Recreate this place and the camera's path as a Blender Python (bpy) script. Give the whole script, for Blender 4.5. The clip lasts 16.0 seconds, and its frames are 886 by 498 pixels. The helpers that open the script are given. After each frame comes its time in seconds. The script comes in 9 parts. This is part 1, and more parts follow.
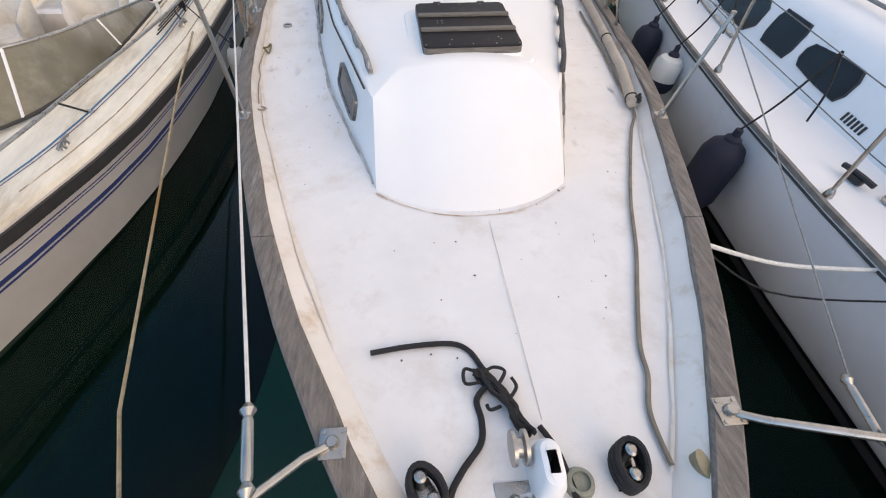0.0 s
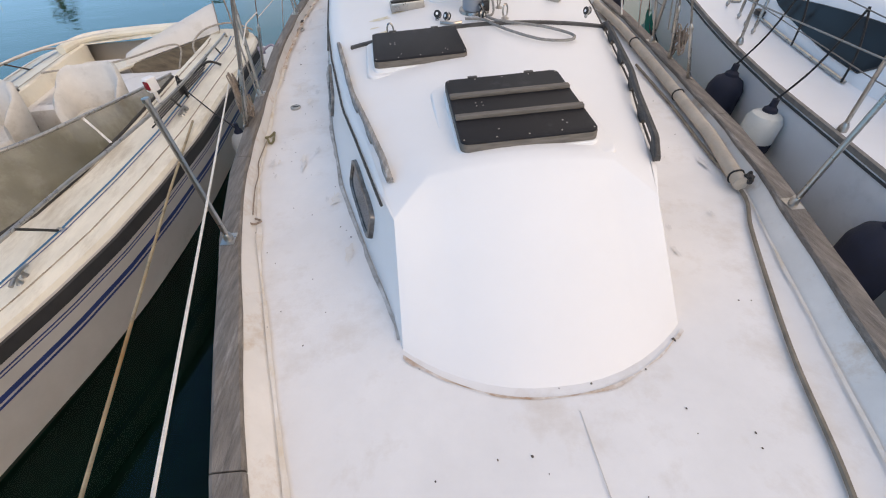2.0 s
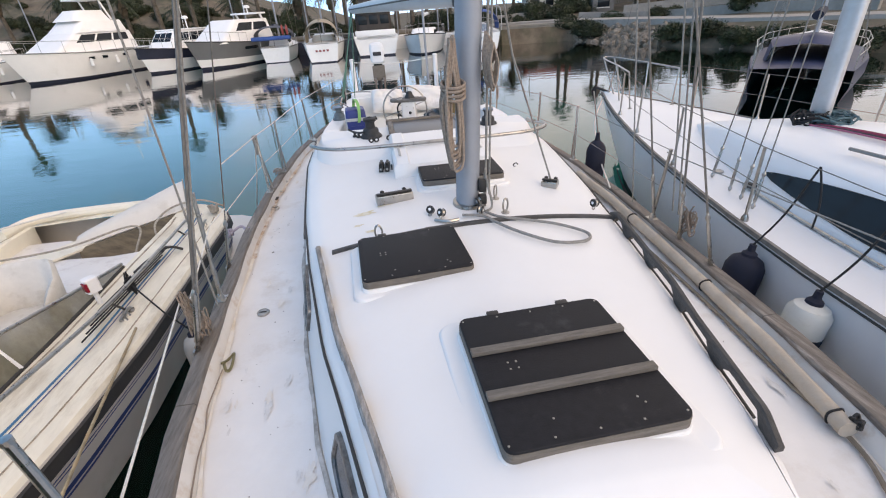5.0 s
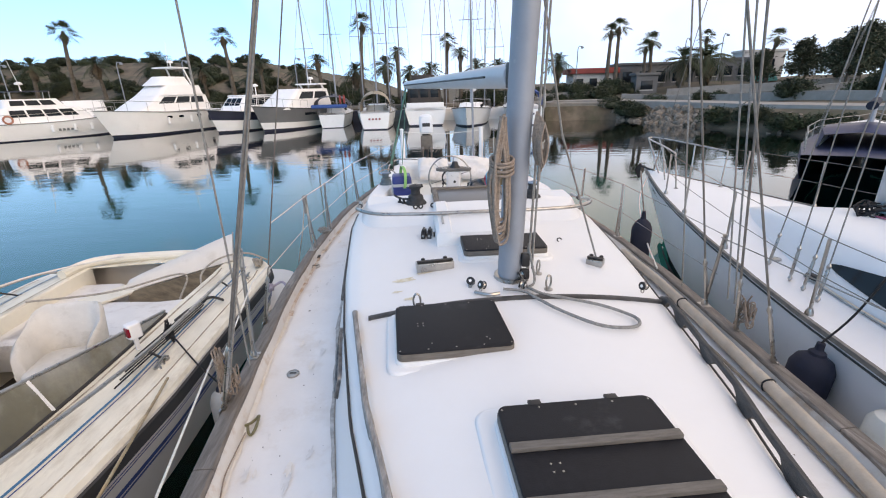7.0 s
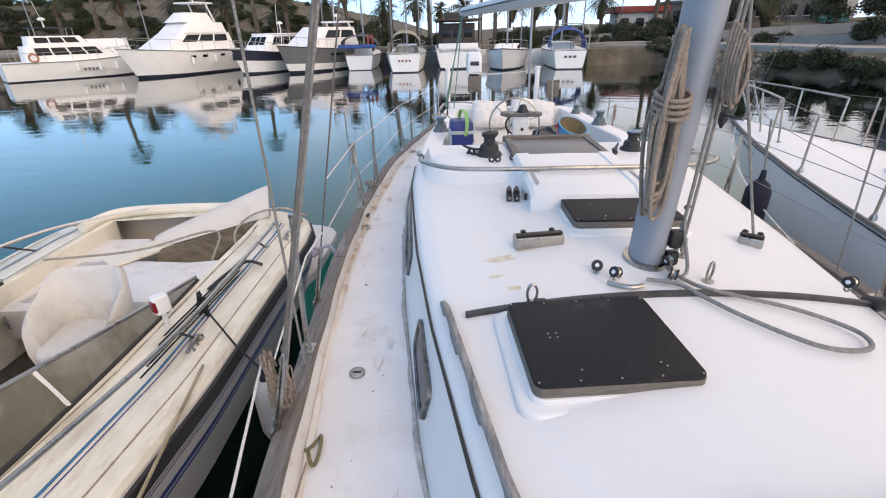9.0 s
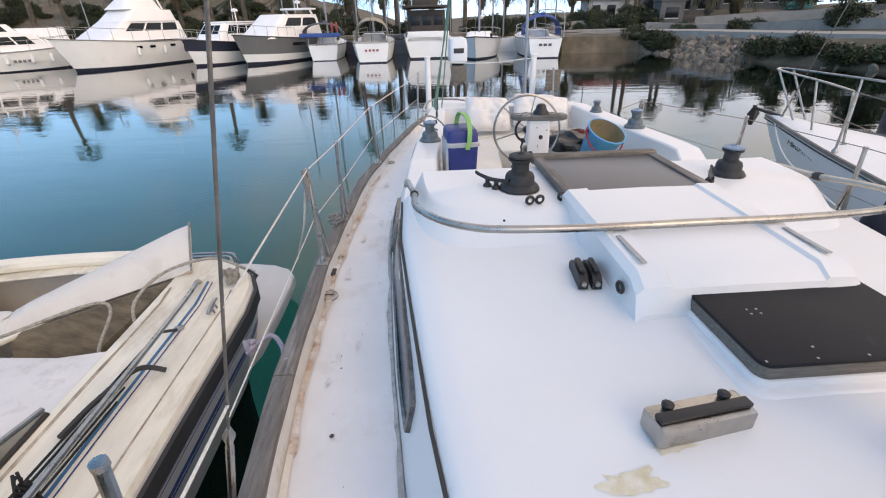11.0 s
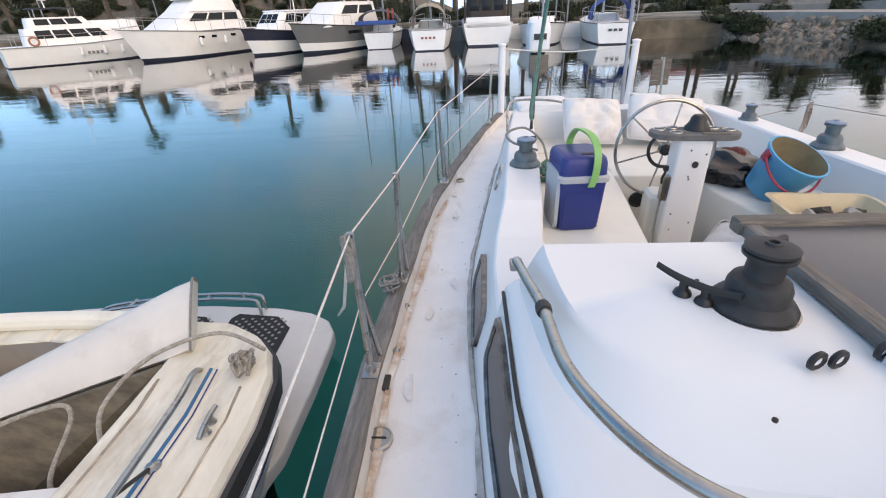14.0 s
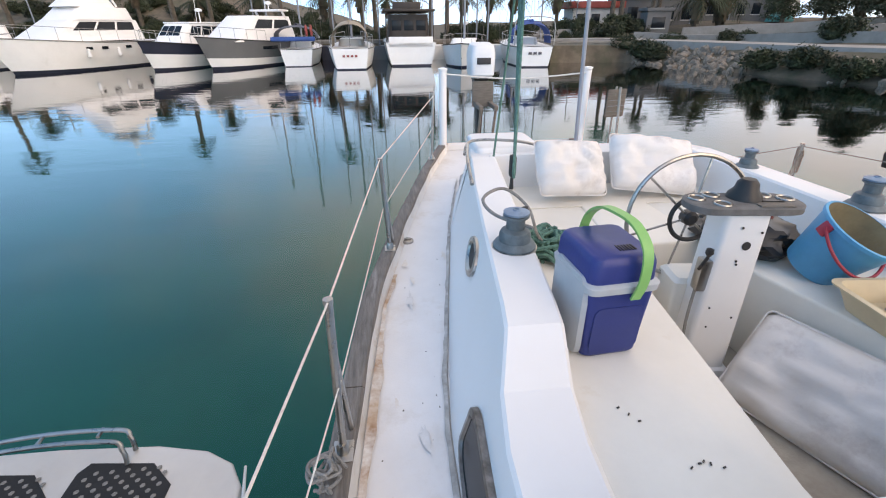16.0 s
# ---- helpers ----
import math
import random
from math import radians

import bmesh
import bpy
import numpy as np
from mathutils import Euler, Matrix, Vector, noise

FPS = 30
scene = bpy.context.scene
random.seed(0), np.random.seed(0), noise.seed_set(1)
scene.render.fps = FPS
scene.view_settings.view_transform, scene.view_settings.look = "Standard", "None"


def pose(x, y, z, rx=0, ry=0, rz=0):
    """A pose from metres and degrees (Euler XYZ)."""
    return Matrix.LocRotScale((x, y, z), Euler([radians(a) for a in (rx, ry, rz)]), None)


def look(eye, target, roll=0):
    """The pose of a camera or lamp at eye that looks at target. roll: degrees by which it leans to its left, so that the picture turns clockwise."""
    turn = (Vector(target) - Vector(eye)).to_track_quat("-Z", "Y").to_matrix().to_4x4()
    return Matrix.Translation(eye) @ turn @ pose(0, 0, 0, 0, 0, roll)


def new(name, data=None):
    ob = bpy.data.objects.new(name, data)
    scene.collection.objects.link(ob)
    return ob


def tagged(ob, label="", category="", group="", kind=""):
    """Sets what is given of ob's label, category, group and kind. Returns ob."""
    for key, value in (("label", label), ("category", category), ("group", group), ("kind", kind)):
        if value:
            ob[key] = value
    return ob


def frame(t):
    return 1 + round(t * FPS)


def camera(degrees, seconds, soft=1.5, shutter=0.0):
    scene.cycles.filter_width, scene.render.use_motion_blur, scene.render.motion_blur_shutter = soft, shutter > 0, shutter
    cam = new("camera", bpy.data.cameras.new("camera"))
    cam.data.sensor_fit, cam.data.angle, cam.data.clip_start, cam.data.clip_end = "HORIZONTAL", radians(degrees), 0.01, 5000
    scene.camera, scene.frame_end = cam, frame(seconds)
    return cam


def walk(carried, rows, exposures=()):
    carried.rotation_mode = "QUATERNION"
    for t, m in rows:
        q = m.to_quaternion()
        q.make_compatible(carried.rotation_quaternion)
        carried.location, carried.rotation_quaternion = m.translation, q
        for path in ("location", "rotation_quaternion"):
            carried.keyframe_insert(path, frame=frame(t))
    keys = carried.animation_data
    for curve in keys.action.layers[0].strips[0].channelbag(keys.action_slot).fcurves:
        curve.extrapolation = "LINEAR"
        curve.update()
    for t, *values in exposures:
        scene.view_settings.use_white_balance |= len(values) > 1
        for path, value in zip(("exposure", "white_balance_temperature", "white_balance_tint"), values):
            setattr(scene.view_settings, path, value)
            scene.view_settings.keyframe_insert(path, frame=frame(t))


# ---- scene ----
cam = camera(89.7, 16.0, 1.1)
PATH = [
    (0, (-0.389, 0.277, 1.874), (-0.235, 1.573, 0.359), 2.3),
    (0.5, (-0.462, 0.519, 1.839), (-0.353, 1.848, 0.349), 0.6),
    (1, (-0.496, 0.744, 1.798), (-0.431, 2.105, 0.334), -1.3),
    (1.5, (-0.494, 0.927, 1.753), (-0.457, 2.325, 0.323), -3.1),
    (2, (-0.394, 1.228, 1.654), (-0.359, 2.667, 0.266), -4.4),
    (2.5, (-0.378, 1.431, 1.661), (-0.304, 2.923, 0.331), -4.6),
    (3, (-0.505, 1.678, 1.661), (-0.378, 3.214, 0.387), -4.7),
    (3.5, (-0.566, 1.823, 1.682), (-0.403, 3.403, 0.468), -4.5),
    (4, (-0.571, 1.922, 1.691), (-0.385, 3.562, 0.561), -4.2),
    (4.5, (-0.524, 2.031, 1.729), (-0.32, 3.729, 0.692), -4.0),
    (5, (-0.484, 2.088, 1.783), (-0.267, 3.836, 0.836), -3.8),
    (5.2, (-0.499, 2.091, 1.798), (-0.27, 3.866, 0.904), -3.3),
    (7.3, (-0.52, 2.182, 1.806), (-0.48, 4.063, 1.126), -1.5),
    (7.5, (-0.549, 2.196, 1.794), (-0.545, 4.065, 1.081), -1.5),
    (8, (-0.687, 2.33, 1.735), (-0.741, 4.165, 0.941), -1.5),
    (8.5, (-0.862, 2.597, 1.701), (-0.923, 4.403, 0.846), -1.5),
    (9, (-0.937, 2.924, 1.649), (-0.955, 4.718, 0.765), -1.3),
    (9.5, (-0.993, 3.326, 1.651), (-0.929, 5.113, 0.753), -0.9),
    (9.7, (-1.02, 3.481, 1.625), (-0.921, 5.264, 0.724), -0.7),
    (11.8, (-1.16, 4.736, 1.486), (-1.098, 6.508, 0.56), -2.7),
    (12, (-1.178, 4.796, 1.473), (-1.17, 6.57, 0.549), -3.0),
    (12.5, (-1.272, 5.001, 1.473), (-1.341, 6.766, 0.535), -3.1),
    (13, (-1.333, 5.159, 1.471), (-1.452, 6.918, 0.526), -3.0),
    (13.5, (-1.357, 5.384, 1.452), (-1.495, 7.135, 0.496), -2.8),
    (14, (-1.351, 5.612, 1.45), (-1.462, 7.365, 0.494), -2.5),
    (14.5, (-1.394, 5.866, 1.451), (-1.446, 7.623, 0.496), -2.0),
    (15, (-1.423, 6.058, 1.43), (-1.396, 7.823, 0.489), -1.5),
    (15.5, (-1.467, 6.34, 1.43), (-1.352, 8.112, 0.51), -0.7),
    (16, (-1.501, 6.623, 1.435), (-1.295, 8.397, 0.535), -0.3),
]
walk(cam, [(t, look(eye, target, roll)) for t, eye, target, roll in PATH], [(0, 0.21, 10250, 19), (1.0, 0.15, 10250, 19), (1.5, 0.08, 10250, 19), (2.5, 0.01, 10200, 19), (3.2, 0.03, 10150, 19), (4.5, 0.11, 10000, 19), (5, 0.16, 9950, 19), (8, 0.16, 9750, 19), (9, 0.17, 10000, 20), (12, 0.15, 10050, 20), (16, 0.32, 9900, 19)])

# ---- world and light ----
import bmesh
import random
from math import sin, cos, pi, sqrt, atan2
rng = random.Random(7)
world = bpy.data.worlds.new("sky")
scene.world = world
world.use_nodes = True
wn = world.node_tree
wn.nodes.clear()
w_out = wn.nodes.new("ShaderNodeOutputWorld")
w_bg = wn.nodes.new("ShaderNodeBackground")
w_sky = wn.nodes.new("ShaderNodeTexSky")
w_sky.sky_type = "NISHITA"
w_sky.sun_disc = False
w_sky.sun_elevation = radians(36)
w_sky.sun_rotation = radians(150)
w_sky.air_density, w_sky.dust_density, w_sky.ozone_density = 1.3, 0.4, 3.0
w_bg.inputs["Strength"].default_value = 0.15
w_tc = wn.nodes.new("ShaderNodeTexCoord")
w_noise = wn.nodes.new("ShaderNodeTexNoise")
w_noise.inputs["Scale"].default_value, w_noise.inputs["Detail"].default_value = 1.6, 5
wn.links.new(w_tc.outputs["Generated"], w_noise.inputs["Vector"])
w_ramp = wn.nodes.new("ShaderNodeMapRange")
w_ramp.inputs["From Min"].default_value, w_ramp.inputs["From Max"].default_value = 0.48, 0.85
w_ramp.inputs["To Min"].default_value, w_ramp.inputs["To Max"].default_value = 0.0, 0.7
# a brighter bank of cloud over the seaward side
w_sep = wn.nodes.new("ShaderNodeSeparateXYZ")
wn.links.new(w_tc.outputs["Generated"], w_sep.inputs[0])
w_bank = wn.nodes.new("ShaderNodeMath")
w_bank.operation = "MULTIPLY_ADD"
w_bank.inputs[1].default_value = 0.26
wn.links.new(w_sep.outputs["X"], w_bank.inputs[0])
wn.links.new(w_noise.outputs["Fac"], w_bank.inputs[2])
w_high = wn.nodes.new("ShaderNodeMath")
w_high.operation = "MULTIPLY_ADD"
w_high.inputs[1].default_value = 0.25
wn.links.new(w_sep.outputs["Z"], w_high.inputs[0])
wn.links.new(w_bank.outputs[0], w_high.inputs[2])
wn.links.new(w_high.outputs[0], w_ramp.inputs["Value"])
w_mix = wn.nodes.new("ShaderNodeMix")
w_mix.data_type = "RGBA"
wn.links.new(w_ramp.outputs[0], w_mix.inputs["Factor"])
w_lift = wn.nodes.new("ShaderNodeVectorMath")
w_lift.operation = "ADD"
w_lift.inputs[1].default_value = (0, 0, 0.28)
w_unit = wn.nodes.new("ShaderNodeVectorMath")
w_unit.operation = "NORMALIZE"
wn.links.new(w_tc.outputs["Generated"], w_lift.inputs[0])
wn.links.new(w_lift.outputs[0], w_unit.inputs[0])
wn.links.new(w_unit.outputs[0], w_sky.inputs["Vector"])
w_hs = wn.nodes.new("ShaderNodeHueSaturation")
w_hs.inputs["Saturation"].default_value, w_hs.inputs["Value"].default_value = 1.28, 2.7
wn.links.new(w_sky.outputs[0], w_hs.inputs["Color"])
wn.links.new(w_hs.outputs[0], w_mix.inputs["A"])
w_mix.inputs["B"].default_value = (9.6, 9.25, 8.85, 1)
wn.links.new(w_mix.outputs["Result"], w_bg.inputs["Color"])
wn.links.new(w_bg.outputs[0], w_out.inputs["Surface"])
sun = new("sun", bpy.data.lights.new("sun", "SUN"))
sun.data.energy, sun.data.angle, sun.data.color = 0.54, radians(35), (1.0, 0.91, 0.79)
sun.matrix_world = look((0, 0, 0), (-sin(radians(150)) * cos(radians(36)), -cos(radians(150)) * cos(radians(36)), -sin(radians(36))))

# ---- helpers ----
WATER = -0.95


def part(name, bm, material, parent=None, label="", smooth=35):
    me = bpy.data.meshes.new(name)
    bmesh.ops.recalc_face_normals(bm, faces=bm.faces)
    bm.to_mesh(me)
    bm.free()
    for m in (material if isinstance(material, (list, tuple)) else [material]):
        me.materials.append(m)
    if smooth:
        me.shade_smooth()
        me.set_sharp_from_angle(angle=radians(smooth))
    ob = new(name, me)
    if parent:
        ob.parent = parent
    if label:
        tagged(ob, label)
    return ob


def thing(name, label, category, group="", kind="", at=None):
    e = new(name)
    e.empty_display_size = 0.1
    if at is not None:
        e.matrix_world = at if isinstance(at, Matrix) else Matrix.Translation(at)
    return tagged(e, label, category, group, kind)


def shared(name, source, parent, m=None):
    ob = new(name, source.data)
    ob.parent = parent
    if m is not None:
        ob.matrix_local = m
    return ob


def lerp(tab, x):
    if x <= tab[0][0]:
        return tab[0][1]
    for (a, va), (b, vb) in zip(tab, tab[1:]):
        if x <= b:
            return va + (vb - va) * (x - a) / (b - a)
    return tab[-1][1]


def spline(pts, n=8):
    """Catmull-Rom through the points."""
    P = [Vector(p) for p in pts]
    if len(P) < 3:
        return P
    out = []
    for i in range(len(P) - 1):
        a, b, c, d = P[max(i - 1, 0)], P[i], P[i + 1], P[min(i + 2, len(P) - 1)]
        for k in range(n):
            t = k / n
            out.append(0.5 * (2 * b + (c - a) * t + (2 * a - 5 * b + 4 * c - d) * t * t + (3 * b - a - 3 * c + d) * t ** 3))
    return out + [P[-1]]


def loft(bm, rings, closed=True, cap=False):
    """Quads between successive rings of equally many points."""
    vs = [[bm.verts.new(p) for p in r] for r in rings]
    n = len(vs[0])
    for a, b in zip(vs, vs[1:]):
        for i in range(n if closed else n - 1):
            j = (i + 1) % n
            try:
                bm.faces.new((a[i], a[j], b[j], b[i]))
            except ValueError:
                pass
    if cap:
        bm.faces.new(vs[0][::-1])
        bm.faces.new(vs[-1])
    return vs


def tube(bm, pts, r, seg=8, cap=True, r2=None):
    P = [Vector(p) for p in pts]
    P = [p for i, p in enumerate(P) if i == 0 or (p - P[i - 1]).length > 1e-5]
    rings, up = [], None
    for i, p in enumerate(P):
        d = (P[min(i + 1, len(P) - 1)] - P[max(i - 1, 0)]).normalized()
        if up is None:
            up = Vector((0, 0, 1)) if abs(d.z) < 0.9 else Vector((1, 0, 0))
        s = d.cross(up).normalized()
        up = s.cross(d).normalized()
        rr = r if r2 is None else r + (r2 - r) * i / (len(P) - 1)
        rings.append([p + rr * (cos(2 * pi * k / seg) * s + sin(2 * pi * k / seg) * up) for k in range(seg)])
    loft(bm, rings, True, cap)


def lathe(bm, prof, seg=20, at=(0, 0, 0), cap=True):
    """Profile of (radius, z) turned round z."""
    a = Vector(at)
    loft(bm, [[a + Vector((r * cos(2 * pi * k / seg), r * sin(2 * pi * k / seg), z)) for k in range(seg)] for r, z in prof], True, cap)


def box(bm, size, at=(0, 0, 0), bevel=0.0, m=None, seg=2):
    r = bmesh.ops.create_cube(bm, size=1.0)
    vs = r["verts"]
    for v in vs:
        v.co = Vector((v.co.x * size[0], v.co.y * size[1], v.co.z * size[2]))
    if bevel:
        es = list({e for v in vs for e in v.link_edges})
        b = bmesh.ops.bevel(bm, geom=es, offset=bevel, segments=seg, affect="EDGES", profile=0.6)
        vs = list({v for f in b["faces"] for v in f.verts} | {v for v in vs if v.is_valid})
    for v in vs:
        v.co = (m @ v.co if m is not None else v.co) + Vector(at)
    return vs


def prism(bm, outline, z0, z1, bevel=0.0):
    """An outline in plan, raised from z0 to z1, with its upper edge eased."""
    c = sum((Vector((x, y, 0)) for x, y in outline), Vector()) / len(outline)
    rings = [[Vector((x, y, z0)) for x, y in outline], [Vector((x, y, z1 - bevel)) for x, y in outline]]
    if bevel:
        for k in (0.35, 0.7, 1.0):
            rings.append([Vector((x, y, z1 - bevel + bevel * sin(k * pi / 2))) + (c - Vector((x, y, 0))).normalized() * bevel * (1 - cos(k * pi / 2)) for x, y in outline])
    loft(bm, rings, True, True)


def rounded(w, d, r, n=5, cx=0, cy=0):
    out = []
    for sx, sy, a0 in ((1, 1, 0), (-1, 1, 90), (-1, -1, 180), (1, -1, 270)):
        for k in range(n + 1):
            a = radians(a0 + 90 * k / n)
            out.append((cx + sx * (w / 2 - r) + r * cos(a), cy + sy * (d / 2 - r) + r * sin(a)))
    return out


# ---- materials ----
def mat(name, color, rough=0.5, metal=0.0, var=0.12, scale=6.0, bump=0.0, bscale=60.0, color2=None, spec=0.5, stretch=None, stain=None, stain_scale=1.5, stain_at=0.6, coat=0.0, alpha=1.0, trans=0.0, rnd=0.0):
    """Base colour with fine grain, broad variation and, where given, stains of another colour."""
    m = bpy.data.materials.new(name)
    m.use_nodes = True
    t = m.node_tree
    b = t.nodes["Principled BSDF"]
    L = t.links.new
    tc = t.nodes.new("ShaderNodeTexCoord")
    co = tc.outputs["Object"]
    if stretch:
        mp = t.nodes.new("ShaderNodeMapping")
        mp.inputs["Scale"].default_value = stretch
        L(co, mp.inputs["Vector"])
        co = mp.outputs[0]
    c1 = (*color, 1)
    c2 = (*(color2 or tuple(c * (1 - 2.2 * var) for c in color)), 1)
    n1 = t.nodes.new("ShaderNodeTexNoise")
    n1.inputs["Scale"].default_value, n1.inputs["Detail"].default_value, n1.inputs["Roughness"].default_value = scale, 6, 0.65
    L(co, n1.inputs["Vector"])
    r1 = t.nodes.new("ShaderNodeValToRGB")
    r1.color_ramp.elements[0].position, r1.color_ramp.elements[1].position = 0.32, 0.68
    r1.color_ramp.elements[0].color, r1.color_ramp.elements[1].color = c2, c1
    L(n1.outputs["Fac"], r1.inputs[0])
    col = r1.outputs[0]
    if stain:
        n2 = t.nodes.new("ShaderNodeTexNoise")
        n2.inputs["Scale"].default_value, n2.inputs["Detail"].default_value, n2.inputs["Roughness"].default_value = stain_scale, 8, 0.7
        L(co, n2.inputs["Vector"])
        r2 = t.nodes.new("ShaderNodeValToRGB")
        r2.color_ramp.elements[0].position, r2.color_ramp.elements[1].position = stain_at, min(stain_at + 0.22, 1)
        L(n2.outputs["Fac"], r2.inputs[0])
        mx = t.nodes.new("ShaderNodeMix")
        mx.data_type = "RGBA"
        L(r2.outputs[0], mx.inputs["Factor"])
        L(col, mx.inputs["A"])
        mx.inputs["B"].default_value = (*stain, 1)
        col = mx.outputs["Result"]
    if rnd:
        oi = t.nodes.new("ShaderNodeObjectInfo")
        hs = t.nodes.new("ShaderNodeHueSaturation")
        mr = t.nodes.new("ShaderNodeMapRange")
        mr.inputs["To Min"].default_value, mr.inputs["To Max"].default_value = 1 - rnd, 1 + rnd
        L(oi.outputs["Random"], mr.inputs["Value"])
        L(mr.outputs[0], hs.inputs["Value"])
        L(col, hs.inputs["Color"])
        col = hs.outputs[0]
    L(col, b.inputs["Base Color"])
    rr = t.nodes.new("ShaderNodeMapRange")
    rr.inputs["To Min"].default_value, rr.inputs["To Max"].default_value = max(rough - 0.08, 0.02), min(rough + 0.1, 1)
    L(n1.outputs["Fac"], rr.inputs["Value"])
    L(rr.outputs[0], b.inputs["Roughness"])
    b.inputs["Metallic"].default_value = metal
    b.inputs["Specular IOR Level"].default_value = spec
    b.inputs["Coat Weight"].default_value = coat
    b.inputs["Alpha"].default_value = alpha
    b.inputs["Transmission Weight"].default_value = trans
    if bump:
        n3 = t.nodes.new("ShaderNodeTexNoise")
        n3.inputs["Scale"].default_value, n3.inputs["Detail"].default_value = bscale, 4
        L(co, n3.inputs["Vector"])
        bp = t.nodes.new("ShaderNodeBump")
        bp.inputs["Strength"].default_value, bp.inputs["Distance"].default_value = bump, 0.01
        L(n3.outputs["Fac"], bp.inputs["Height"])
        L(bp.outputs[0], b.inputs["Normal"])
    return m


M_DECK = mat("deck_gelcoat", (0.78, 0.77, 0.76), 0.5, var=0.04, scale=3, bump=0.08, bscale=120, stain=(0.63, 0.585, 0.54), stain_scale=2.6, stain_at=0.53)
M_CABIN = mat("cabin_gelcoat", (0.775, 0.775, 0.77), 0.38, var=0.015, scale=2.5, bump=0.02, bscale=40, stain=(0.76, 0.74, 0.70), stain_scale=1.1, stain_at=0.62)
M_COCKPIT = mat("cockpit_gelcoat", (0.80, 0.77, 0.70), 0.42, var=0.03, scale=4, bump=0.03, bscale=80, stain=(0.62, 0.52, 0.38), stain_scale=2.2, stain_at=0.62)
M_BULWARK = mat("bulwark_gelcoat", (0.77, 0.74, 0.70), 0.45, var=0.05, scale=5, stain=(0.52, 0.36, 0.23), stain_scale=3.5, stain_at=0.52)
M_TEAK = mat("weathered_teak", (0.235, 0.205, 0.18), 0.85, var=0.24, scale=9, bump=0.5, bscale=50, stretch=(6, 0.6, 6), stain=(0.40, 0.37, 0.34), stain_scale=2.5, stain_at=0.55)
M_HATCHTOP = mat("dark_hatch_board", (0.016, 0.016, 0.019), 0.6, spec=0.25, var=0.2, scale=30, bump=0.15, bscale=180, stain=(0.06, 0.06, 0.065), stain_scale=4, stain_at=0.6)
M_HATCHWOOD = mat("greyed_hatch_wood", (0.20, 0.175, 0.15), 0.8, var=0.2, scale=10, bump=0.4, bscale=60, stretch=(1, 8, 8))
M_STEEL = mat("stainless_steel", (0.46, 0.445, 0.42), 0.28, 1.0, var=0.12, scale=14, stain=(0.33, 0.26, 0.2), stain_scale=9, stain_at=0.66)
M_MAST = mat("grey_mast_paint", (0.28, 0.31, 0.35), 0.5, 0.1, var=0.06, scale=5, bump=0.04, stain=(0.44, 0.46, 0.48), stain_scale=3, stain_at=0.6)
M_BLACK = mat("black_plastic", (0.018, 0.018, 0.019), 0.45, var=0.1, scale=20)
M_RUBBER = mat("black_rubber", (0.035, 0.034, 0.034), 0.6, var=0.15, scale=10, bump=0.1, stain=(0.16, 0.15, 0.14), stain_scale=3, stain_at=0.62)
M_CREAM = mat("cream_gelcoat", (0.82, 0.77, 0.65), 0.42, var=0.05, scale=3, stain=(0.56, 0.49, 0.39), stain_scale=1.8, stain_at=0.5)
M_OFFWHITE = mat("offwhite_hull_gelcoat", (0.60, 0.575, 0.54), 0.35, var=0.05, scale=3, stain=(0.42, 0.39, 0.34), stain_scale=2, stain_at=0.6)
M_GREYHULL = mat("grey_white_hull", (0.72, 0.745, 0.77), 0.3, var=0.03, scale=2, stain=(0.52, 0.54, 0.55), stain_scale=1.5, stain_at=0.6)
M_WHITE = mat("white_gelcoat", (0.80, 0.80, 0.80), 0.35, var=0.02, scale=3, stain=(0.66, 0.65, 0.62), stain_scale=1.5, stain_at=0.62)
M_NAVY = mat("navy_fender_cover", (0.010, 0.014, 0.032), 0.8, var=0.15, scale=18, bump=0.2, bscale=90)
M_BLUELINE = mat("blue_stripe", (0.03, 0.06, 0.20), 0.4, var=0.1)
M_DARKGLASS = mat("dark_window", (0.012, 0.016, 0.02), 0.14, var=0.05, spec=0.25)
M_ROPE = mat("tan_rope", (0.38, 0.30, 0.245), 0.85, var=0.2, scale=60, bump=0.8, bscale=160)
M_GREYROPE = mat("grey_rope", (0.33, 0.32, 0.30), 0.85, var=0.2, scale=60, bump=0.8, bscale=160)
M_WHITEROPE = mat("white_rope", (0.75, 0.74, 0.70), 0.8, var=0.1, scale=50, bump=0.6, bscale=160)
M_BLACKROPE = mat("black_rope", (0.02, 0.02, 0.022), 0.8, var=0.2, scale=60, bump=0.8, bscale=160)
M_FARBADGE = mat("dark_badge", (0.03, 0.03, 0.035), 0.5, var=0.1)
M_STONE = mat("quay_stone", (0.36, 0.32, 0.27), 0.9, var=0.2, scale=3, bump=0.5, bscale=10)


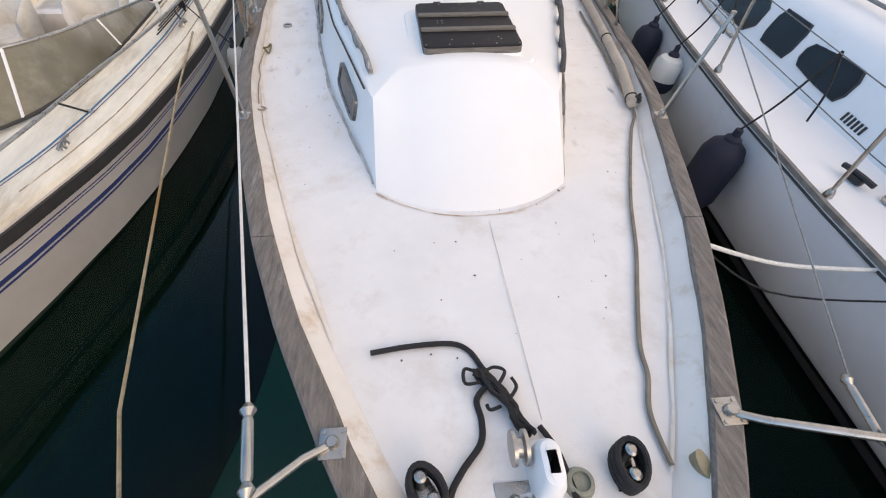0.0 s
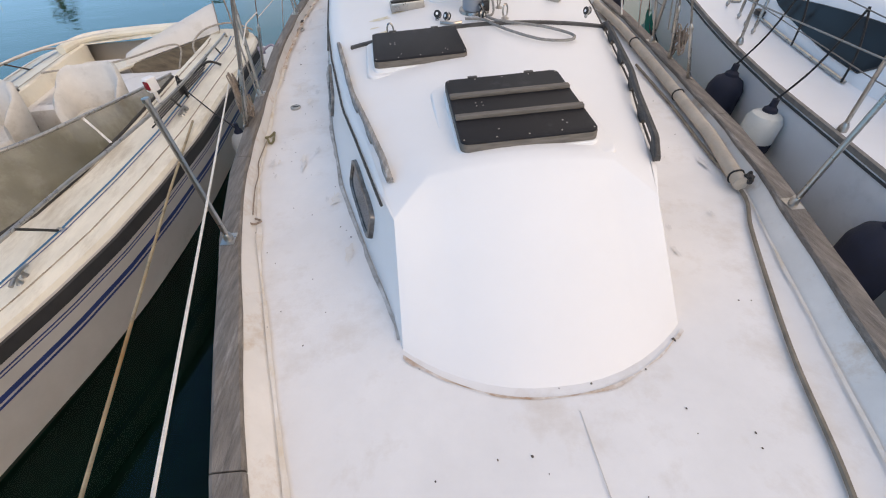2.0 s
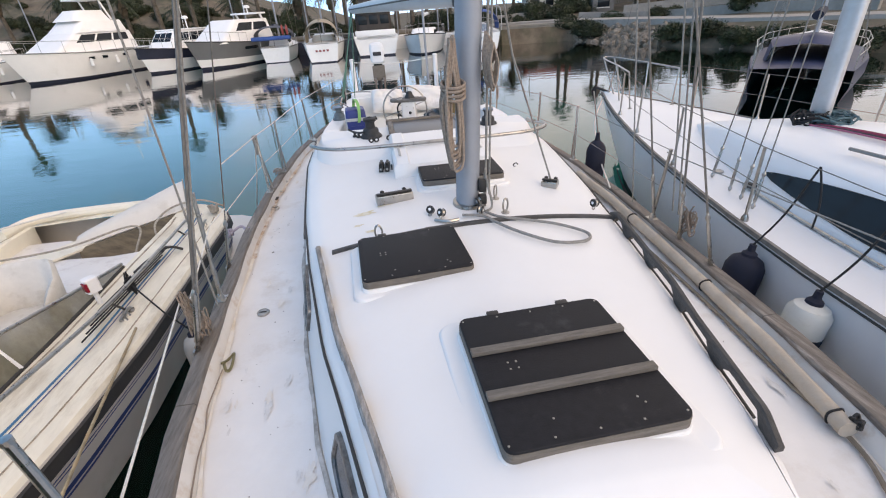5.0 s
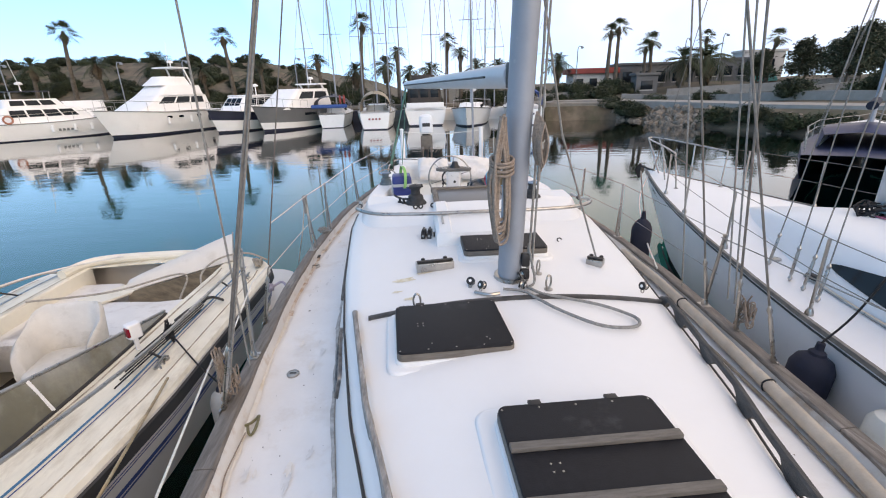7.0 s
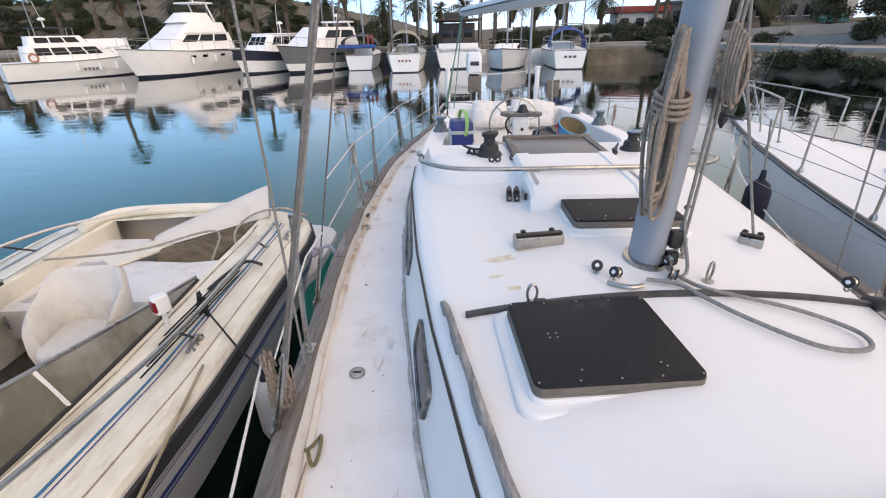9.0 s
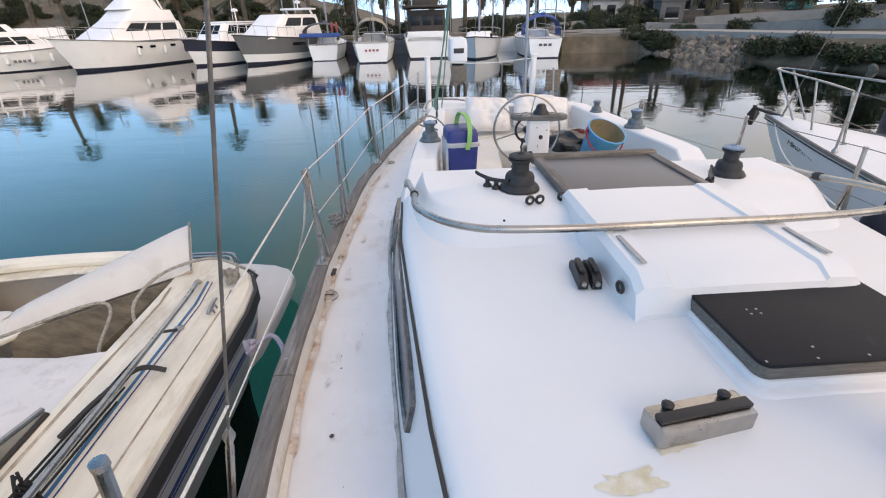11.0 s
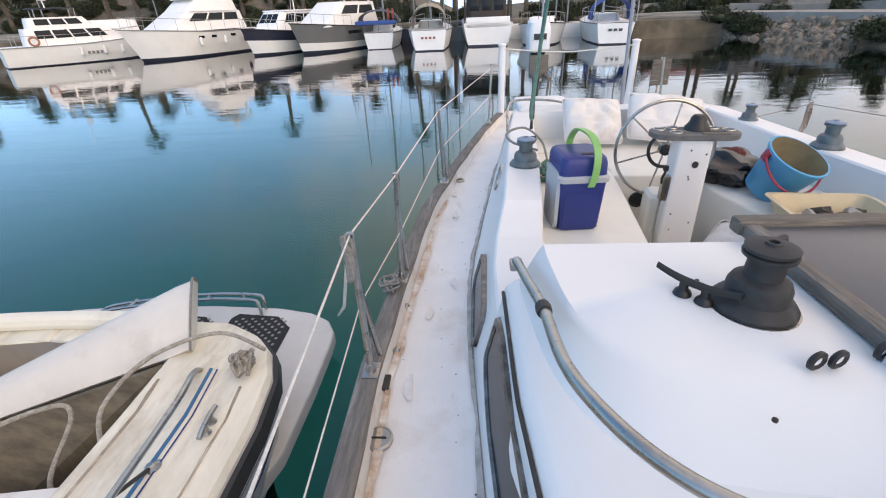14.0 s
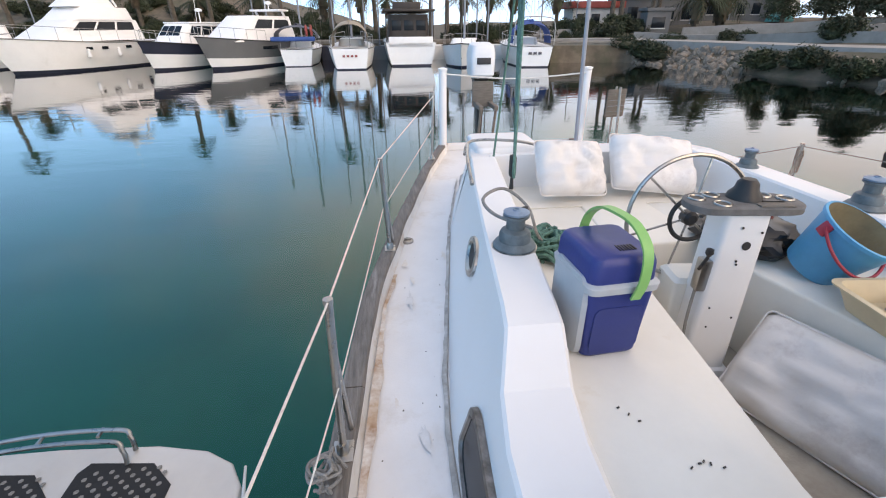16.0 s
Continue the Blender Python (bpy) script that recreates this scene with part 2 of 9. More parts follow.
def water_material():
    """Clear reflecting surface, tinted where one looks down through it to the murky bed."""
    m = bpy.data.materials.new("harbour_water")
    m.use_nodes = True
    t = m.node_tree
    t.nodes.remove(t.nodes["Principled BSDF"])
    out = t.nodes["Material Output"]
    L = t.links.new
    tc = t.nodes.new("ShaderNodeTexCoord")
    mp = t.nodes.new("ShaderNodeMapping")
    mp.inputs["Scale"].default_value = (0.6, 1.6, 1)
    L(tc.outputs["Object"], mp.inputs["Vector"])
    n = t.nodes.new("ShaderNodeTexNoise")
    n.inputs["Scale"].default_value, n.inputs["Detail"].default_value, n.inputs["Roughness"].default_value = 1.3, 4, 0.5
    L(mp.outputs[0], n.inputs["Vector"])
    bp = t.nodes.new("ShaderNodeBump")
    bp.inputs["Strength"].default_value, bp.inputs["Distance"].default_value = 0.11, 0.05
    L(n.outputs["Fac"], bp.inputs["Height"])
    fr = t.nodes.new("ShaderNodeFresnel")
    fr.inputs["IOR"].default_value = 1.33
    gl = t.nodes.new("ShaderNodeBsdfGlossy")
    gl.inputs["Roughness"].default_value = 0.02
    tr = t.nodes.new("ShaderNodeBsdfTransparent")
    tr.inputs["Color"].default_value = (0.22, 0.86, 0.80, 1)
    mx = t.nodes.new("ShaderNodeMixShader")
    L(bp.outputs[0], fr.inputs["Normal"])
    L(bp.outputs[0], gl.inputs["Normal"])
    gain = t.nodes.new("ShaderNodeMath")
    gain.operation, gain.use_clamp = "MULTIPLY_ADD", True
    gain.inputs[1].default_value, gain.inputs[2].default_value = 1.75, -0.022
    L(fr.outputs[0], gain.inputs[0])
    L(gain.outputs[0], mx.inputs[0])
    L(tr.outputs[0], mx.inputs[1])
    L(gl.outputs[0], mx.inputs[2])
    L(mx.outputs[0], out.inputs["Surface"])
    return m


# bottom paint, kept near black so the water between the hulls reads as shaded
M_DARKBOTTOM = mat("dark_bottom_gap_shade", (0.016, 0.040, 0.027), 0.8, var=0.2, scale=3, bump=0.2, bscale=20)
M_BED = mat("murky_teal_bed", (0.012, 0.20, 0.178), 1.0, var=0.1, scale=0.25, spec=0.0)
M_WATER = water_material()

# ---- water ----
bm = bmesh.new()
for x0, x1, y0, y1 in ((-400, 400, -120, 400),):
    bm.faces.new([bm.verts.new(p) for p in ((x0, y0, WATER), (x1, y0, WATER), (x1, y1, WATER), (x0, y1, WATER))])
tagged(part("water", bm, M_WATER, smooth=0), "calm teal green harbour water with soft ripples", "water", kind="structure")

bm = bmesh.new()
bm.faces.new([bm.verts.new(p) for p in ((-400, -120, WATER - 4.0), (400, -120, WATER - 4.0), (400, 400, WATER - 4.0), (-400, 400, WATER - 4.0))])
tagged(part("harbour_bed", bm, M_BED, smooth=0), "murky green bed seen dimly through the water", "ground", kind="structure")

# quay added behind the bow, out of view, to shade the water between the boats
bm = bmesh.new()
QX = [(-40, -0.95), (1.8, -0.95), (1.8, -2.3), (40, -2.3)]
loft(bm, [[(x, y, WATER - 4.0), (x, y, 0.43), (x, y + 0.0, 0.45), (x, -14.0, 0.45), (x, -14.0, WATER - 4.0)] for x, y in QX], False)
tagged(part("mooring_quay", bm, M_STONE, smooth=0), "unseen stone quay wall added off the bow, shading the gap water", "quay", kind="structure")

# ---- the sailboat walked on: bow near y = -0.3, stern near y = 12.3 ----
BEAM = [(-0.3, 0.06), (0.0, 0.28), (0.49, 0.57), (0.75, 0.71), (1.18, 0.91), (1.7, 1.115), (2.27, 1.29), (2.74, 1.42), (3.05, 1.51), (3.7, 1.64), (4.3, 1.70), (4.9, 1.745), (5.9, 1.815), (7.1, 1.82), (8.1, 1.755), (8.76, 1.70), (9.8, 1.50), (11.1, 1.20), (11.6, 1.06), (12.2, 0.88)]
CABIN_LOW = [(2.24, 0.55), (2.57, 0.64), (2.87, 0.735), (3.54, 0.93), (4.33, 1.08), (5.4, 1.22), (5.95, 1.27), (6.4, 1.30), (7.3, 1.34), (7.84, 1.335), (8.15, 1.31), (8.86, 1.21), (9.9, 1.06), (11.17, 0.80)]
CABIN_TOP = [(2.6, 0.55), (2.8, 0.605), (3.43, 0.76), (3.75, 0.845), (4.6, 1.0), (5.3, 1.10), (5.9, 1.155), (6.5, 1.205), (7.3, 1.20)]
ROOF_EDGE = [(2.6, 0.53), (3.5, 0.485), (4.6, 0.475), (5.5, 0.50), (6.4, 0.53), (7.3, 0.54)]


FOOT = [(-0.3, 0.06), (0.2, 0.20), (2.1, 0.185), (3.7, 0.14), (5.0, 0.105), (12.2, 0.10)]
CAP = [(-0.3, 0.112), (2.5, 0.108), (5.0, 0.092), (12.2, 0.09)]


def foot_x(y):
    """Half breadth of the deck at the foot of the bulwark."""
    return lerp(BEAM, y) - lerp(FOOT, y)


def deck_z(y):
    return 0.018 * (4.8 - y) ** 2 if y < 4.8 else 0.0


def roof_z(x, y):
    e, w = lerp(ROOF_EDGE, y), lerp(CABIN_TOP, y)
    return e + 0.10 * max(0.0, 1 - (x / w) ** 2)


YS = [-0.3 + 12.5 * i / 60 for i in range(61)]
sailboat = thing("sailboat", "white sailing yacht with grey weathered teak rails, moored stern out", "sailboat")
# hull sides
bm = bmesh.new()
for s in (-1, 1):
    loft(bm, [[(s * (lerp(BEAM, y) * k - 0.02), y + (0.4 * (1 - k) if y < 1 else 0), zz + (deck_z(y) if zz > -0.5 else 0)) for k, zz in ((0.995, 0.07), (0.99, -0.2), (0.96, -0.6), (0.86, -1.0))] for y in YS], False)
part("hull", bm, M_WHITE, sailboat)
# underwater hull, drawn down to the bed as a wall that blocks side light
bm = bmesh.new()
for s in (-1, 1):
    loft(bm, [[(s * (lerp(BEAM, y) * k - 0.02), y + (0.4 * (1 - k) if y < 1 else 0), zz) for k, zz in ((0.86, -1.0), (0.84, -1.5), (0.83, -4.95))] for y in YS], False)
part("underbody", bm, M_DARKBOTTOM, sailboat, "dark painted underwater hull, carried down to the bed to shade the gap")
# deck: side strips, foredeck and stern deck
bm = bmesh.new()
for a, b in zip(YS, YS[1:]):
    def row(y):
        w, c = foot_x(y) + 0.02, lerp(CABIN_LOW, y) - 0.02
        c = min(c, w * 0.7) if y < 2.3 else c
        return [(x, y, deck_z(y) + 0.015 * (1 - (x / max(w, 0.1)) ** 2)) for x in (-w - 0.03, -w, -c, 0, c, w, w + 0.03)]
    ra, rb = row(a), row(b)
    for i in range(6):
        if i in (2, 3) and 2.5 < a < 11.1:
            continue
        bm.faces.new([bm.verts.new(p) for p in (ra[i], ra[i + 1], rb[i + 1], rb[i])])
bmesh.ops.remove_doubles(bm, verts=bm.verts, dist=0.0005)
part("deck", bm, M_DECK, sailboat, "white painted deck with rust and dirt stains")
# bulwark: white inner side under the cap rail
for s in (-1, 1):
    bm = bmesh.new()
    loft(bm, [[(s * foot_x(y), y, deck_z(y) + 0.002), (s * (foot_x(y) + 0.012), y, deck_z(y) + 0.018), (s * max(foot_x(y) + 0.018, lerp(BEAM, y) - lerp(CAP, y) + 0.008), y, deck_z(y) + 0.085), (s * (lerp(BEAM, y) - 0.02), y, deck_z(y) + 0.085)] for y in YS], False)
    part("bulwark", bm, M_BULWARK, sailboat)
# cap rail planks
for s in (-1, 1):
    for k in range(6):
        ya, yb = -0.3 + 12.5 * k / 6, -0.3 + 12.5 * (k + 1) / 6 - 0.006
        bm = bmesh.new()
        rings = []
        for i in range(13):
            y = ya + (yb - ya) * i / 12
            w, z = lerp(BEAM, y), deck_z(y)
            wo, c = 0.004 * sin(y * 9 + s), lerp(CAP, y)
            rings.append([(s * (w - q), y, z + h) for q, h in ((c + wo, 0.086), (c + wo, 0.104), (c - 0.008, 0.112), (0.012, 0.112), (0.0, 0.104), (0.0 + wo, 0.086))])
        loft(bm, rings, True, True)
        part("cap_rail_plank", bm, M_TEAK, sailboat, "bleached grey teak plank with worn edges")
# transom
bm = bmesh.new()
bm.faces.new([bm.verts.new(p) for p in ((-0.88, 12.2, 0.1), (0.88, 12.2, 0.1), (0.7, 12.35, -1.2), (-0.7, 12.35, -1.2))])
part("transom", bm, M_WHITE, sailboat)


def front_y(u):
    """Where the front face meets the roof; the upper corners are cut back."""
    return 2.66 + 0.15 * min(1.0, (1 - u) / 0.28)


def cabin_half(level):
    """Half outline from the front middle round the corner and aft; level 0 deck, 1 and 2 on the side, 3 roof edge."""
    out = []
    wt = lerp(CABIN_TOP, 2.66) - 0.015
    for k in range(9):
        u = (0, 0.15, 0.3, 0.45, 0.6, 0.72, 0.82, 0.91, 1.0)[k]
        xb, yb = 0.56 * u, 1.975 + 0.25 * u ** 2.2
        xt, yt = wt * u, front_y(u)
        zb, zt = deck_z(yb) - 0.01, roof_z(xt, yt) - 0.05 * max(0.0, (u - 0.72) / 0.28)
        f, up = ((0, 0), (0.90, 0.004), (0.965, 0.008), (1, 0))[level]
        out.append((xb + (xt - xb) * f, yb + (yt - yb) * f, zb + (zt - zb) * f + up))
    for k in range(1, 25):
        u = k / 24
        yb, yt = 2.225 + (7.03 - 2.225) * u, 2.66 + (7.03 - 2.66) * u
        xb, xt, ze = lerp(CABIN_LOW, yb), lerp(CABIN_TOP, yt), lerp(ROOF_EDGE, yt)
        zb = deck_z(yb) - 0.01
        if level == 0:
            out.append((xb, yb, zb))
        elif level == 1:
            out.append((xb + (xt - xb) * 0.82, yb + (yt - yb) * 0.85, zb + (ze - zb) * 0.84))
        elif level == 2:
            out.append((xb + (xt - xb) * 0.93, yb + (yt - yb) * 0.95, zb + (ze - zb) * 0.95))
        else:
            drop = 0.05 * max(0.0, 1 - (yt - 2.66) / 0.35)
            out.append((xt - 0.03 + 0.015 * max(0.0, 1 - u * 6), yt, roof_z(xt - 0.03, yt) - drop))
    return out


def roof_row(p, f):
    """The roof from the edge point p inwards; f 1 at the edge, 0 on the centre line."""
    k = max(0.0, 1 - (p.y - 2.66) / 0.5)
    y = p.y + (front_y(f) - 2.66) * k
    drop = 0.05 * max(0.0, (f - 0.72) / 0.28) * max(0.0, 1 - (p.y - 2.66) / 0.35)
    return Vector((p.x * f, y, roof_z(p.x * f, y) - drop))


bm = bmesh.new()
levels = [cabin_half(k) for k in range(4)]
for s in (-1, 1):
    L4 = [[Vector((s * x, y, z)) for x, y, z in lv] for lv in levels]
    loft(bm, L4, False)
    loft(bm, [[roof_row(p, f) for p in L4[3][8:]] for f in (1.0, 0.91, 0.82, 0.72, 0.6, 0.45, 0.3, 0.15, 0.0)], False)
bmesh.ops.remove_doubles(bm, verts=bm.verts, dist=0.0009)
part("coachroof", bm, M_CABIN, sailboat, "smooth white cabin trunk with a flat raked front", smooth=47)


# grimy sealant along the foot of the cabin and coaming, rust along the foot of the bulwark
def grime_strip(name, label, xs, width, y0, y1, material, wob):
    n = 110
    bm = bmesh.new()
    rings = []
    for i in range(n + 1):
        y = y0 + (y1 - y0) * i / n
        k = 0.55 + 0.45 * noise.noise(Vector((y * 2.7, wob, 0))) + 0.3 * noise.noise(Vector((y * 9, wob, 4)))
        w = width * max(0.25, k)
        x = xs(y)
        d = 1 if wob > 0 else -1
        rings.append([(x, y, deck_z(y) + 0.0175), (x + d * w * 0.5, y, deck_z(y) + 0.0165), (x + d * w, y, deck_z(y) + 0.0145)])
    loft(bm, rings, False)
    part(name, bm, material, sailboat, label)


M_GRIME = mat("grey_grime", (0.50, 0.48, 0.45), 0.7, var=0.3, scale=14, color2=(0.26, 0.24, 0.22), stain=(0.72, 0.71, 0.69), stain_scale=5, stain_at=0.5)
M_SMUDGE = (mat("grey_smudge", (0.72, 0.715, 0.71), 0.5, var=0.05, scale=20, color2=(0.58, 0.57, 0.555)), mat("tan_smudge", (0.76, 0.74, 0.71), 0.5, var=0.05, scale=20, color2=(0.69, 0.63, 0.56)))
M_RUSTY = mat("rust_runs", (0.60, 0.47, 0.36), 0.7, var=0.25, scale=9, color2=(0.30, 0.14, 0.06), stain=(0.76, 0.74, 0.71), stain_scale=6, stain_at=0.41)
grime_strip("sealant", "grey dirty sealant at the cabin foot", lambda y: -lerp(CABIN_LOW, y) - 0.001, 0.034, 2.3, 11.0, M_GRIME, -3.1)
grime_strip("sealant", "grey dirty sealant at the cabin foot", lambda y: lerp(CABIN_LOW, y) + 0.001, 0.02, 2.3, 11.0, M_GRIME, 3.1)
M_RUSTPALE = mat("pale_rust_runs", (0.73, 0.69, 0.64), 0.7, var=0.1, scale=9, color2=(0.62, 0.52, 0.40), stain=(0.75, 0.73, 0.70), stain_scale=4, stain_at=0.42)
grime_strip("rust_stain", "pale rust stain along the bulwark foot", lambda y: -foot_x(y) + 0.004, 0.035, 1.2, 5.6, M_RUSTPALE, 7.7)
grime_strip("rust_stain", "brown rust stain along the bulwark foot", lambda y: -foot_x(y) + 0.004, 0.05, 5.6, 9.1, M_RUSTY, 7.7)
grime_strip("rust_stain", "brown rust stain along the bulwark foot", lambda y: foot_x(y) - 0.004, 0.02, 0.6, 6.4, M_RUSTPALE, -5.3)
bm = bmesh.new()
g = random.Random(12)
for k in range(130):
    y = g.uniform(1.0, 9.5)
    s = g.choice((-1, -1, 1))
    x = s * (lerp(CABIN_LOW, y) + (lerp(BEAM, y) - 0.15 - lerp(CABIN_LOW, y)) * g.random()) if y > 2.3 else g.uniform(-0.6, 0.6) * lerp(BEAM, y)
    z = deck_z(y) + 0.0165
    a, r = g.uniform(0, 6.3), g.uniform(0.0015, 0.006) * (2 if g.random() < 0.08 else 1)
    q = g.uniform(0.3, 1)
    ring = [(x + r * cos(a + i * 1.2566) * (1 if i % 2 else q), y + r * sin(a + i * 1.2566), z) for i in range(5)]
    loft(bm, [ring, [(u + (x - u) * 0.3, v + (y - v) * 0.3, z + 0.0015) for u, v, w in ring]], True, True)
specks = part("dirt_specks", bm, mat("dark_specks", (0.14, 0.11, 0.09), 0.9, var=0.3, scale=30), sailboat, "dark specks of dirt", smooth=0)
tagged(specks, "dark specks of dirt scattered over the deck", kind="stuff")

bm = bmesh.new()
rings = []
for i in range(61):
    u = -1 + i / 30
    x, y = 0.56 * u, 1.972 + 0.25 * abs(u) ** 2.2
    w = 0.006 + 0.022 * max(0.0, noise.noise(Vector((u * 4.1, 2.2, 0)))) + (0.012 if abs(u) > 0.93 else 0)
    rings.append([(x, y, deck_z(y) + 0.0175), (x, y - w, deck_z(y - w) + 0.0172)])
loft(bm, rings, False)
part("rust_stain", bm, M_RUSTY, sailboat, "thin rust line at the cabin front")
for x, y, r, seed in ((-0.66, 5.02, 0.075, 1), (-0.52, 5.10, 0.05, 2), (-0.62, 4.74, 0.035, 3), (-0.70, 4.86, 0.03, 4)):
    bm = bmesh.new()
    ring = []
    for i in range(26):
        a = 2 * pi * i / 26
        q = r * (0.55 + 0.75 * abs(noise.noise(Vector((cos(a) * 1.7, sin(a) * 1.7, seed)))) * 1.6)
        px, py = x + q * cos(a) * 1.3, y + q * sin(a) * 0.55
        ring.append((px, py, roof_z(px, py) + 0.0015))
    c = bm.verts.new((x, y, roof_z(x, y) + 0.0018))
    vs = [bm.verts.new(p) for p in ring]
    for a, b in zip(vs, vs[1:] + vs[:1]):
        bm.faces.new((c, a, b))
    part("residue", bm, mat("tan_residue", (0.76, 0.72, 0.62), 0.7, var=0.1, scale=25, color2=(0.60, 0.50, 0.30)), sailboat, "dried tan residue")

g = random.Random(31)
for k in range(46):
    y = g.uniform(2.6, 9.4)
    sd = -1 if k % 3 else 1
    a, b = lerp(CABIN_LOW, y) + 0.03, foot_x(y) - 0.05
    x = sd * g.uniform(a, max(a + 0.01, b))
    r = g.uniform(0.012, 0.045)
    bm = bmesh.new()
    c = bm.verts.new((x, y, deck_z(y) + 0.0172))
    vs = []
    for i in range(20):
        an = 2 * pi * i / 20
        q = r * (0.4 + 1.1 * abs(noise.noise(Vector((cos(an) * 2.1, sin(an) * 2.1, k * 3.3)))))
        yy_ = y + q * sin(an) * 2.2
        vs.append(bm.verts.new((x + q * cos(an) * 0.7, yy_, deck_z(yy_) + 0.0171)))
    for p, q in zip(vs, vs[1:] + vs[:1]):
        bm.faces.new((c, p, q))
    part("smudge", bm, M_SMUDGE[k % 2], sailboat, smooth=180)

# ---- fittings of the cabin ----
def side_point(s, y, f, out=0.0):
    """A point on the cabin side: f 0 at the deck, 1 at the roof edge; out: metres proud of it."""
    if y > 7.1:
        a, b = Vector((s * lerp(CABIN_LOW, y), y, 0)), Vector((s * (lerp(CABIN_LOW, y) - 0.13), y, 0.5))
        return a.lerp(b, f) + Vector((s * out, 0, out * 0.3))
    u = (y - 2.225 - 0.435 * f) / (4.805 - 0.435 * f)
    yb, yt = 2.225 + 4.805 * u, 2.66 + 4.37 * u
    a = Vector((s * lerp(CABIN_LOW, yb), yb, deck_z(yb)))
    b = Vector((s * lerp(CABIN_TOP, yt), yt, lerp(ROOF_EDGE, yt)))
    return a.lerp(b, f) + Vector((s * (out + 0.006), -out * 0.3, out * 0.3))


def side_ring(s, y0, y1, f0, f1, out, slant=0.0, n=6, grow=0.0):
    """A rounded window outline on the cabin side."""
    pts = []
    for u, v in rounded(1 + grow * 0.42 / (y1 - y0), 1 + grow * 1.7, 0.24, n):
        y = (y0 + y1) / 2 + u * (y1 - y0)
        f = (f0 + f1) / 2 + v * (f1 - f0) * (1 + slant * u) + 0.10 * u
        pts.append(side_point(s, y, f, out))
    return pts


M_FRAME = mat("tarnished_frame", (0.30, 0.29, 0.28), 0.35, 0.9, var=0.3, scale=18, stain=(0.08, 0.07, 0.06), stain_scale=8, stain_at=0.5)


def portlight(s, y0, y1, f0=0.30, f1=0.64, slant=0.0):
    w = thing("cabin_window", "dark cabin window in a tarnished steel frame", "window", "cabin windows")
    bm = bmesh.new()
    loft(bm, [side_ring(s, y0, y1, f0, f1, -0.01, slant, grow=0.16), side_ring(s, y0, y1, f0, f1, 0.012, slant, grow=0.14), side_ring(s, y0, y1, f0, f1, 0.014, slant, grow=0.05), side_ring(s, y0, y1, f0, f1, 0.002, slant, grow=0.0)])
    part("frame", bm, M_FRAME, w, "tarnished steel frame")
    bm = bmesh.new()
    bm.faces.new([bm.verts.new(p) for p in side_ring(s, y0, y1, f0, f1, 0.006, slant, grow=0.01)])
    part("pane", bm, M_DARKGLASS, w, "dark glass pane")


for s in (-1, 1):
    portlight(s, 2.90, 3.33, 0.30, 0.62)
    portlight(s, 4.37, 4.80, 0.28, 0.60)
    portlight(s, 5.56, 6.95, 0.34, 0.72, 0.2)
    portlight(s, 7.25, 7.70, 0.14, 0.48)

# dark rubbing strake under the roof edge
for s, y0 in ((-1, 2.73), (1, 3.0)):
    bm = bmesh.new()
    tube(bm, [side_point(s, y0 + (7.01 - y0) * i / 40, 0.93, 0.004) for i in range(41)], 0.0065, 6)
    part("strake", bm, M_RUBBER, sailboat, "dark rubber strake")
# dirt lip where cabin meets deck
for s in (-1, 1):
    bm = bmesh.new()
    tube(bm, [(s * lerp(CABIN_LOW, y), y, deck_z(y) + 0.004) for y in (2.5 + 7.2 * i / 60 for i in range(61))], 0.008, 5)
    part("sealant_bead", bm, mat("grimy_sealant", (0.55, 0.52, 0.48), 0.8, var=0.25, scale=8), sailboat, "grimy sealant bead")


M_RAIL = (mat("silvered_rail", (0.36, 0.345, 0.33), 0.7, var=0.3, scale=11, bump=0.4, bscale=50, stretch=(5, 0.8, 5), stain=(0.68, 0.67, 0.65), stain_scale=4, stain_at=0.58), mat("dark_rail", (0.085, 0.078, 0.072), 0.7, var=0.25, scale=11, bump=0.4, bscale=50, stretch=(5, 0.8, 5), stain=(0.20, 0.18, 0.16), stain_scale=4, stain_at=0.56))


def grab_rail(s):
    g = thing("grab_rail", "weathered wooden grab rail along the cabin roof", "grab rail", "cabin grab rails")
    ys = [2.85, 3.26, 3.64, 4.02, 4.38, 4.70]
    def top(y, h):
        w = lerp(CABIN_TOP, y)
        x = w - (0.055 if s < 0 else -0.006)
        return Vector((s * x, y, roof_z(x, y) + h))
    bm = bmesh.new()
    rings = []
    for i in range(61):
        y = ys[0] + (ys[-1] - ys[0]) * i / 60
        q = min(1, min(i, 60 - i) / 4 + 0.15)
        near = min(abs(y - f) for f in ys)
        lo = 0.040 if near > 0.085 else max(-0.012, 0.040 - (0.085 - near) * 1.3)
        if i < 4 or i > 56:
            lo = -0.012
        hi = 0.006 + 0.058 * min(1, q)
        rings.append([top(y, h) + Vector((s * dx, 0, 0)) for dx, h in ((-0.015, lo), (-0.015, hi - 0.008), (-0.008, hi), (0.008, hi), (0.015, hi - 0.008), (0.015, lo))])
    loft(bm, rings, True, True)
    part("handrail", bm, M_RAIL[s > 0], g)
    return g


grab_rail(-1)
grab_rail(1)


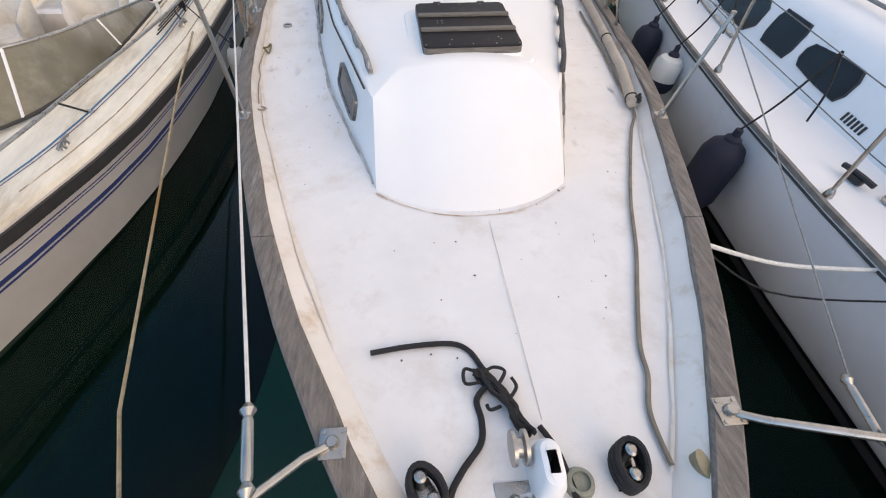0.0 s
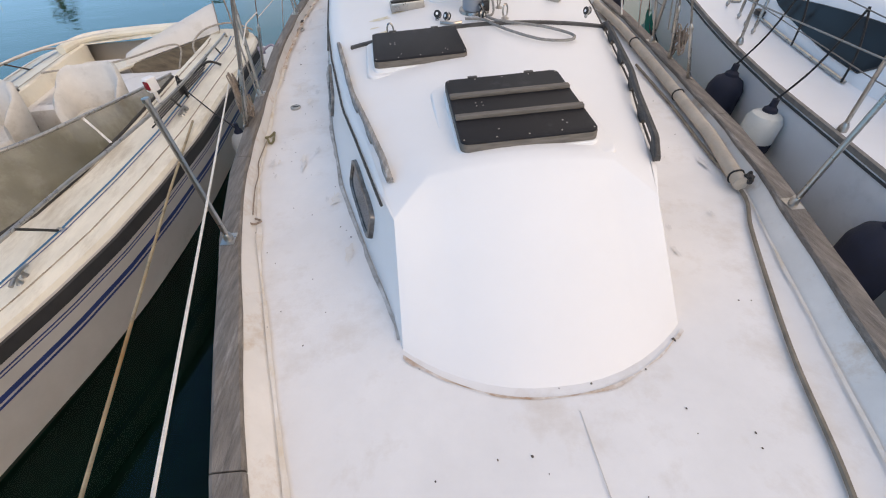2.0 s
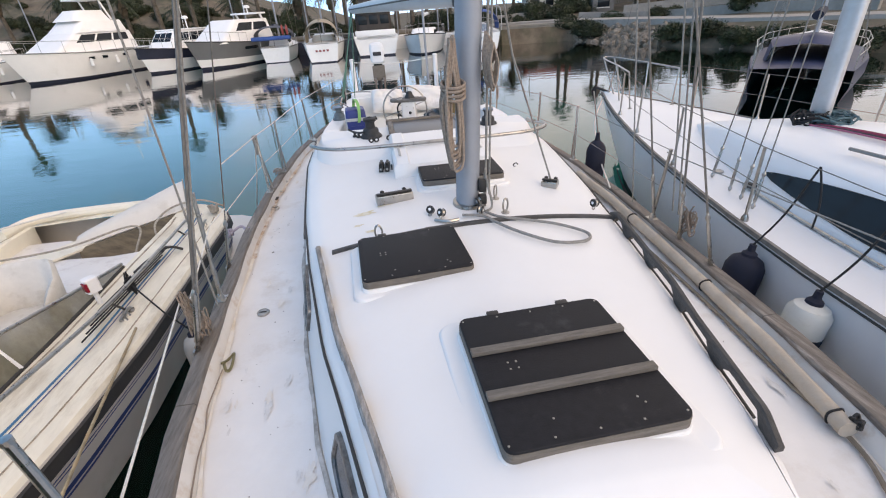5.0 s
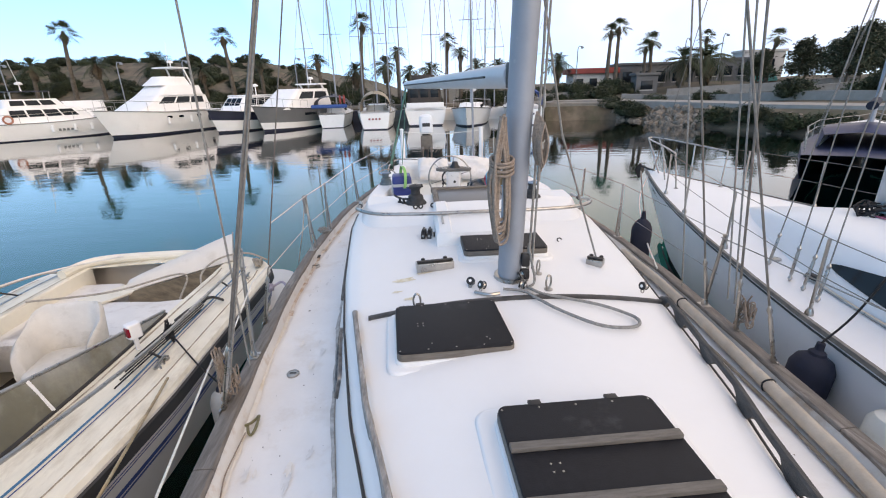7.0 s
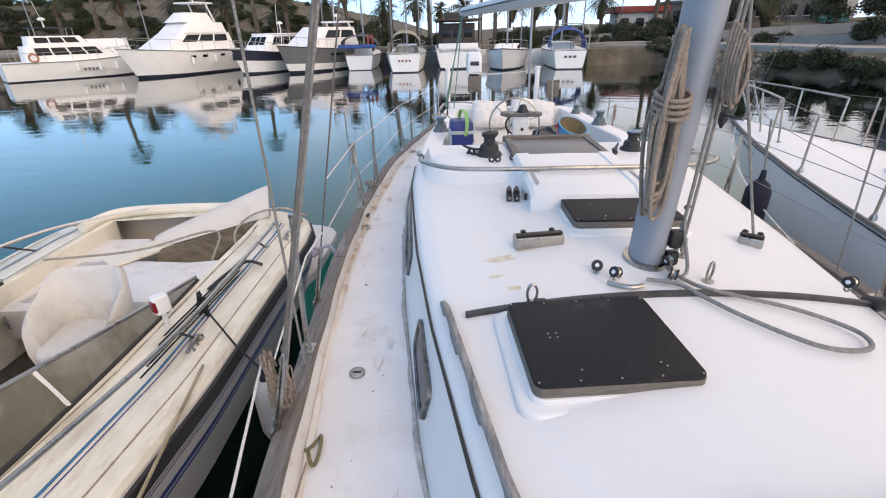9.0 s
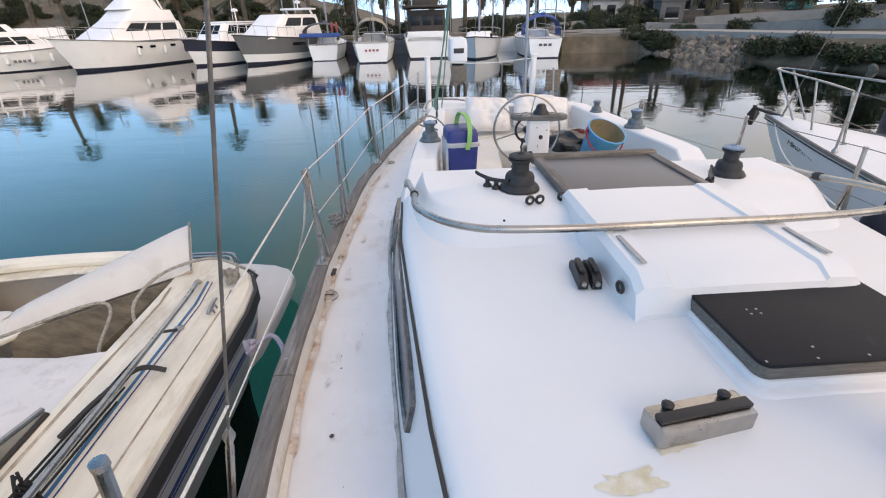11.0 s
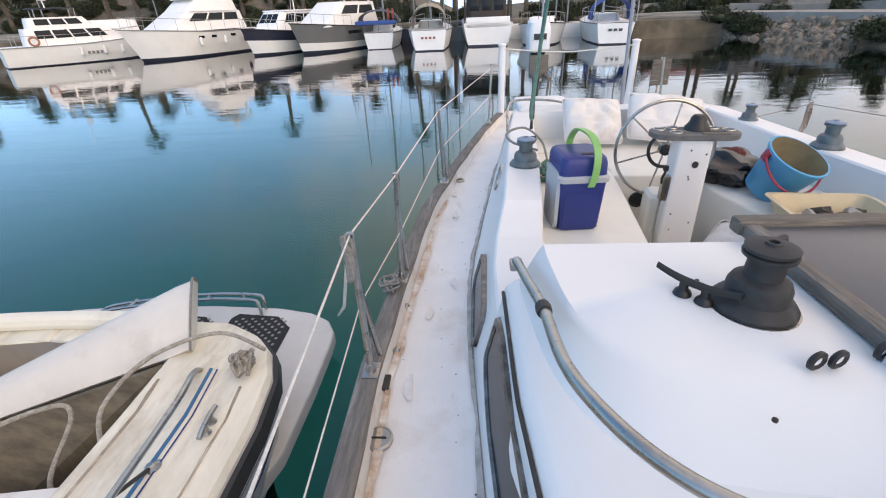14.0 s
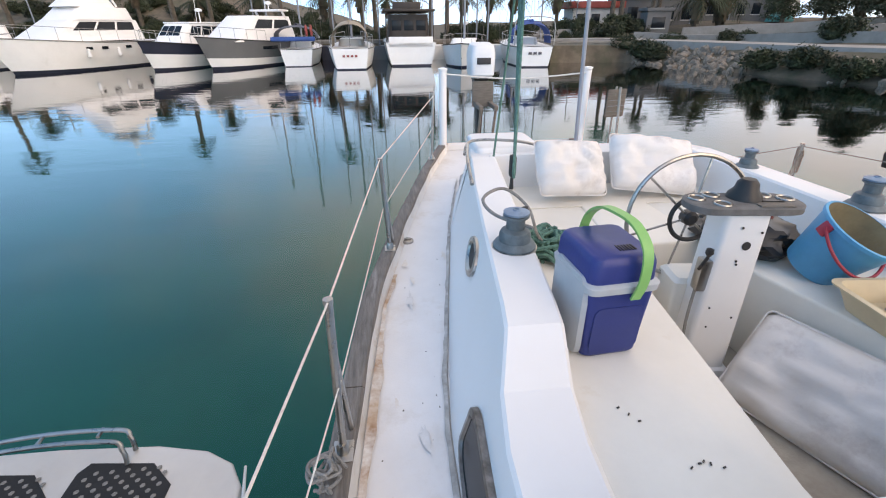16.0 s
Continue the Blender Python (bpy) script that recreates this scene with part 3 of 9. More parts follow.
def hatch(cx, cy, z, w, d, battens, yaw=0, base=0.05, pad=0.10, label="charcoal board hatch with a greyed wooden rim"):
    h = thing("deck_hatch", label, "hatch", "deck hatches", at=pose(cx, cy, z, 0, 0, yaw))
    bm = bmesh.new()
    prism(bm, rounded(w + pad + 0.06, d + pad + 0.06, 0.07), -0.08, base - 0.022, 0.02)
    prism(bm, rounded(w + 0.02, d + 0.02, 0.05), base - 0.03, base, 0.006)
    part("coaming", bm, M_CABIN, h, "white moulded coaming")
    bm = bmesh.new()
    prism(bm, rounded(w, d, 0.035), base + 0.001, base + 0.038, 0.003)
    part("rim", bm, M_HATCHWOOD, h, "greyed wooden rim")
    bm = bmesh.new()
    prism(bm, rounded(w - 0.004, d - 0.004, 0.035), base + 0.039, base + 0.05, 0.004)
    part("lid", bm, M_HATCHTOP, h, "charcoal non-slip board")
    for f in battens:
        bm = bmesh.new()
        box(bm, (w * 0.985, 0.034, 0.018), (0, f * d, base + 0.059), 0.004)
        part("batten", bm, M_HATCHWOOD, h, "weathered wooden batten")
    bm = bmesh.new()
    lathe(bm, [(0.0045, 0), (0.004, 0.002), (0.001, 0.0028)], 6)
    screw = None
    for i in range(5):
        for x, y in ((-0.47 + 0.235 * i, -0.46), (-0.47 + 0.235 * i, 0.46)):
            p = pose(x * w, y * d, base + 0.0495)
            if screw is None:
                screw = part("screw", bm, M_STEEL, h)
                screw.matrix_local = p
            else:
                shared("screw", screw, h, p)
    for x, y in ((-0.3, 0.05), (-0.25, 0.05), (-0.3, 0.0), (-0.25, 0.0), (0.28, -0.33), (0.30, -0.37), (-0.2, -0.36)):
        shared("screw", screw, h, pose(x * w, y * d, base + 0.0495))
    for k in (-1, 1):
        bm = bmesh.new()
        box(bm, (0.05, 0.03, 0.014), (k * w * 0.25, d / 2 + 0.004, base + 0.045), 0.004)
        part("hinge", bm, M_BLACK, h, "black hinge")
    return h


hatch(0.052, 3.235, 0.553, 0.61, 0.655, (-0.17, 0.16), 1.7, label="large charcoal hatch with two wooden battens")
hatch(-0.385, 4.275, 0.513, 0.585, 0.50, (), 3.5, pad=0.05, label="plain charcoal hatch with worn wooden rim")
hatch(0.105, 5.47, 0.56, 0.63, 0.46, (), 0, 0.06, pad=0.03, label="charcoal hatch between mast and sea hood")

# ---- mast, boom and rigging ----
mast = thing("mast", "grey painted aluminium mast standing on the cabin roof", "mast")
bm = bmesh.new()
loft(bm, [[(0.062 + 0.035 * (z - 0.55) + 0.078 * cos(a), 4.93 + 0.105 * sin(a), z) for a in (2 * pi * k / 28 for k in range(28))] for z in (0.53, 1.2, 3, 13)], True, True)
part("pole", bm, M_MAST, mast)
bm = bmesh.new()
loft(bm, [[(0.062 + r * 0.105 * cos(a), 4.93 + r * 0.13 * sin(a), z) for a in (2 * pi * k / 28 for k in range(28))] for r, z in ((1.25, 0.545), (1.2, 0.568), (1.0, 0.572), (0.95, 0.60), (0.8, 0.605))], True, True)
part("mast_step", bm, M_STEEL, mast, "tarnished metal collar at the foot")
bm = bmesh.new()
box(bm, (0.05, 0.05, 0.09), (0.10, 5.05, 1.86), 0.01)
box(bm, (0.10, 0.10, 0.16), (0.09, 5.08, 1.865), 0.03)
part("gooseneck", bm, M_BLACK, mast, "black boom fitting")
bm = bmesh.new()
for sgn in (-1, 1):
    tube(bm, [(0, 4.86, 6.5), (sgn * 0.9, 4.95, 6.6)], 0.025, 8)
part("spreader", bm, M_MAST, mast)
boom = thing("boom", "pale grey boom hanging aft from the mast", "boom")
bm = bmesh.new()
rings = []
for i in range(13):
    f = i / 12
    p = Vector((0.08 - 0.75 * f, 5.08 + 4.62 * f, 1.862 - 0.01 * f))
    rx, rz = 0.055 - 0.01 * f, 0.075 - 0.02 * f
    rings.append([p + Vector((rx * cos(a), 0, rz * sin(a))) for a in (2 * pi * k / 16 for k in range(16))])
loft(bm, rings, True, True)
part("spar", bm, mat("boom_paint", (0.55, 0.58, 0.60), 0.45, var=0.05, scale=4, stain=(0.42, 0.44, 0.45), stain_scale=2, stain_at=0.6), boom)
bm = bmesh.new()
tube(bm, [(-0.075, 5.2, 1.86), (-0.40, 7.5, 1.857), (-0.70, 9.6, 1.853)], 0.008, 6)
part("sail_slot", bm, M_BLACK, boom)


def wire(name, label, cat, pts, r, material, seg=6, group=""):
    t = thing(name, label, cat, group)
    bm = bmesh.new()
    tube(bm, pts, r, seg)
    part("strand", bm, material, t)
    return t


def twisted(bm, a, b, r, strands=6, pitch=0.09, only=0):
    a, b = Vector(a), Vector(b)
    d = (b - a)
    n = max(8, int(d.length / pitch * 8))
    e1 = d.normalized().cross(Vector((0, 1, 0))).normalized()
    e2 = d.normalized().cross(e1)
    for k in (only,):
        pts = []
        for i in range(n + 1):
            t = i / n
            an = 2 * pi * (t * d.length / pitch + k / strands)
            pts.append(a + d * t + (e1 * cos(an) + e2 * sin(an)) * r * 0.62)
        tube(bm, pts, r * 0.42, 5)


def turnbuckle(bm, a, b, r=0.011):
    a, b = Vector(a), Vector(b)
    prof = ((0, 0.6), (0.08, 1.5), (0.16, 0.7), (0.2, 1.0), (0.8, 1.0), (0.84, 0.7), (0.92, 1.4), (1, 0.5))
    d = (b - a).normalized()
    s = d.cross(Vector((0, 1, 0.2))).normalized()
    u = s.cross(d)
    loft(bm, [[a.lerp(b, t) + r * q * (cos(2 * pi * k / 10) * s + sin(2 * pi * k / 10) * u) for k in range(10)] for t, q in prof], True, True)


M_WIRE = mat("galvanised_wire", (0.25, 0.23, 0.21), 0.5, 0.7, var=0.2, scale=20, bump=0.2)
for s in (-1, 1):
    for y, top, r in ((4.45, (s * 0.08, 4.84, 6.4), 0.007), (4.85, (s * 0.3, 4.9, 12.5), 0.008), (5.24, (s * 0.10, 5.45, 8.9), 0.007)):
        base = Vector((s * (lerp(BEAM, y) + 0.01 - 0.05), y, deck_z(y) + 0.10))
        sh = thing("shroud", "galvanised wire shroud with a turnbuckle at the rail", "shroud", "mast shrouds")
        topv = Vector(top)
        if s < 0:
            base, topv = {4.45: (Vector((-1.685, 4.30, 0.11)), Vector((-0.10, 4.56, 6.8))), 4.85: (Vector((-1.70, 4.37, 0.11)), Vector((-0.11, 4.66, 6.9))), 5.24: (Vector((-1.775, 5.32, 0.10)), Vector((-0.27, 5.05, 7.0)))}[y]
        d = (topv - base).normalized()
        knee = base + d * 0.42
        bm = bmesh.new()
        if s < 0 and y > 5:
            for k in range(6):
                bm_s = bmesh.new()
                twisted(bm_s, knee, base + d * 2.6, 0.0046, pitch=0.055, only=k)
                part("strand", bm_s, M_WIRE, sh)
            tube(bm, [base + d * 2.6, topv], 0.006, 6)
        else:
            tube(bm, [knee, topv], r, 6)
        part("wire", bm, M_WIRE, sh)
        bm = bmesh.new()
        turnbuckle(bm, base, knee, 0.013)
        part("turnbuckle", bm, M_STEEL, sh, "rusty steel turnbuckle")
        bm = bmesh.new()
        box(bm, (0.012, 0.06, 0.10), base + Vector((s * 0.01, 0, -0.03)), 0.003)
        part("chainplate", bm, M_STEEL, sh, "tarnished chainplate")
# halyards and lashings by the shrouds
for s, pts in ((-1, ((4.70, 0.14, -1.70, 4.78, 6.0), (4.34, 0.25, -0.10, 4.60, 6.85))), (1, ((4.9, 0.3, 0.5, 4.86, 9.0), (4.98, 0.3, 0.4, 4.86, 9.0), (5.6, 0.12, 0.2, 4.9, 9.0)))):
    for y, z, x2, y2, z2 in pts:
        wire("halyard", "slack grey halyard tied off by the shrouds", "rope", [(s * (lerp(BEAM, y) - 0.06), y, z), (x2, y2, z2)], 0.006, M_GREYROPE, group="halyards")


def tangle(name, label, centre, size, n, r, material, seed, drop=0.0):
    """A bunch of loose loops of cord round a centre."""
    g = random.Random(seed)
    t = thing(name, label, "rope", at=centre)
    for k in range(n):
        bm = bmesh.new()
        pts, a0, rad = [], g.uniform(0, 6.3), g.uniform(0.4, 1.0)
        for i in range(7):
            a = a0 + i * g.uniform(0.6, 1.1)
            pts.append((rad * size[0] * cos(a) * g.uniform(0.6, 1), rad * size[1] * sin(a) * g.uniform(0.6, 1), size[2] * g.uniform(-1, 1) - drop * i / 7 * g.uniform(0, 1)))
        tube(bm, spline(pts, 6), r, 6)
        part("loop", bm, material, t)
    return t


tangle("cord_lashing", "frayed tan cord lashed round the shroud feet", (-1.685, 4.37, 0.40), (0.03, 0.045, 0.10), 10, 0.0045, M_ROPE, 3, 0.25)
tangle("cord_lashing", "loose ends of tan cord hanging over the rail", (-1.69, 4.45, 0.20), (0.05, 0.13, 0.08), 10, 0.004, M_ROPE, 5, 0.1)
tangle("cord_lashing", "tan cord lashed round the shroud feet", (1.74, 4.85, 0.28), (0.05, 0.10, 0.10), 10, 0.005, M_ROPE, 4, 0.15)
tangle("cord_lashing", "grey line tied round a rail post", (-1.77, 7.62, 0.16), (0.07, 0.08, 0.03), 6, 0.006, M_GREYROPE, 8)

# rope bundles on the mast
bundle = thing("rope_coil", "coiled tan halyard hung down the mast side", "rope coil", "mast rope coils")
g = random.Random(11)
for k in range(13):
    bm = bmesh.new()
    o = g.uniform(-0.045, 0.045)
    top, bot = 1.62 + g.uniform(-0.05, 0.03), 0.93 + g.uniform(-0.05, 0.12)
    x0, y0 = -0.015 + 0.022 * g.uniform(-1, 1), 4.80 + o
    pts = [(x0, y0, top), (x0 - 0.035, y0 - 0.03, top - 0.2), (x0 - 0.03 - 0.004 * k, y0 - 0.04, (top + bot) / 2), (x0 - 0.04, y0 - 0.045, bot + 0.05), (x0 - 0.01, y0 - 0.03, bot), (x0 + 0.03, y0 - 0.01, bot + 0.06), (x0 + 0.025, y0 - 0.015, (top + bot) / 2), (x0 + 0.005, y0, top - 0.1), (x0, y0 + 0.01, top)]
    tube(bm, spline(pts, 6), 0.0088, 7)
    part("turn", bm, M_ROPE, bundle)
for z in (1.33, 1.355, 1.38, 1.40):
    bm = bmesh.new()
    tube(bm, [(-0.03 + 0.068 * cos(a), 4.775 + 0.058 * sin(a), z + 0.02 * sin(a * 1.0)) for a in (2 * pi * i / 14 for i in range(15))], 0.009, 7)
    part("wrap", bm, M_ROPE, bundle)
bundle2 = thing("rope_coil", "short brown rope coil on the mast side", "rope coil", "mast rope coils")
for k in range(6):
    bm = bmesh.new()
    x0, y0 = 0.185 + 0.006 * k, 4.84 - 0.012 * k
    top, bot = 1.66 - 0.012 * k, 1.36 + 0.02 * g.uniform(-1, 1)
    tube(bm, spline([(x0, y0, top), (x0 - 0.025, y0 - 0.03, (top + bot) / 2), (x0, y0 - 0.02, bot), (x0 + 0.028, y0, (top + bot) / 2), (x0, y0 + 0.01, top)], 7), 0.0075, 7)
    part("turn", bm, M_ROPE, bundle2)
tangle("frayed_line", "frayed pale line ends tied by the mast", (0.21, 4.82, 1.48), (0.03, 0.03, 0.06), 8, 0.004, M_WHITEROPE, 21, 0.12)
wire("halyard", "grey halyard led down the mast to the deck", "rope", spline([(0.40, 4.90, 9.0), (0.19, 4.86, 1.2), (0.17, 4.84, 0.85), (0.20, 4.78, 0.62), (0.15, 4.72, 0.60)], 6), 0.008, M_GREYROPE, group="halyards")
wire("halyard", "slack line from mast to deck block", "rope", [(0.18, 5.03, 2.6), (0.42, 5.09, 1.5), (0.755, 5.165, 0.60)], 0.007, M_GREYROPE, group="halyards")
wire("halyard", "thin line running down beside the mast", "rope", [(0.42, 4.93, 9.0), (0.20, 4.86, 0.66)], 0.007, M_GREYROPE, group="halyards")

# long grey sheet looped on the roof
def on_roof(pts, lift):
    return [Vector((x, y, roof_z(x, y) + lift)) for x, y in pts]


wire("rope_loop", "grey line looped loosely on the cabin roof", "rope", [p for p in spline(on_roof([(-0.02, 4.70), (0.10, 4.66), (0.16, 4.56), (0.24, 4.42), (0.36, 4.28), (0.46, 4.22), (0.60, 4.23), (0.67, 4.29), (0.66, 4.37), (0.52, 4.48), (0.34, 4.56), (0.20, 4.63), (0.13, 4.74), (0.12, 4.80)], 0.022), 6)], 0.0095, M_GREYROPE, 8)

# traveller track across the roof, blocks and shackles
track = thing("traveller_track", "dark metal track across the cabin roof", "track")
bm = bmesh.new()
pts = on_roof([(-0.86 + 1.84 * i / 20, 4.57 + 0.003 * i) for i in range(21)], 0.014)
loft(bm, [[p + Vector((0, dy, dz)) for dy, dz in ((-0.016, -0.014), (-0.016, 0.004), (-0.007, 0.008), (0.007, 0.008), (0.016, 0.004), (0.016, -0.014))] for p in pts], True, True)
part("rail", bm, mat("dull_track_metal", (0.10, 0.10, 0.10), 0.55, 0.4, var=0.25, scale=14, stain=(0.3, 0.29, 0.28), stain_scale=9, stain_at=0.58), track)


def pad_eye(x, y, label="steel ring standing on the cabin roof", lean=0):
    e = thing("pad_eye", label, "pad eye", "roof rings", at=pose(x, y, roof_z(x, y), 0, 0, lean))
    bm = bmesh.new()
    tube(bm, [(0.022 * cos(a), 0, 0.055 + 0.045 * sin(a)) for a in (2 * pi * i / 16 for i in range(17))], 0.0065, 6)
    part("ring", bm, M_STEEL, e)
    bm = bmesh.new()
    lathe(bm, [(0.028, -0.005), (0.028, 0.006), (0.012, 0.012), (0.010, 0.02)], 12)
    part("foot", bm, M_STEEL, e)


def block(x, y, z, yaw=0, label="black pulley block lying by the mast", tilt=20):
    b = thing("pulley_block", label, "pulley block", "pulley blocks", at=pose(x, y, z, 0, tilt, yaw))
    bm = bmesh.new()
    for sx in (-0.014, 0.014):
        lathe(bm, [(0.001, sx - 0.004), (0.025, sx - 0.004), (0.027, sx), (0.025, sx + 0.004), (0.001, sx + 0.004)], 18)
    for v in bm.verts:
        v.co = Vector((v.co.z, v.co.x, v.co.y + 0.04))
    part("cheek", bm, M_BLACK, b)
    bm = bmesh.new()
    for sx in (-0.019, 0.019):
        lathe(bm, [(0.001, sx - 0.001), (0.010, sx - 0.001), (0.010, sx + 0.001), (0.001, sx + 0.001)], 10)
    for v in bm.verts:
        v.co = Vector((v.co.z, v.co.x, v.co.y + 0.04))
    part("hub", bm, M_WHITE, b, "pale hub")
    bm = bmesh.new()
    lathe(bm, [(0.001, -0.009), (0.023, -0.009), (0.018, 0), (0.023, 0.009), (0.001, 0.009)], 18)
    for v in bm.verts:
        v.co = Vector((v.co.z, v.co.x, v.co.y + 0.04))
    part("sheave", bm, M_STEEL, b, "bright metal sheave")
    bm = bmesh.new()
    tube(bm, [(0, 0.010 * cos(a), 0.008 + 0.014 * sin(a)) for a in (2 * pi * i / 10 for i in range(11))], 0.005, 6)
    part("shackle", bm, M_STEEL, b)


for k, (z, h) in enumerate(((0.60, 0.07), (0.69, 0.09))):
    bm = bmesh.new()
    box(bm, (0.055, 0.05, h), (0.15, 4.845, z + h / 2), 0.014)
    part("mast_fitting", bm, M_BLACK, mast, "black plastic fitting")
pad_eye(-0.565, 4.60)
pad_eye(0.275, 4.72, "steel ring beside the mast foot", 30)
pad_eye(0.27, 4.96, "steel ring aft of the mast foot", 50)
block(-0.16, 4.74, roof_z(0.16, 4.74), 30)
block(-0.22, 4.80, roof_z(0.2, 4.8), 70, tilt=35)
block(0.10, 4.72, roof_z(0.1, 4.72), -30, tilt=10)
block(0.13, 4.80, roof_z(0.1, 4.8) + 0.03, 10, tilt=-20)
block(0.85, 4.635, roof_z(0.85, 4.635) + 0.06, 20, "black block standing on the track end", 10)
bm = bmesh.new()
tube(bm, spline([(-0.2, 4.70, roof_z(0.2, 4.7) + 0.015), (-0.12, 4.65, roof_z(0.1, 4.65) + 0.015), (-0.05, 4.66, roof_z(0, 4.66) + 0.015)], 6), 0.011, 7)
hb = thing("halyard_shackle", "tarnished steel snap hook lying by the mast", "hook")
part("body", bm, M_STEEL, hb)


def organiser(x, y, w, d, h, label, yaw=0):
    b = thing("rope_organiser", label, "rope organiser", at=pose(x, y, roof_z(x, y), 0, 0, yaw))
    bm = bmesh.new()
    box(bm, (w, d, h), (0, 0, h / 2 - 0.004), 0.01)
    part("body", bm, M_STEEL, b)
    bm = bmesh.new()
    box(bm, (w * 0.96, d * 0.35, 0.012), (0, -0.01, h + 0.004), 0.004)
    part("lever", bm, M_BLACK, b, "black lever")
    for k in (-0.3, 0.3):
        bm = bmesh.new()
        lathe(bm, [(0.014, h), (0.016, h + 0.012), (0.008, h + 0.018)], 10, (k * w, d * 0.25, 0))
        part("bolt_head", bm, M_BLACK, b)


organiser(-0.435, 5.145, 0.27, 0.085, 0.065, "steel rope clutch box on the cabin roof", 8)
organiser(0.755, 5.17, 0.12, 0.09, 0.05, "small steel turning block bolted on the roof", -35)
# double black clutch
cl = thing("rope_clutch", "pair of black rope clutches bolted on the cabin roof", "rope clutch", at=Matrix.LocRotScale((-0.475, 5.86, roof_z(0.47, 5.86)), Euler((0, 0, radians(-6))), (0.8, 0.8, 0.8)))
for k in (-0.032, 0.032):
    bm = bmesh.new()
    prof = [(-0.11, 0), (-0.11, 0.035), (-0.075, 0.062), (0.02, 0.07), (0.085, 0.055), (0.11, 0.03), (0.11, 0)]
    loft(bm, [[(k + dx, y, z) for y, z in prof] for dx in (-0.022, 0.022)], True, True)
    cheek = part("housing", bm, M_BLACK, cl, "black moulded housing")
    bm = bmesh.new()
    box(bm, (0.026, 0.13, 0.014), (k, -0.01, 0.078), 0.005)
    part("handle", bm, M_BLACK, cheek)
    bm = bmesh.new()
    tube(bm, [(k, -0.118, 0.03), (k, -0.09, 0.03)], 0.012, 10)
    part("bush", bm, M_STEEL, cheek)
small_eye = thing("pad_eye", "small dark ring on the cabin roof", "pad eye", "roof rings", at=(0.62, 5.62, roof_z(0.62, 5.62)))
bm = bmesh.new()
tube(bm, [(0.018 * cos(a), 0, 0.014 + 0.016 * sin(a)) for a in (2 * pi * i / 12 for i in range(10))], 0.005, 6)
part("ring", bm, M_BLACK, small_eye)

# ---- fittings on the side decks ----
def filler_cap(x, y, r, label):
    c = thing("deck_filler", label, "deck filler", "deck fillers", at=(x, y, deck_z(y) + 0.012))
    bm = bmesh.new()
    lathe(bm, [(r, -0.012), (r, 0.003), (r * 0.86, 0.007), (r * 0.84, 0.004), (0.001, 0.004)], 24)
    part("flange", bm, M_STEEL, c)
    bm = bmesh.new()
    box(bm, (r * 1.1, 0.008, 0.004), (0, 0, 0.006), 0.002)
    part("slot", bm, M_BLACK, c)


filler_cap(-1.43, 4.77, 0.042, "tarnished round filler cap set in the deck")
filler_cap(-1.70, 6.745, 0.055, "stained round filler cap beside the rail")
filler_cap(-1.42, 9.6, 0.045, "steel filler cap set in the deck")
fair = thing("deck_drain", "rusty deck drain fitting near the rail", "drain", at=(-1.722, 7.03, 0.014))
bm = bmesh.new()
box(bm, (0.05, 0.09, 0.014), (0, 0, 0), 0.006)
part("plate", bm, M_RUBBER, fair)
for x, y in ((-1.695, 7.24), (-1.69, 7.595), (-1.652, 8.47)):
    lug = thing("deck_lug", "small rusty lug on the side deck", "lug", "deck lugs", at=(x, y, 0.008))
    bm = bmesh.new()
    lathe(bm, [(0.022, -0.006), (0.022, 0.004), (0.012, 0.018), (0.006, 0.02)], 12)
    box(bm, (0.05, 0.018, 0.008), (0, 0, 0), 0.002)
    part("body", bm, M_STEEL, lug)


def knot_on_deck():
    k = thing("rope_knot", "small olive cord hanks lying by the rail", "rope", at=(-1.535, 4.27, deck_z(4.27) + 0.02))
    bm = bmesh.new()
    pts = [(0.03 * cos(a), 0.07 * sin(a * 2) * 0.5 + 0.05 * sin(a), 0.008 * sin(3 * a)) for a in (2 * pi * i / 40 for i in range(41))]
    tube(bm, pts, 0.008, 6)
    part("hank", bm, mat("olive_cord", (0.22, 0.20, 0.11), 0.85, var=0.2, scale=60, bump=0.6, bscale=160), k)


knot_on_deck()
g = random.Random(31)
wire("thin_cord", "thin dirty cord lying along the bulwark", "cord", spline([(-1.53 + 0.012 * g.uniform(-1, 1) + 0.17 * max(0, (3.9 - y)) / 0.9, y, deck_z(y) + 0.03) for y in (4.2, 4.05, 3.9, 3.75, 3.6, 3.45, 3.3)], 6), 0.004, M_ROPE)
wire("rope_end", "knotted end of a thin cord on the deck edge", "cord", spline([(-1.40, 3.26, deck_z(3.26) + 0.03), (-1.36, 3.23, deck_z(3.23) + 0.03), (-1.39, 3.2, deck_z(3.2) + 0.035), (-1.43, 3.23, deck_z(3.23) + 0.03)], 5), 0.006, M_ROPE)


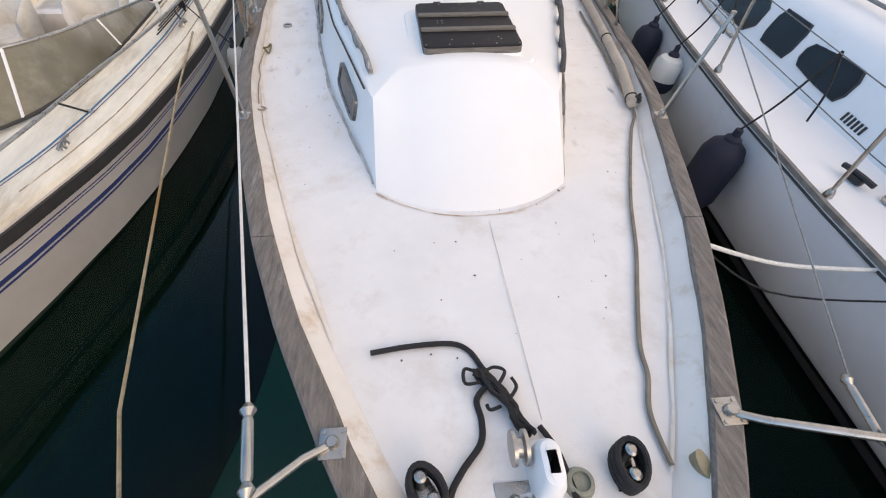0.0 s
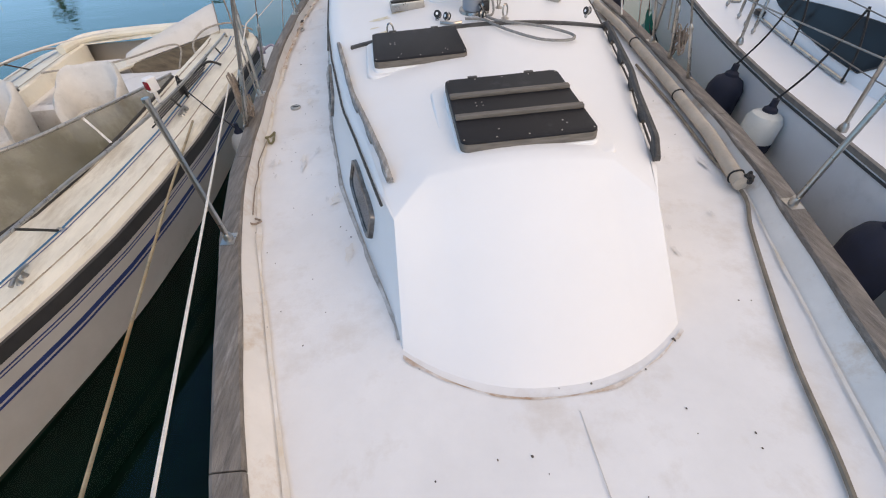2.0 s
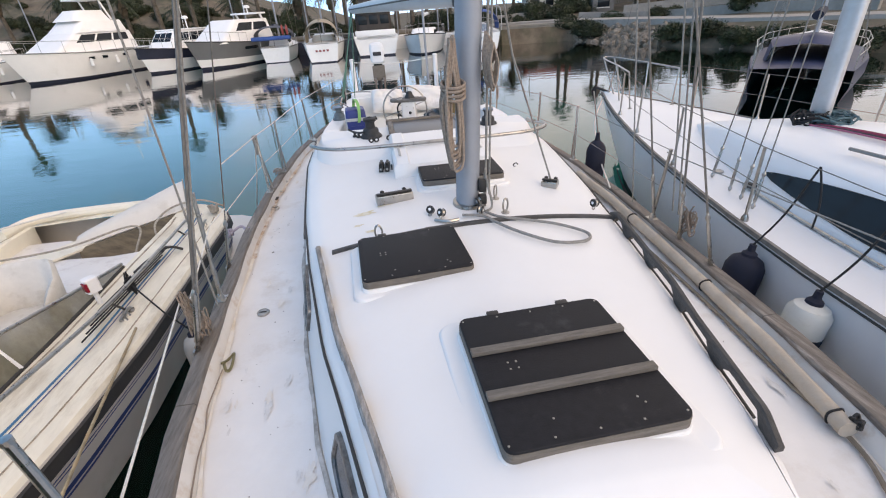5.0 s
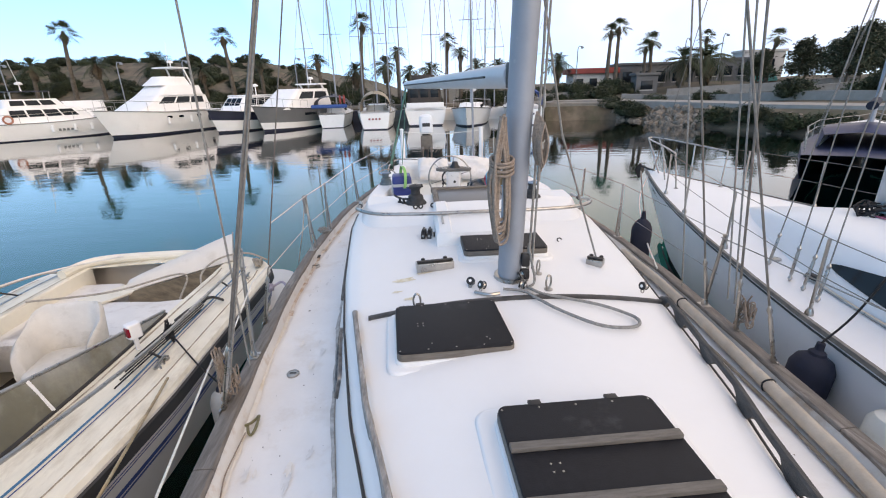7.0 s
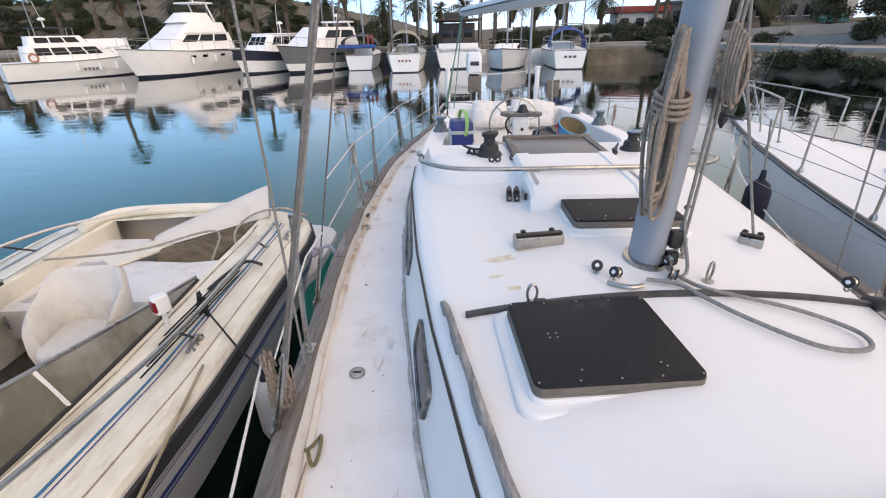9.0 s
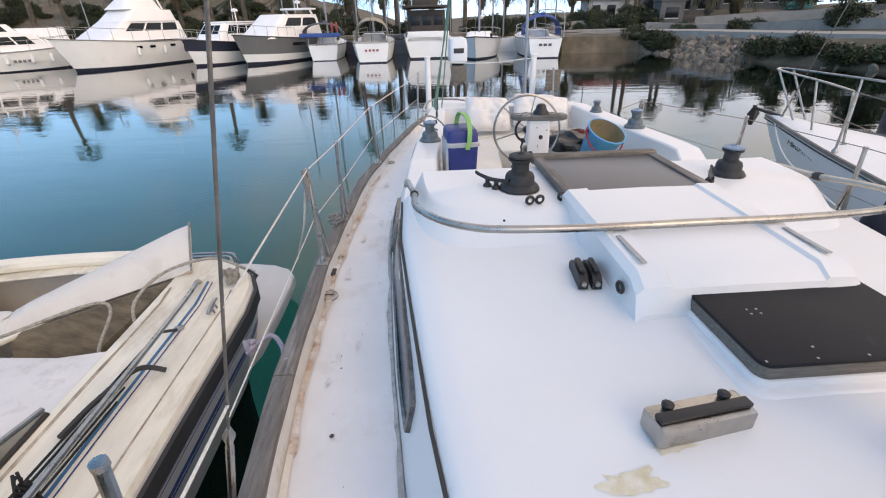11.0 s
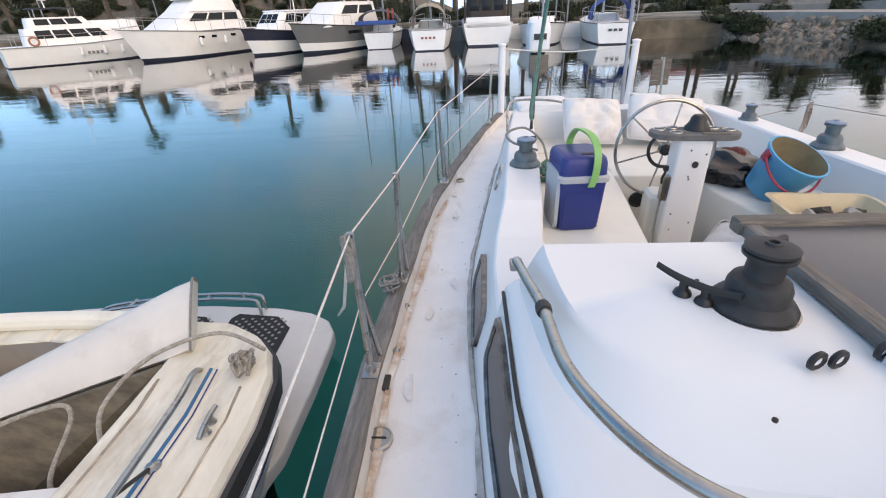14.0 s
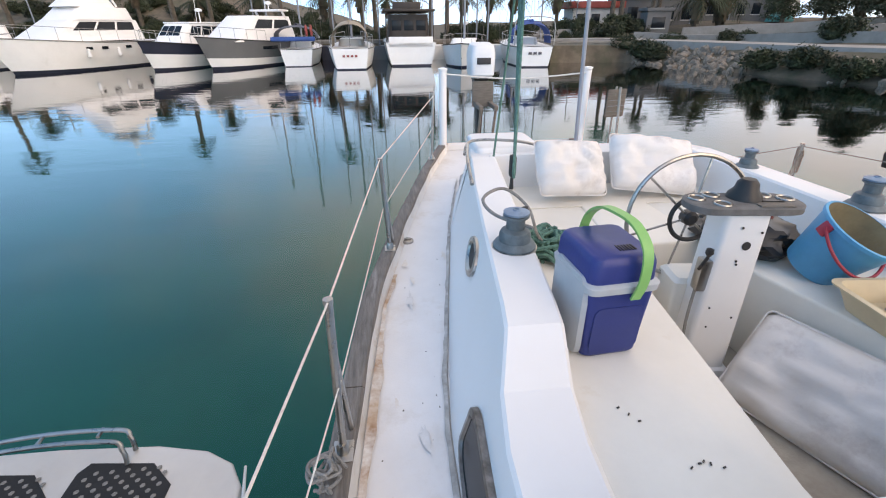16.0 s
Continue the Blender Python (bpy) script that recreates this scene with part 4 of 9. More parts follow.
# ---- stanchions and lifelines ----
def stanchion(x, y, top, label="stainless stanchion on the teak rail", brace=0.0, eye=True):
    z = deck_z(y) + 0.112
    s = thing("stanchion", label, "stanchion", "rail stanchions", at=(x, y, z))
    t = Vector(top) - Vector((x, y, z))
    bm = bmesh.new()
    tube(bm, [(0, 0, 0), t], 0.0135, 10)
    lathe(bm, [(0.0155, -0.004), (0.0155, 0.012), (0.001, 0.014)], 10, t)
    part("post", bm, M_STEEL, s)
    bm = bmesh.new()
    box(bm, (0.07, 0.09, 0.006), (0, 0, 0.003), 0.002)
    lathe(bm, [(0.024, 0.0), (0.022, 0.03), (0.016, 0.045)], 12)
    part("base", bm, M_STEEL, s, "stained steel base plate")
    if brace:
        bm = bmesh.new()
        tube(bm, [(0.02, brace, 0), t * 0.72], 0.011, 8)
        part("brace", bm, M_STEEL, s)
    return s


def rail_x(y, q=0.055):
    return lerp(BEAM, y) - q


stanchion(-1.70, 4.85, (-1.69, 4.93, 0.85), "tarnished stanchion by the shroud feet")
stanchion(-rail_x(2.98), 2.98, (-1.47, 2.98, 0.92))
stanchion(rail_x(2.84), 2.84, (1.58, 2.87, 0.84))
posts = {-1: [(7.00, 7.08), (7.72, 7.75), (9.28, 9.27)], 1: [(5.25, 5.2), (7.0, 7.05), (8.1, 8.1), (9.55, 9.57)]}
for s in (-1, 1):
    for y, yt in posts[s]:
        stanchion(s * rail_x(y), y, (s * (lerp(BEAM, y) - (0.07 if 7.5 < y < 8 else 0.03)), yt, 0.63 if y > 9.4 else 0.71), brace=0.10 if y > 6 else 0.0)
    for z, r, m in ((0.715, 0.0036, M_WHITEROPE), (0.40, 0.0027, M_WHITEROPE)):
        pts = [(s * (lerp(BEAM, y) - (0.07 if y == 7.75 else 0.03)), y, z) for y in (5.2, 7.08, 7.75, 9.27)] + [(s * 1.03, 11.5, z + 0.05)]
        if s < 0:
            pts[0] = (-1.59, 5.285, 0.93) if z > 0.6 else (-1.67, 5.30, 0.56)
        else:
            pts = [(lerp(BEAM, y) - 0.03, y, zz) for y, zz in ((5.2, z), (7.05, z), (8.1, z - 0.02), (9.57, 0.62 if z > 0.6 else 0.36))] + [(1.33, 10.3, 0.30 if z > 0.6 else 0.16)]
            m, r = M_GREYROPE, r * 0.9
        wire("lifeline", "pale cord lifeline strung between the stanchions" if s < 0 else "thin grey wire lifeline along the quarter", "lifeline", pts, r, m, group="lifelines")
stanchion(-1.06, 11.45, (-1.03, 11.5, 0.80), "short steel post at the stern corner")
stanchion(1.06, 11.45, (1.03, 11.5, 0.80), "short steel post at the stern corner")
tangle("rope_knot", "grey rope knotted over the stanchion top", (-1.80, 7.06, 0.62), (0.02, 0.02, 0.10), 6, 0.008, M_GREYROPE, 9)
wire("lifeline", "white lower lifeline from bow to shrouds", "lifeline", [(-0.79, 0.70, 0.79), (-1.74, 4.42, 0.385)], 0.0055, M_WHITEROPE, group="lifelines")
wire("mooring_line", "rust stained mooring line running down to the water", "rope", [(-1.35, 0.2, -0.1), (-1.80, 1.2, -0.28), (-2.36, 4.1, -0.27), (-2.44, 5.05, -0.16)], 0.010, mat("rusty_rope", (0.52, 0.42, 0.28), 0.85, var=0.25, scale=12, bump=0.6, bscale=160, stain=(0.34, 0.17, 0.06), stain_scale=3, stain_at=0.5))
wire("lifeline", "white lifeline end tied to the shrouds", "lifeline", [(-1.70, 4.42, 0.36), (-1.66, 4.95, 0.62), (-1.665, 5.30, 0.60)], 0.005, M_WHITEROPE, group="lifelines")
wire("lifeline", "thin wire from bow fitting to stanchion top", "lifeline", [(1.13, 0.80, 0.42), (1.58, 2.87, 0.82), (1.71, 5.2, 0.70)], 0.004, M_GREYROPE, group="lifelines")
bm = bmesh.new()
for a, b in (((1.13, 0.84, 0.42), (1.10, 0.60, 0.42)), ((-0.80, 0.74, 0.785), (-0.755, 0.52, 0.81))):
    tb = thing("turnbuckle", "galvanised turnbuckle on the bow lifeline", "turnbuckle", "bow turnbuckles")
    bm2 = bmesh.new()
    turnbuckle(bm2, a, b, 0.014)
    part("body", bm2, M_STEEL, tb)
bm.free()

# ---- bow: pulpit feet, windlass, cleats, black ropes ----
for s, tip in ((-1, (-1.02, 0.42, 0.62)), (1, (1.22, 0.55, 0.52))):
    p = thing("pulpit", "bow rail tube on a tarnished square foot", "bow rail", "bow rails")
    bm = bmesh.new()
    foot = Vector((s * 0.655, 0.75, 0.408))
    tube(bm, [foot, foot + Vector((s * 0.08, -0.05, 0.04)), tip], 0.0145, 12)
    part("tube", bm, M_STEEL, p)
    bm = bmesh.new()
    box(bm, (0.085, 0.095, 0.008), foot + Vector((0, 0, 0.004)), 0.003)
    lathe(bm, [(0.024, 0), (0.022, 0.02), (0.016, 0.03)], 12, foot)
    plate = part("foot_plate", bm, M_STEEL, p, "stained square foot plate")
    for dx, dy in ((-0.03, -0.035), (0.03, -0.035), (-0.03, 0.035), (0.03, 0.035)):
        bm = bmesh.new()
        lathe(bm, [(0.008, 0.006), (0.007, 0.012), (0.001, 0.013)], 8, foot + Vector((dx, dy, 0)))
        part("bolt", bm, M_STEEL, plate)
tangle("black_rope_wrap", "black speckled rope wrapped round the bow tube", (1.13, 0.585, 0.50), (0.10, 0.05, 0.045), 16, 0.010, M_BLACKROPE, 13)


def D(x, y, up=0.012):
    return Vector((x, y, deck_z(y) + 0.012 + up))


black = thing("black_rope", "black braided rope with a knotted hank on the foredeck", "rope")
bm = bmesh.new()
tube(bm, spline([D(-0.56, 1.13), D(-0.40, 1.15), D(-0.24, 1.15), D(-0.17, 1.11), D(-0.13, 1.03), D(-0.11, 0.98, 0.03)], 7), 0.0115, 8)
part("tail", bm, M_BLACKROPE, black)
bm = bmesh.new()
tube(bm, spline([D(-0.12, 0.95, 0.03), D(-0.17, 0.90), D(-0.165, 0.82), D(-0.18, 0.74), D(-0.25, 0.66), D(-0.30, 0.58), D(-0.30, 0.48)], 7), 0.0115, 8)
part("lead", bm, M_BLACKROPE, black)
g = random.Random(17)
for k in range(15):
    bm = bmesh.new()
    o = [(g.uniform(-0.025, 0.025), g.uniform(-0.015, 0.015), g.uniform(0.0, 0.035)) for _ in range(6)]
    base = [(-0.15, 1.0), (-0.12, 0.97), (-0.09, 0.92), (-0.06, 0.86), (-0.035, 0.81), (-0.02, 0.76)]
    tube(bm, spline([D(x + a, y + b, 0.012 + c) for (x, y), (a, b, c) in zip(base, o)], 5), 0.0085, 6)
    part("hank", bm, M_BLACKROPE, black)
for pts in ([(-0.15, 1.0), (-0.20, 1.02), (-0.205, 0.96), (-0.15, 0.96)], [(-0.08, 0.95), (-0.05, 1.0), (-0.09, 1.02), (-0.13, 1.0)], [(-0.06, 0.88), (-0.02, 0.93), (-0.03, 0.97)], [(-0.09, 0.86), (-0.13, 0.85), (-0.14, 0.87)]):
    bm = bmesh.new()
    tube(bm, spline([D(x, y, 0.03) for x, y in pts], 6), 0.007, 6)
    part("stray_loop", bm, M_BLACKROPE, black)
wl = thing("anchor_windlass", "manual anchor windlass with white stem and metal drum", "windlass", at=D(0.0, 0.62, -0.012))
bm = bmesh.new()
loft(bm, [[(x, y, z) for x, y in rounded(0.075 * k, 0.16 * k, 0.03)] for z, k in ((0, 1.5), (0.03, 1.1), (0.14, 1.0), (0.18, 0.8), (0.19, 0.4))], True, True)
part("stem", bm, M_WHITE, wl, "white painted stem")
bm = bmesh.new()
lathe(bm, [(0.055, 0), (0.055, 0.012), (0.03, 0.016), (0.03, 0.034), (0.055, 0.038), (0.055, 0.05)], 20)
for v in bm.verts:
    v.co = Vector((-0.05 - v.co.z, v.co.x + 0.07, v.co.y + 0.10))
part("drum", bm, M_STEEL, wl, "dull metal drum")
bm = bmesh.new()
for k in range(4):
    lathe(bm, [(0.018, 0), (0.02, 0.02), (0.012, 0.04), (0.006, 0.05)], 8, (-0.10 + 0.035 * k, -0.06 - 0.01 * (k % 2), 0.0))
box(bm, (0.2, 0.09, 0.02), (-0.06, -0.05, 0.01), 0.006)
part("gear", bm, M_STEEL, wl, "rusty metal gear")
for x, y, yaw in ((-0.37, 0.60, 30), (0.27, 0.62, -10)):
    c = thing("mooring_cleat", "steel mooring cleat wrapped with black rope", "cleat", "bow cleats", at=pose(x, y, deck_z(y) + 0.01, 0, 0, yaw))
    bm = bmesh.new()
    for q in (-0.035, 0.035):
        lathe(bm, [(0.022, 0), (0.018, 0.05), (0.02, 0.10), (0.012, 0.108)], 12, (0, q, 0))
    box(bm, (0.06, 0.14, 0.01), (0, 0, 0.004), 0.003)
    part("horn_bar", bm, M_STEEL, c)
    for k in range(5):
        bm = bmesh.new()
        tube(bm, [((0.045 + 0.004 * (k % 2)) * cos(a), 0.07 * sin(a), 0.025 + 0.017 * k + 0.006 * sin(2 * a)) for a in (2 * pi * i / 20 for i in range(21))], 0.011, 7)
        part("rope_turn", bm, M_BLACKROPE, c)
vent = thing("deck_vent", "short grey hawse pipe cap on the foredeck", "vent", at=D(0.11, 0.59, -0.012))
bm = bmesh.new()
lathe(bm, [(0.05, 0), (0.05, 0.02), (0.042, 0.045), (0.03, 0.05), (0.028, 0.035), (0.001, 0.035)], 20)
part("body", bm, mat("grey_green_metal", (0.30, 0.32, 0.27), 0.6, 0.3, var=0.2, scale=15), vent)
wire("black_rope", "black rope running forward from the windlass", "rope", spline([D(0.03, 0.78, 0.02), D(0.07, 0.68, 0.02), D(0.09, 0.5, 0.02)], 6), 0.011, M_BLACKROPE, 8)
slot = thing("fairlead", "pale cut-out fairlead in the bulwark", "fairlead", at=(0.50, 0.60, deck_z(0.6) + 0.035))
bm = bmesh.new()
loft(bm, [[(0.02 * u, 0.045 * v, z) for u, v in ((cos(2 * pi * k / 16), sin(2 * pi * k / 16)) for k in range(16))] for z in (-0.04, 0.045, 0.05)], True, True)
part("lip", bm, mat("old_brass", (0.45, 0.38, 0.25), 0.5, 0.4, var=0.2), slot)
# deck seam and hose, pole along the bulwark
HOSE = [(0.43, 0.62), (0.44, 0.80), (0.50, 0.95), (0.53, 1.09), (0.64, 1.37), (0.755, 1.65), (0.88, 2.02), (1.04, 2.42), (1.20, 2.80), (1.33, 3.08), (1.37, 3.5), (1.455, 4.2), (1.50, 5.0)]
wire("deck_hose", "brown grey hose lying along the deck edge", "hose", spline([D(x, y, 0.008) for x, y in HOSE], 8), 0.0105, mat("old_hose", (0.25, 0.21, 0.165), 0.7, var=0.2, scale=12))
tangle("cord_lashing", "dark cord knotted round the pole end", (1.36, 3.13, 0.14), (0.025, 0.03, 0.03), 7, 0.006, M_RUBBER, 27)
pole = thing("spinnaker_pole", "long canvas wrapped pole lying along the bulwark", "pole")
bm = bmesh.new()
tube(bm, [Vector((foot_x(y) - 0.045, y, deck_z(y) + 0.06)) for y in (3.12 + 3.5 * i / 24 for i in range(25))], 0.04, 12)
part("canvas_wrap", bm, mat("tan_canvas", (0.50, 0.44, 0.37), 0.85, var=0.12, scale=6, bump=0.3, bscale=60, stain=(0.30, 0.24, 0.18), stain_scale=3, stain_at=0.55), pole)
for y in (3.2, 4.3, 5.4):
    bm = bmesh.new()
    tube(bm, [(foot_x(y) - 0.045 + 0.043 * cos(a), y + 0.004 * sin(3 * a), deck_z(y) + 0.06 + 0.043 * sin(a)) for a in (2 * pi * i / 14 for i in range(15))], 0.006, 6)
    part("lashing", bm, M_BLACKROPE, pole)
# seam on the foredeck
bm = bmesh.new()
box(bm, (0.0025, 1.1, 0.002), (0.05, 1.36, 0), 0)
for v in bm.verts:
    v.co.z += deck_z(v.co.y) + 0.0155
part("deck_seam", bm, mat("seam_grey", (0.70, 0.67, 0.64), 0.7), sailboat)

# ---- bridge deck, sea hood and companionway ----
bm = bmesh.new()
low = [(-1.165, 7.03), (-1.165, 6.9), (-1.12, 6.52), (-1.0, 6.28), (-0.83, 6.18), (-0.5, 6.13), (0, 6.11)]
top = [(-1.08, 7.03), (-1.08, 6.9), (-1.05, 6.62), (-0.94, 6.47), (-0.78, 6.41), (-0.5, 6.36), (0, 6.34)]
low = spline([(x, y, 0) for x, y in low], 4)
top = spline([(x, y, 0) for x, y in top], 4)
low = [(p.x, p.y) for p in low]
top = [(p.x, p.y) for p in top]
low += [(-x, y) for x, y in low[-2::-1]]
top += [(-x, y) for x, y in top[-2::-1]]
ra = [Vector((x, y, roof_z(x, min(y, 7.2)) - 0.01)) for x, y in low]
rb = [Vector((x + (a - x) * 0.85, y + (b - y) * 0.8, 0.672)) for (x, y), (a, b) in zip(low, top)]
rc = [Vector((x, y, 0.69)) for x, y in top]
rd = [Vector((x * 0.6, y * 0.5 + 7.03 * 0.5, 0.69)) for x, y in top]
re = [Vector((x * 0.2, 7.03, 0.69)) for x, y in top]
loft(bm, [ra, rb, rc, rd, re], False)
part("bridge_deck", bm, M_CABIN, sailboat, "white raised bridge deck", smooth=50)
bm = bmesh.new()
ys = 7.03
box(bm, (2.06, 0.03, 0.36), (0, 7.022, 0.505), 0.008)
part("cabin_bulkhead", bm, M_CABIN, sailboat)
# stainless tube round the front of the bridge deck
handtube = thing("deck_rail_tube", "bent stainless tube round the raised bridge deck", "rail")
tl = [(-1.178, 7.0, 0.642), (-1.158, 6.83, 0.662), (-1.138, 6.652, 0.684), (-1.135, 6.40, 0.725), (-1.10, 6.24, 0.752), (-1.03, 6.11, 0.765), (-0.93, 6.03, 0.766), (-0.78, 5.985, 0.765), (-0.43, 5.96, 0.765), (0.0, 5.955, 0.768)]
tl += [(-x, y, z) for x, y, z in tl[-2::-1]]
bm = bmesh.new()
tube(bm, spline(tl, 6), 0.0165, 12)
part("tube", bm, M_STEEL, handtube)
for s in (-1, 1):
    bm = bmesh.new()
    lathe(bm, [(0.022, -0.02), (0.024, 0.0), (0.022, 0.02)], 12)
    box(bm, (0.02, 0.03, 0.05), (0, 0, -0.02), 0.004)
    for v in bm.verts:
        v.co = Matrix.Rotation(radians(80), 3, "X") @ v.co + Vector((s * 1.138, 6.652, 0.684))
    part("clamp", bm, M_RUBBER, handtube, "dark pipe clamp")
    bm = bmesh.new()
    box(bm, (0.045, 0.05, 0.03), (s * 1.178, 7.0, 0.625), 0.006)
    part("end_foot", bm, M_STEEL, handtube)
# sea hood
hood = thing("sea_hood", "white sea hood over the companionway slide", "sea hood")
bm = bmesh.new()
rings = []
for y, z in ((5.57, 0.61), (5.60, 0.70), (5.66, 0.735), (6.0, 0.745), (6.43, 0.755)):
    rings.append([(x, y, zz) for x, zz in ((-0.405, 0.55), (-0.40, z - 0.025), (-0.375, z), (-0.28, z + 0.004), (-0.27, z - 0.008), (0, z - 0.004), (0.27, z - 0.008), (0.28, z + 0.004), (0.375, z), (0.40, z - 0.025), (0.405, 0.55))])
loft(bm, rings, False)
bm.faces.new([bm.verts.new(p) for p in rings[0]])
bm.faces.new([bm.verts.new(p) for p in rings[-1]])
part("shell", bm, M_CABIN, hood, smooth=30)
for x in (-0.34, 0.34):
    bm = bmesh.new()
    box(bm, (0.02, 0.22, 0.006), (x, 5.8, 0.748), 0.002)
    part("runner", bm, mat("grey_runner", (0.5, 0.49, 0.47), 0.6, var=0.15, scale=20), hood)
eye = thing("fairlead", "small black fairlead on the sea hood side", "fairlead", "black fairleads", at=(-0.408, 5.68, 0.66))
bm = bmesh.new()
tube(bm, [(-0.01, 0.022 * cos(a), 0.018 * sin(a)) for a in (2 * pi * i / 14 for i in range(15))], 0.007, 6)
part("ring", bm, M_BLACK, eye)
slide = thing("companionway_hatch", "dark smoked sliding hatch between weathered wooden runners", "hatch")
bm = bmesh.new()
box(bm, (0.66, 0.66, 0.02), (0, 6.76, 0.722), 0.004)
part("panel", bm, mat("smoked_acrylic", (0.10, 0.105, 0.115), 0.35, var=0.08, scale=4, stain=(0.16, 0.165, 0.17), stain_scale=2, stain_at=0.55), slide, "dusty smoked panel")
for x in (-0.36, 0.36):
    bm = bmesh.new()
    box(bm, (0.055, 0.72, 0.045), (x, 6.77, 0.72), 0.008)
    part("runner", bm, M_TEAK, slide, "weathered wooden runner")
bm = bmesh.new()
box(bm, (0.80, 0.07, 0.055), (0, 7.09, 0.725), 0.012)
part("end_beam", bm, mat("peeling_varnish", (0.20, 0.17, 0.14), 0.7, var=0.25, scale=9, bump=0.4, bscale=50, stretch=(0.6, 6, 6), stain=(0.45, 0.36, 0.26), stain_scale=4, stain_at=0.56), slide, "wooden beam with peeling varnish")
bm = bmesh.new()
box(bm, (0.70, 0.02, 0.55), (0, 7.045, 0.42), 0.004)
part("washboard", bm, M_HATCHWOOD, slide, "wooden washboard")


def winch(x, y, z, s, label, cap_color=None, body=None):
    body = body or M_WINCH
    w = thing("winch", label, "winch", "sheet winches", at=pose(x, y, z, 0, 0, 25))
    bm = bmesh.new()
    lathe(bm, [(0.118 * s, 0), (0.118 * s, 0.012 * s), (0.105 * s, 0.03 * s), (0.088 * s, 0.04 * s), (0.086 * s, 0.075 * s), (0.078 * s, 0.095 * s), (0.052 * s, 0.11 * s)], 32)
    part("base_drum", bm, body, w)
    bm = bmesh.new()
    lathe(bm, [(0.052 * s, 0.105 * s), (0.05 * s, 0.15 * s), (0.056 * s, 0.168 * s), (0.07 * s, 0.175 * s), (0.072 * s, 0.184 * s), (0.062 * s, 0.188 * s)], 32)
    part("upper_drum", bm, body, w)
    bm = bmesh.new()
    lathe(bm, [(0.055 * s, 0.19 * s), (0.068 * s, 0.192 * s), (0.07 * s, 0.203 * s), (0.05 * s, 0.21 * s), (0.022 * s, 0.212 * s), (0.020 * s, 0.219 * s), (0.014 * s, 0.219 * s), (0.012 * s, 0.205 * s), (0.001, 0.205 * s)], 32)
    part("top_cap", bm, cap_color or M_WINCH, w, "worn top cap")
    bm = bmesh.new()
    tube(bm, [(0.045 * s, 0.02 * s, 0.198 * s), (0.095 * s, 0.03 * s, 0.195 * s), (0.10 * s, 0.03 * s, 0.17 * s)], 0.012 * s, 8)
    part("feeder_arm", bm, M_WINCH, w)
    bm = bmesh.new()
    lathe(bm, [(0.125 * s, -0.004), (0.125 * s, 0.002), (0.118 * s, 0.002)], 32)
    part("base_ring", bm, M_STEEL, w)
    return w


M_WINCH = mat("worn_dark_winch", (0.045, 0.047, 0.05), 0.6, 0.2, var=0.2, scale=18, bump=0.1, stain=(0.13, 0.13, 0.13), stain_scale=5, stain_at=0.58)
M_WINCHGREY = mat("green_grey_drum", (0.15, 0.20, 0.22), 0.5, 0.2, var=0.2, scale=14, bump=0.1)
M_WINCHBLUE = mat("blue_grey_cap", (0.22, 0.33, 0.45), 0.5, 0.2, var=0.15, scale=15)
winch(-0.567, 6.655, 0.69, 0.91, "large black sheet winch on the bridge deck")
winch(0.66, 6.74, 0.69, 0.78, "black sheet winch with a blue cap beyond the companionway", M_WINCHBLUE)


def clam_cleat(x, y, z, yaw, label):
    c = thing("rope_cleat", label, "cleat", "black rope cleats", at=pose(x, y, z, 0, 0, yaw))
    bm = bmesh.new()
    rings = []
    for i in range(11):
        u = -1 + 0.2 * i
        rings.append([(0.115 * u, 0.014 * (1 - 0.55 * abs(u)) * cy, 0.046 + 0.016 * u * u + 0.011 * cz) for cy, cz in ((-1, -0.6), (-1, 0.4), (0, 1), (1, 0.4), (1, -0.6), (0, -1))])
    loft(bm, rings, True, True)
    part("horn_bar", bm, M_BLACK, c)
    for k in (-0.03, 0.03):
        bm = bmesh.new()
        lathe(bm, [(0.026, 0), (0.022, 0.012), (0.013, 0.02), (0.013, 0.045)], 12, (k, 0, 0))
        part("foot", bm, M_BLACK, c)


clam_cleat(-0.712, 6.69, 0.692, -48, "black horn cleat beside the winch")
clam_cleat(0.47, 6.60, 0.692, 60, "black horn cleat near the slide")
for x, y in ((-0.570, 6.405), (-0.52, 6.41), (-0.40, 6.44)):
    f = thing("bullseye", "small black and white rope bullseye", "fairlead", "rope bullseyes", at=pose(x, y, 0.70, 0, 0, 20))
    bm = bmesh.new()
    tube(bm, [(0.02 * cos(a), 0, 0.018 + 0.018 * sin(a)) for a in (2 * pi * i / 14 for i in range(15))], 0.008, 6)
    part("ring", bm, M_BLACK, f)
    bm = bmesh.new()
    tube(bm, [(0.011 * cos(a), 0.002, 0.018 + 0.010 * sin(a)) for a in (2 * pi * i / 14 for i in range(15))], 0.005, 6)
    part("liner", bm, M_WHITE, f, "white liner")
for x, y, z in ((-0.72, 6.28, 0.672), (-0.66, 6.78, 0.693)):
    f = thing("screw_hole", "tiny dark drain hole in the white moulding", "drain hole", at=(x, y, z))
    bm = bmesh.new()
    lathe(bm, [(0.006, -0.004), (0.006, 0.003), (0.004, 0.004)], 8)
    part("plug", bm, M_BLACK, f)

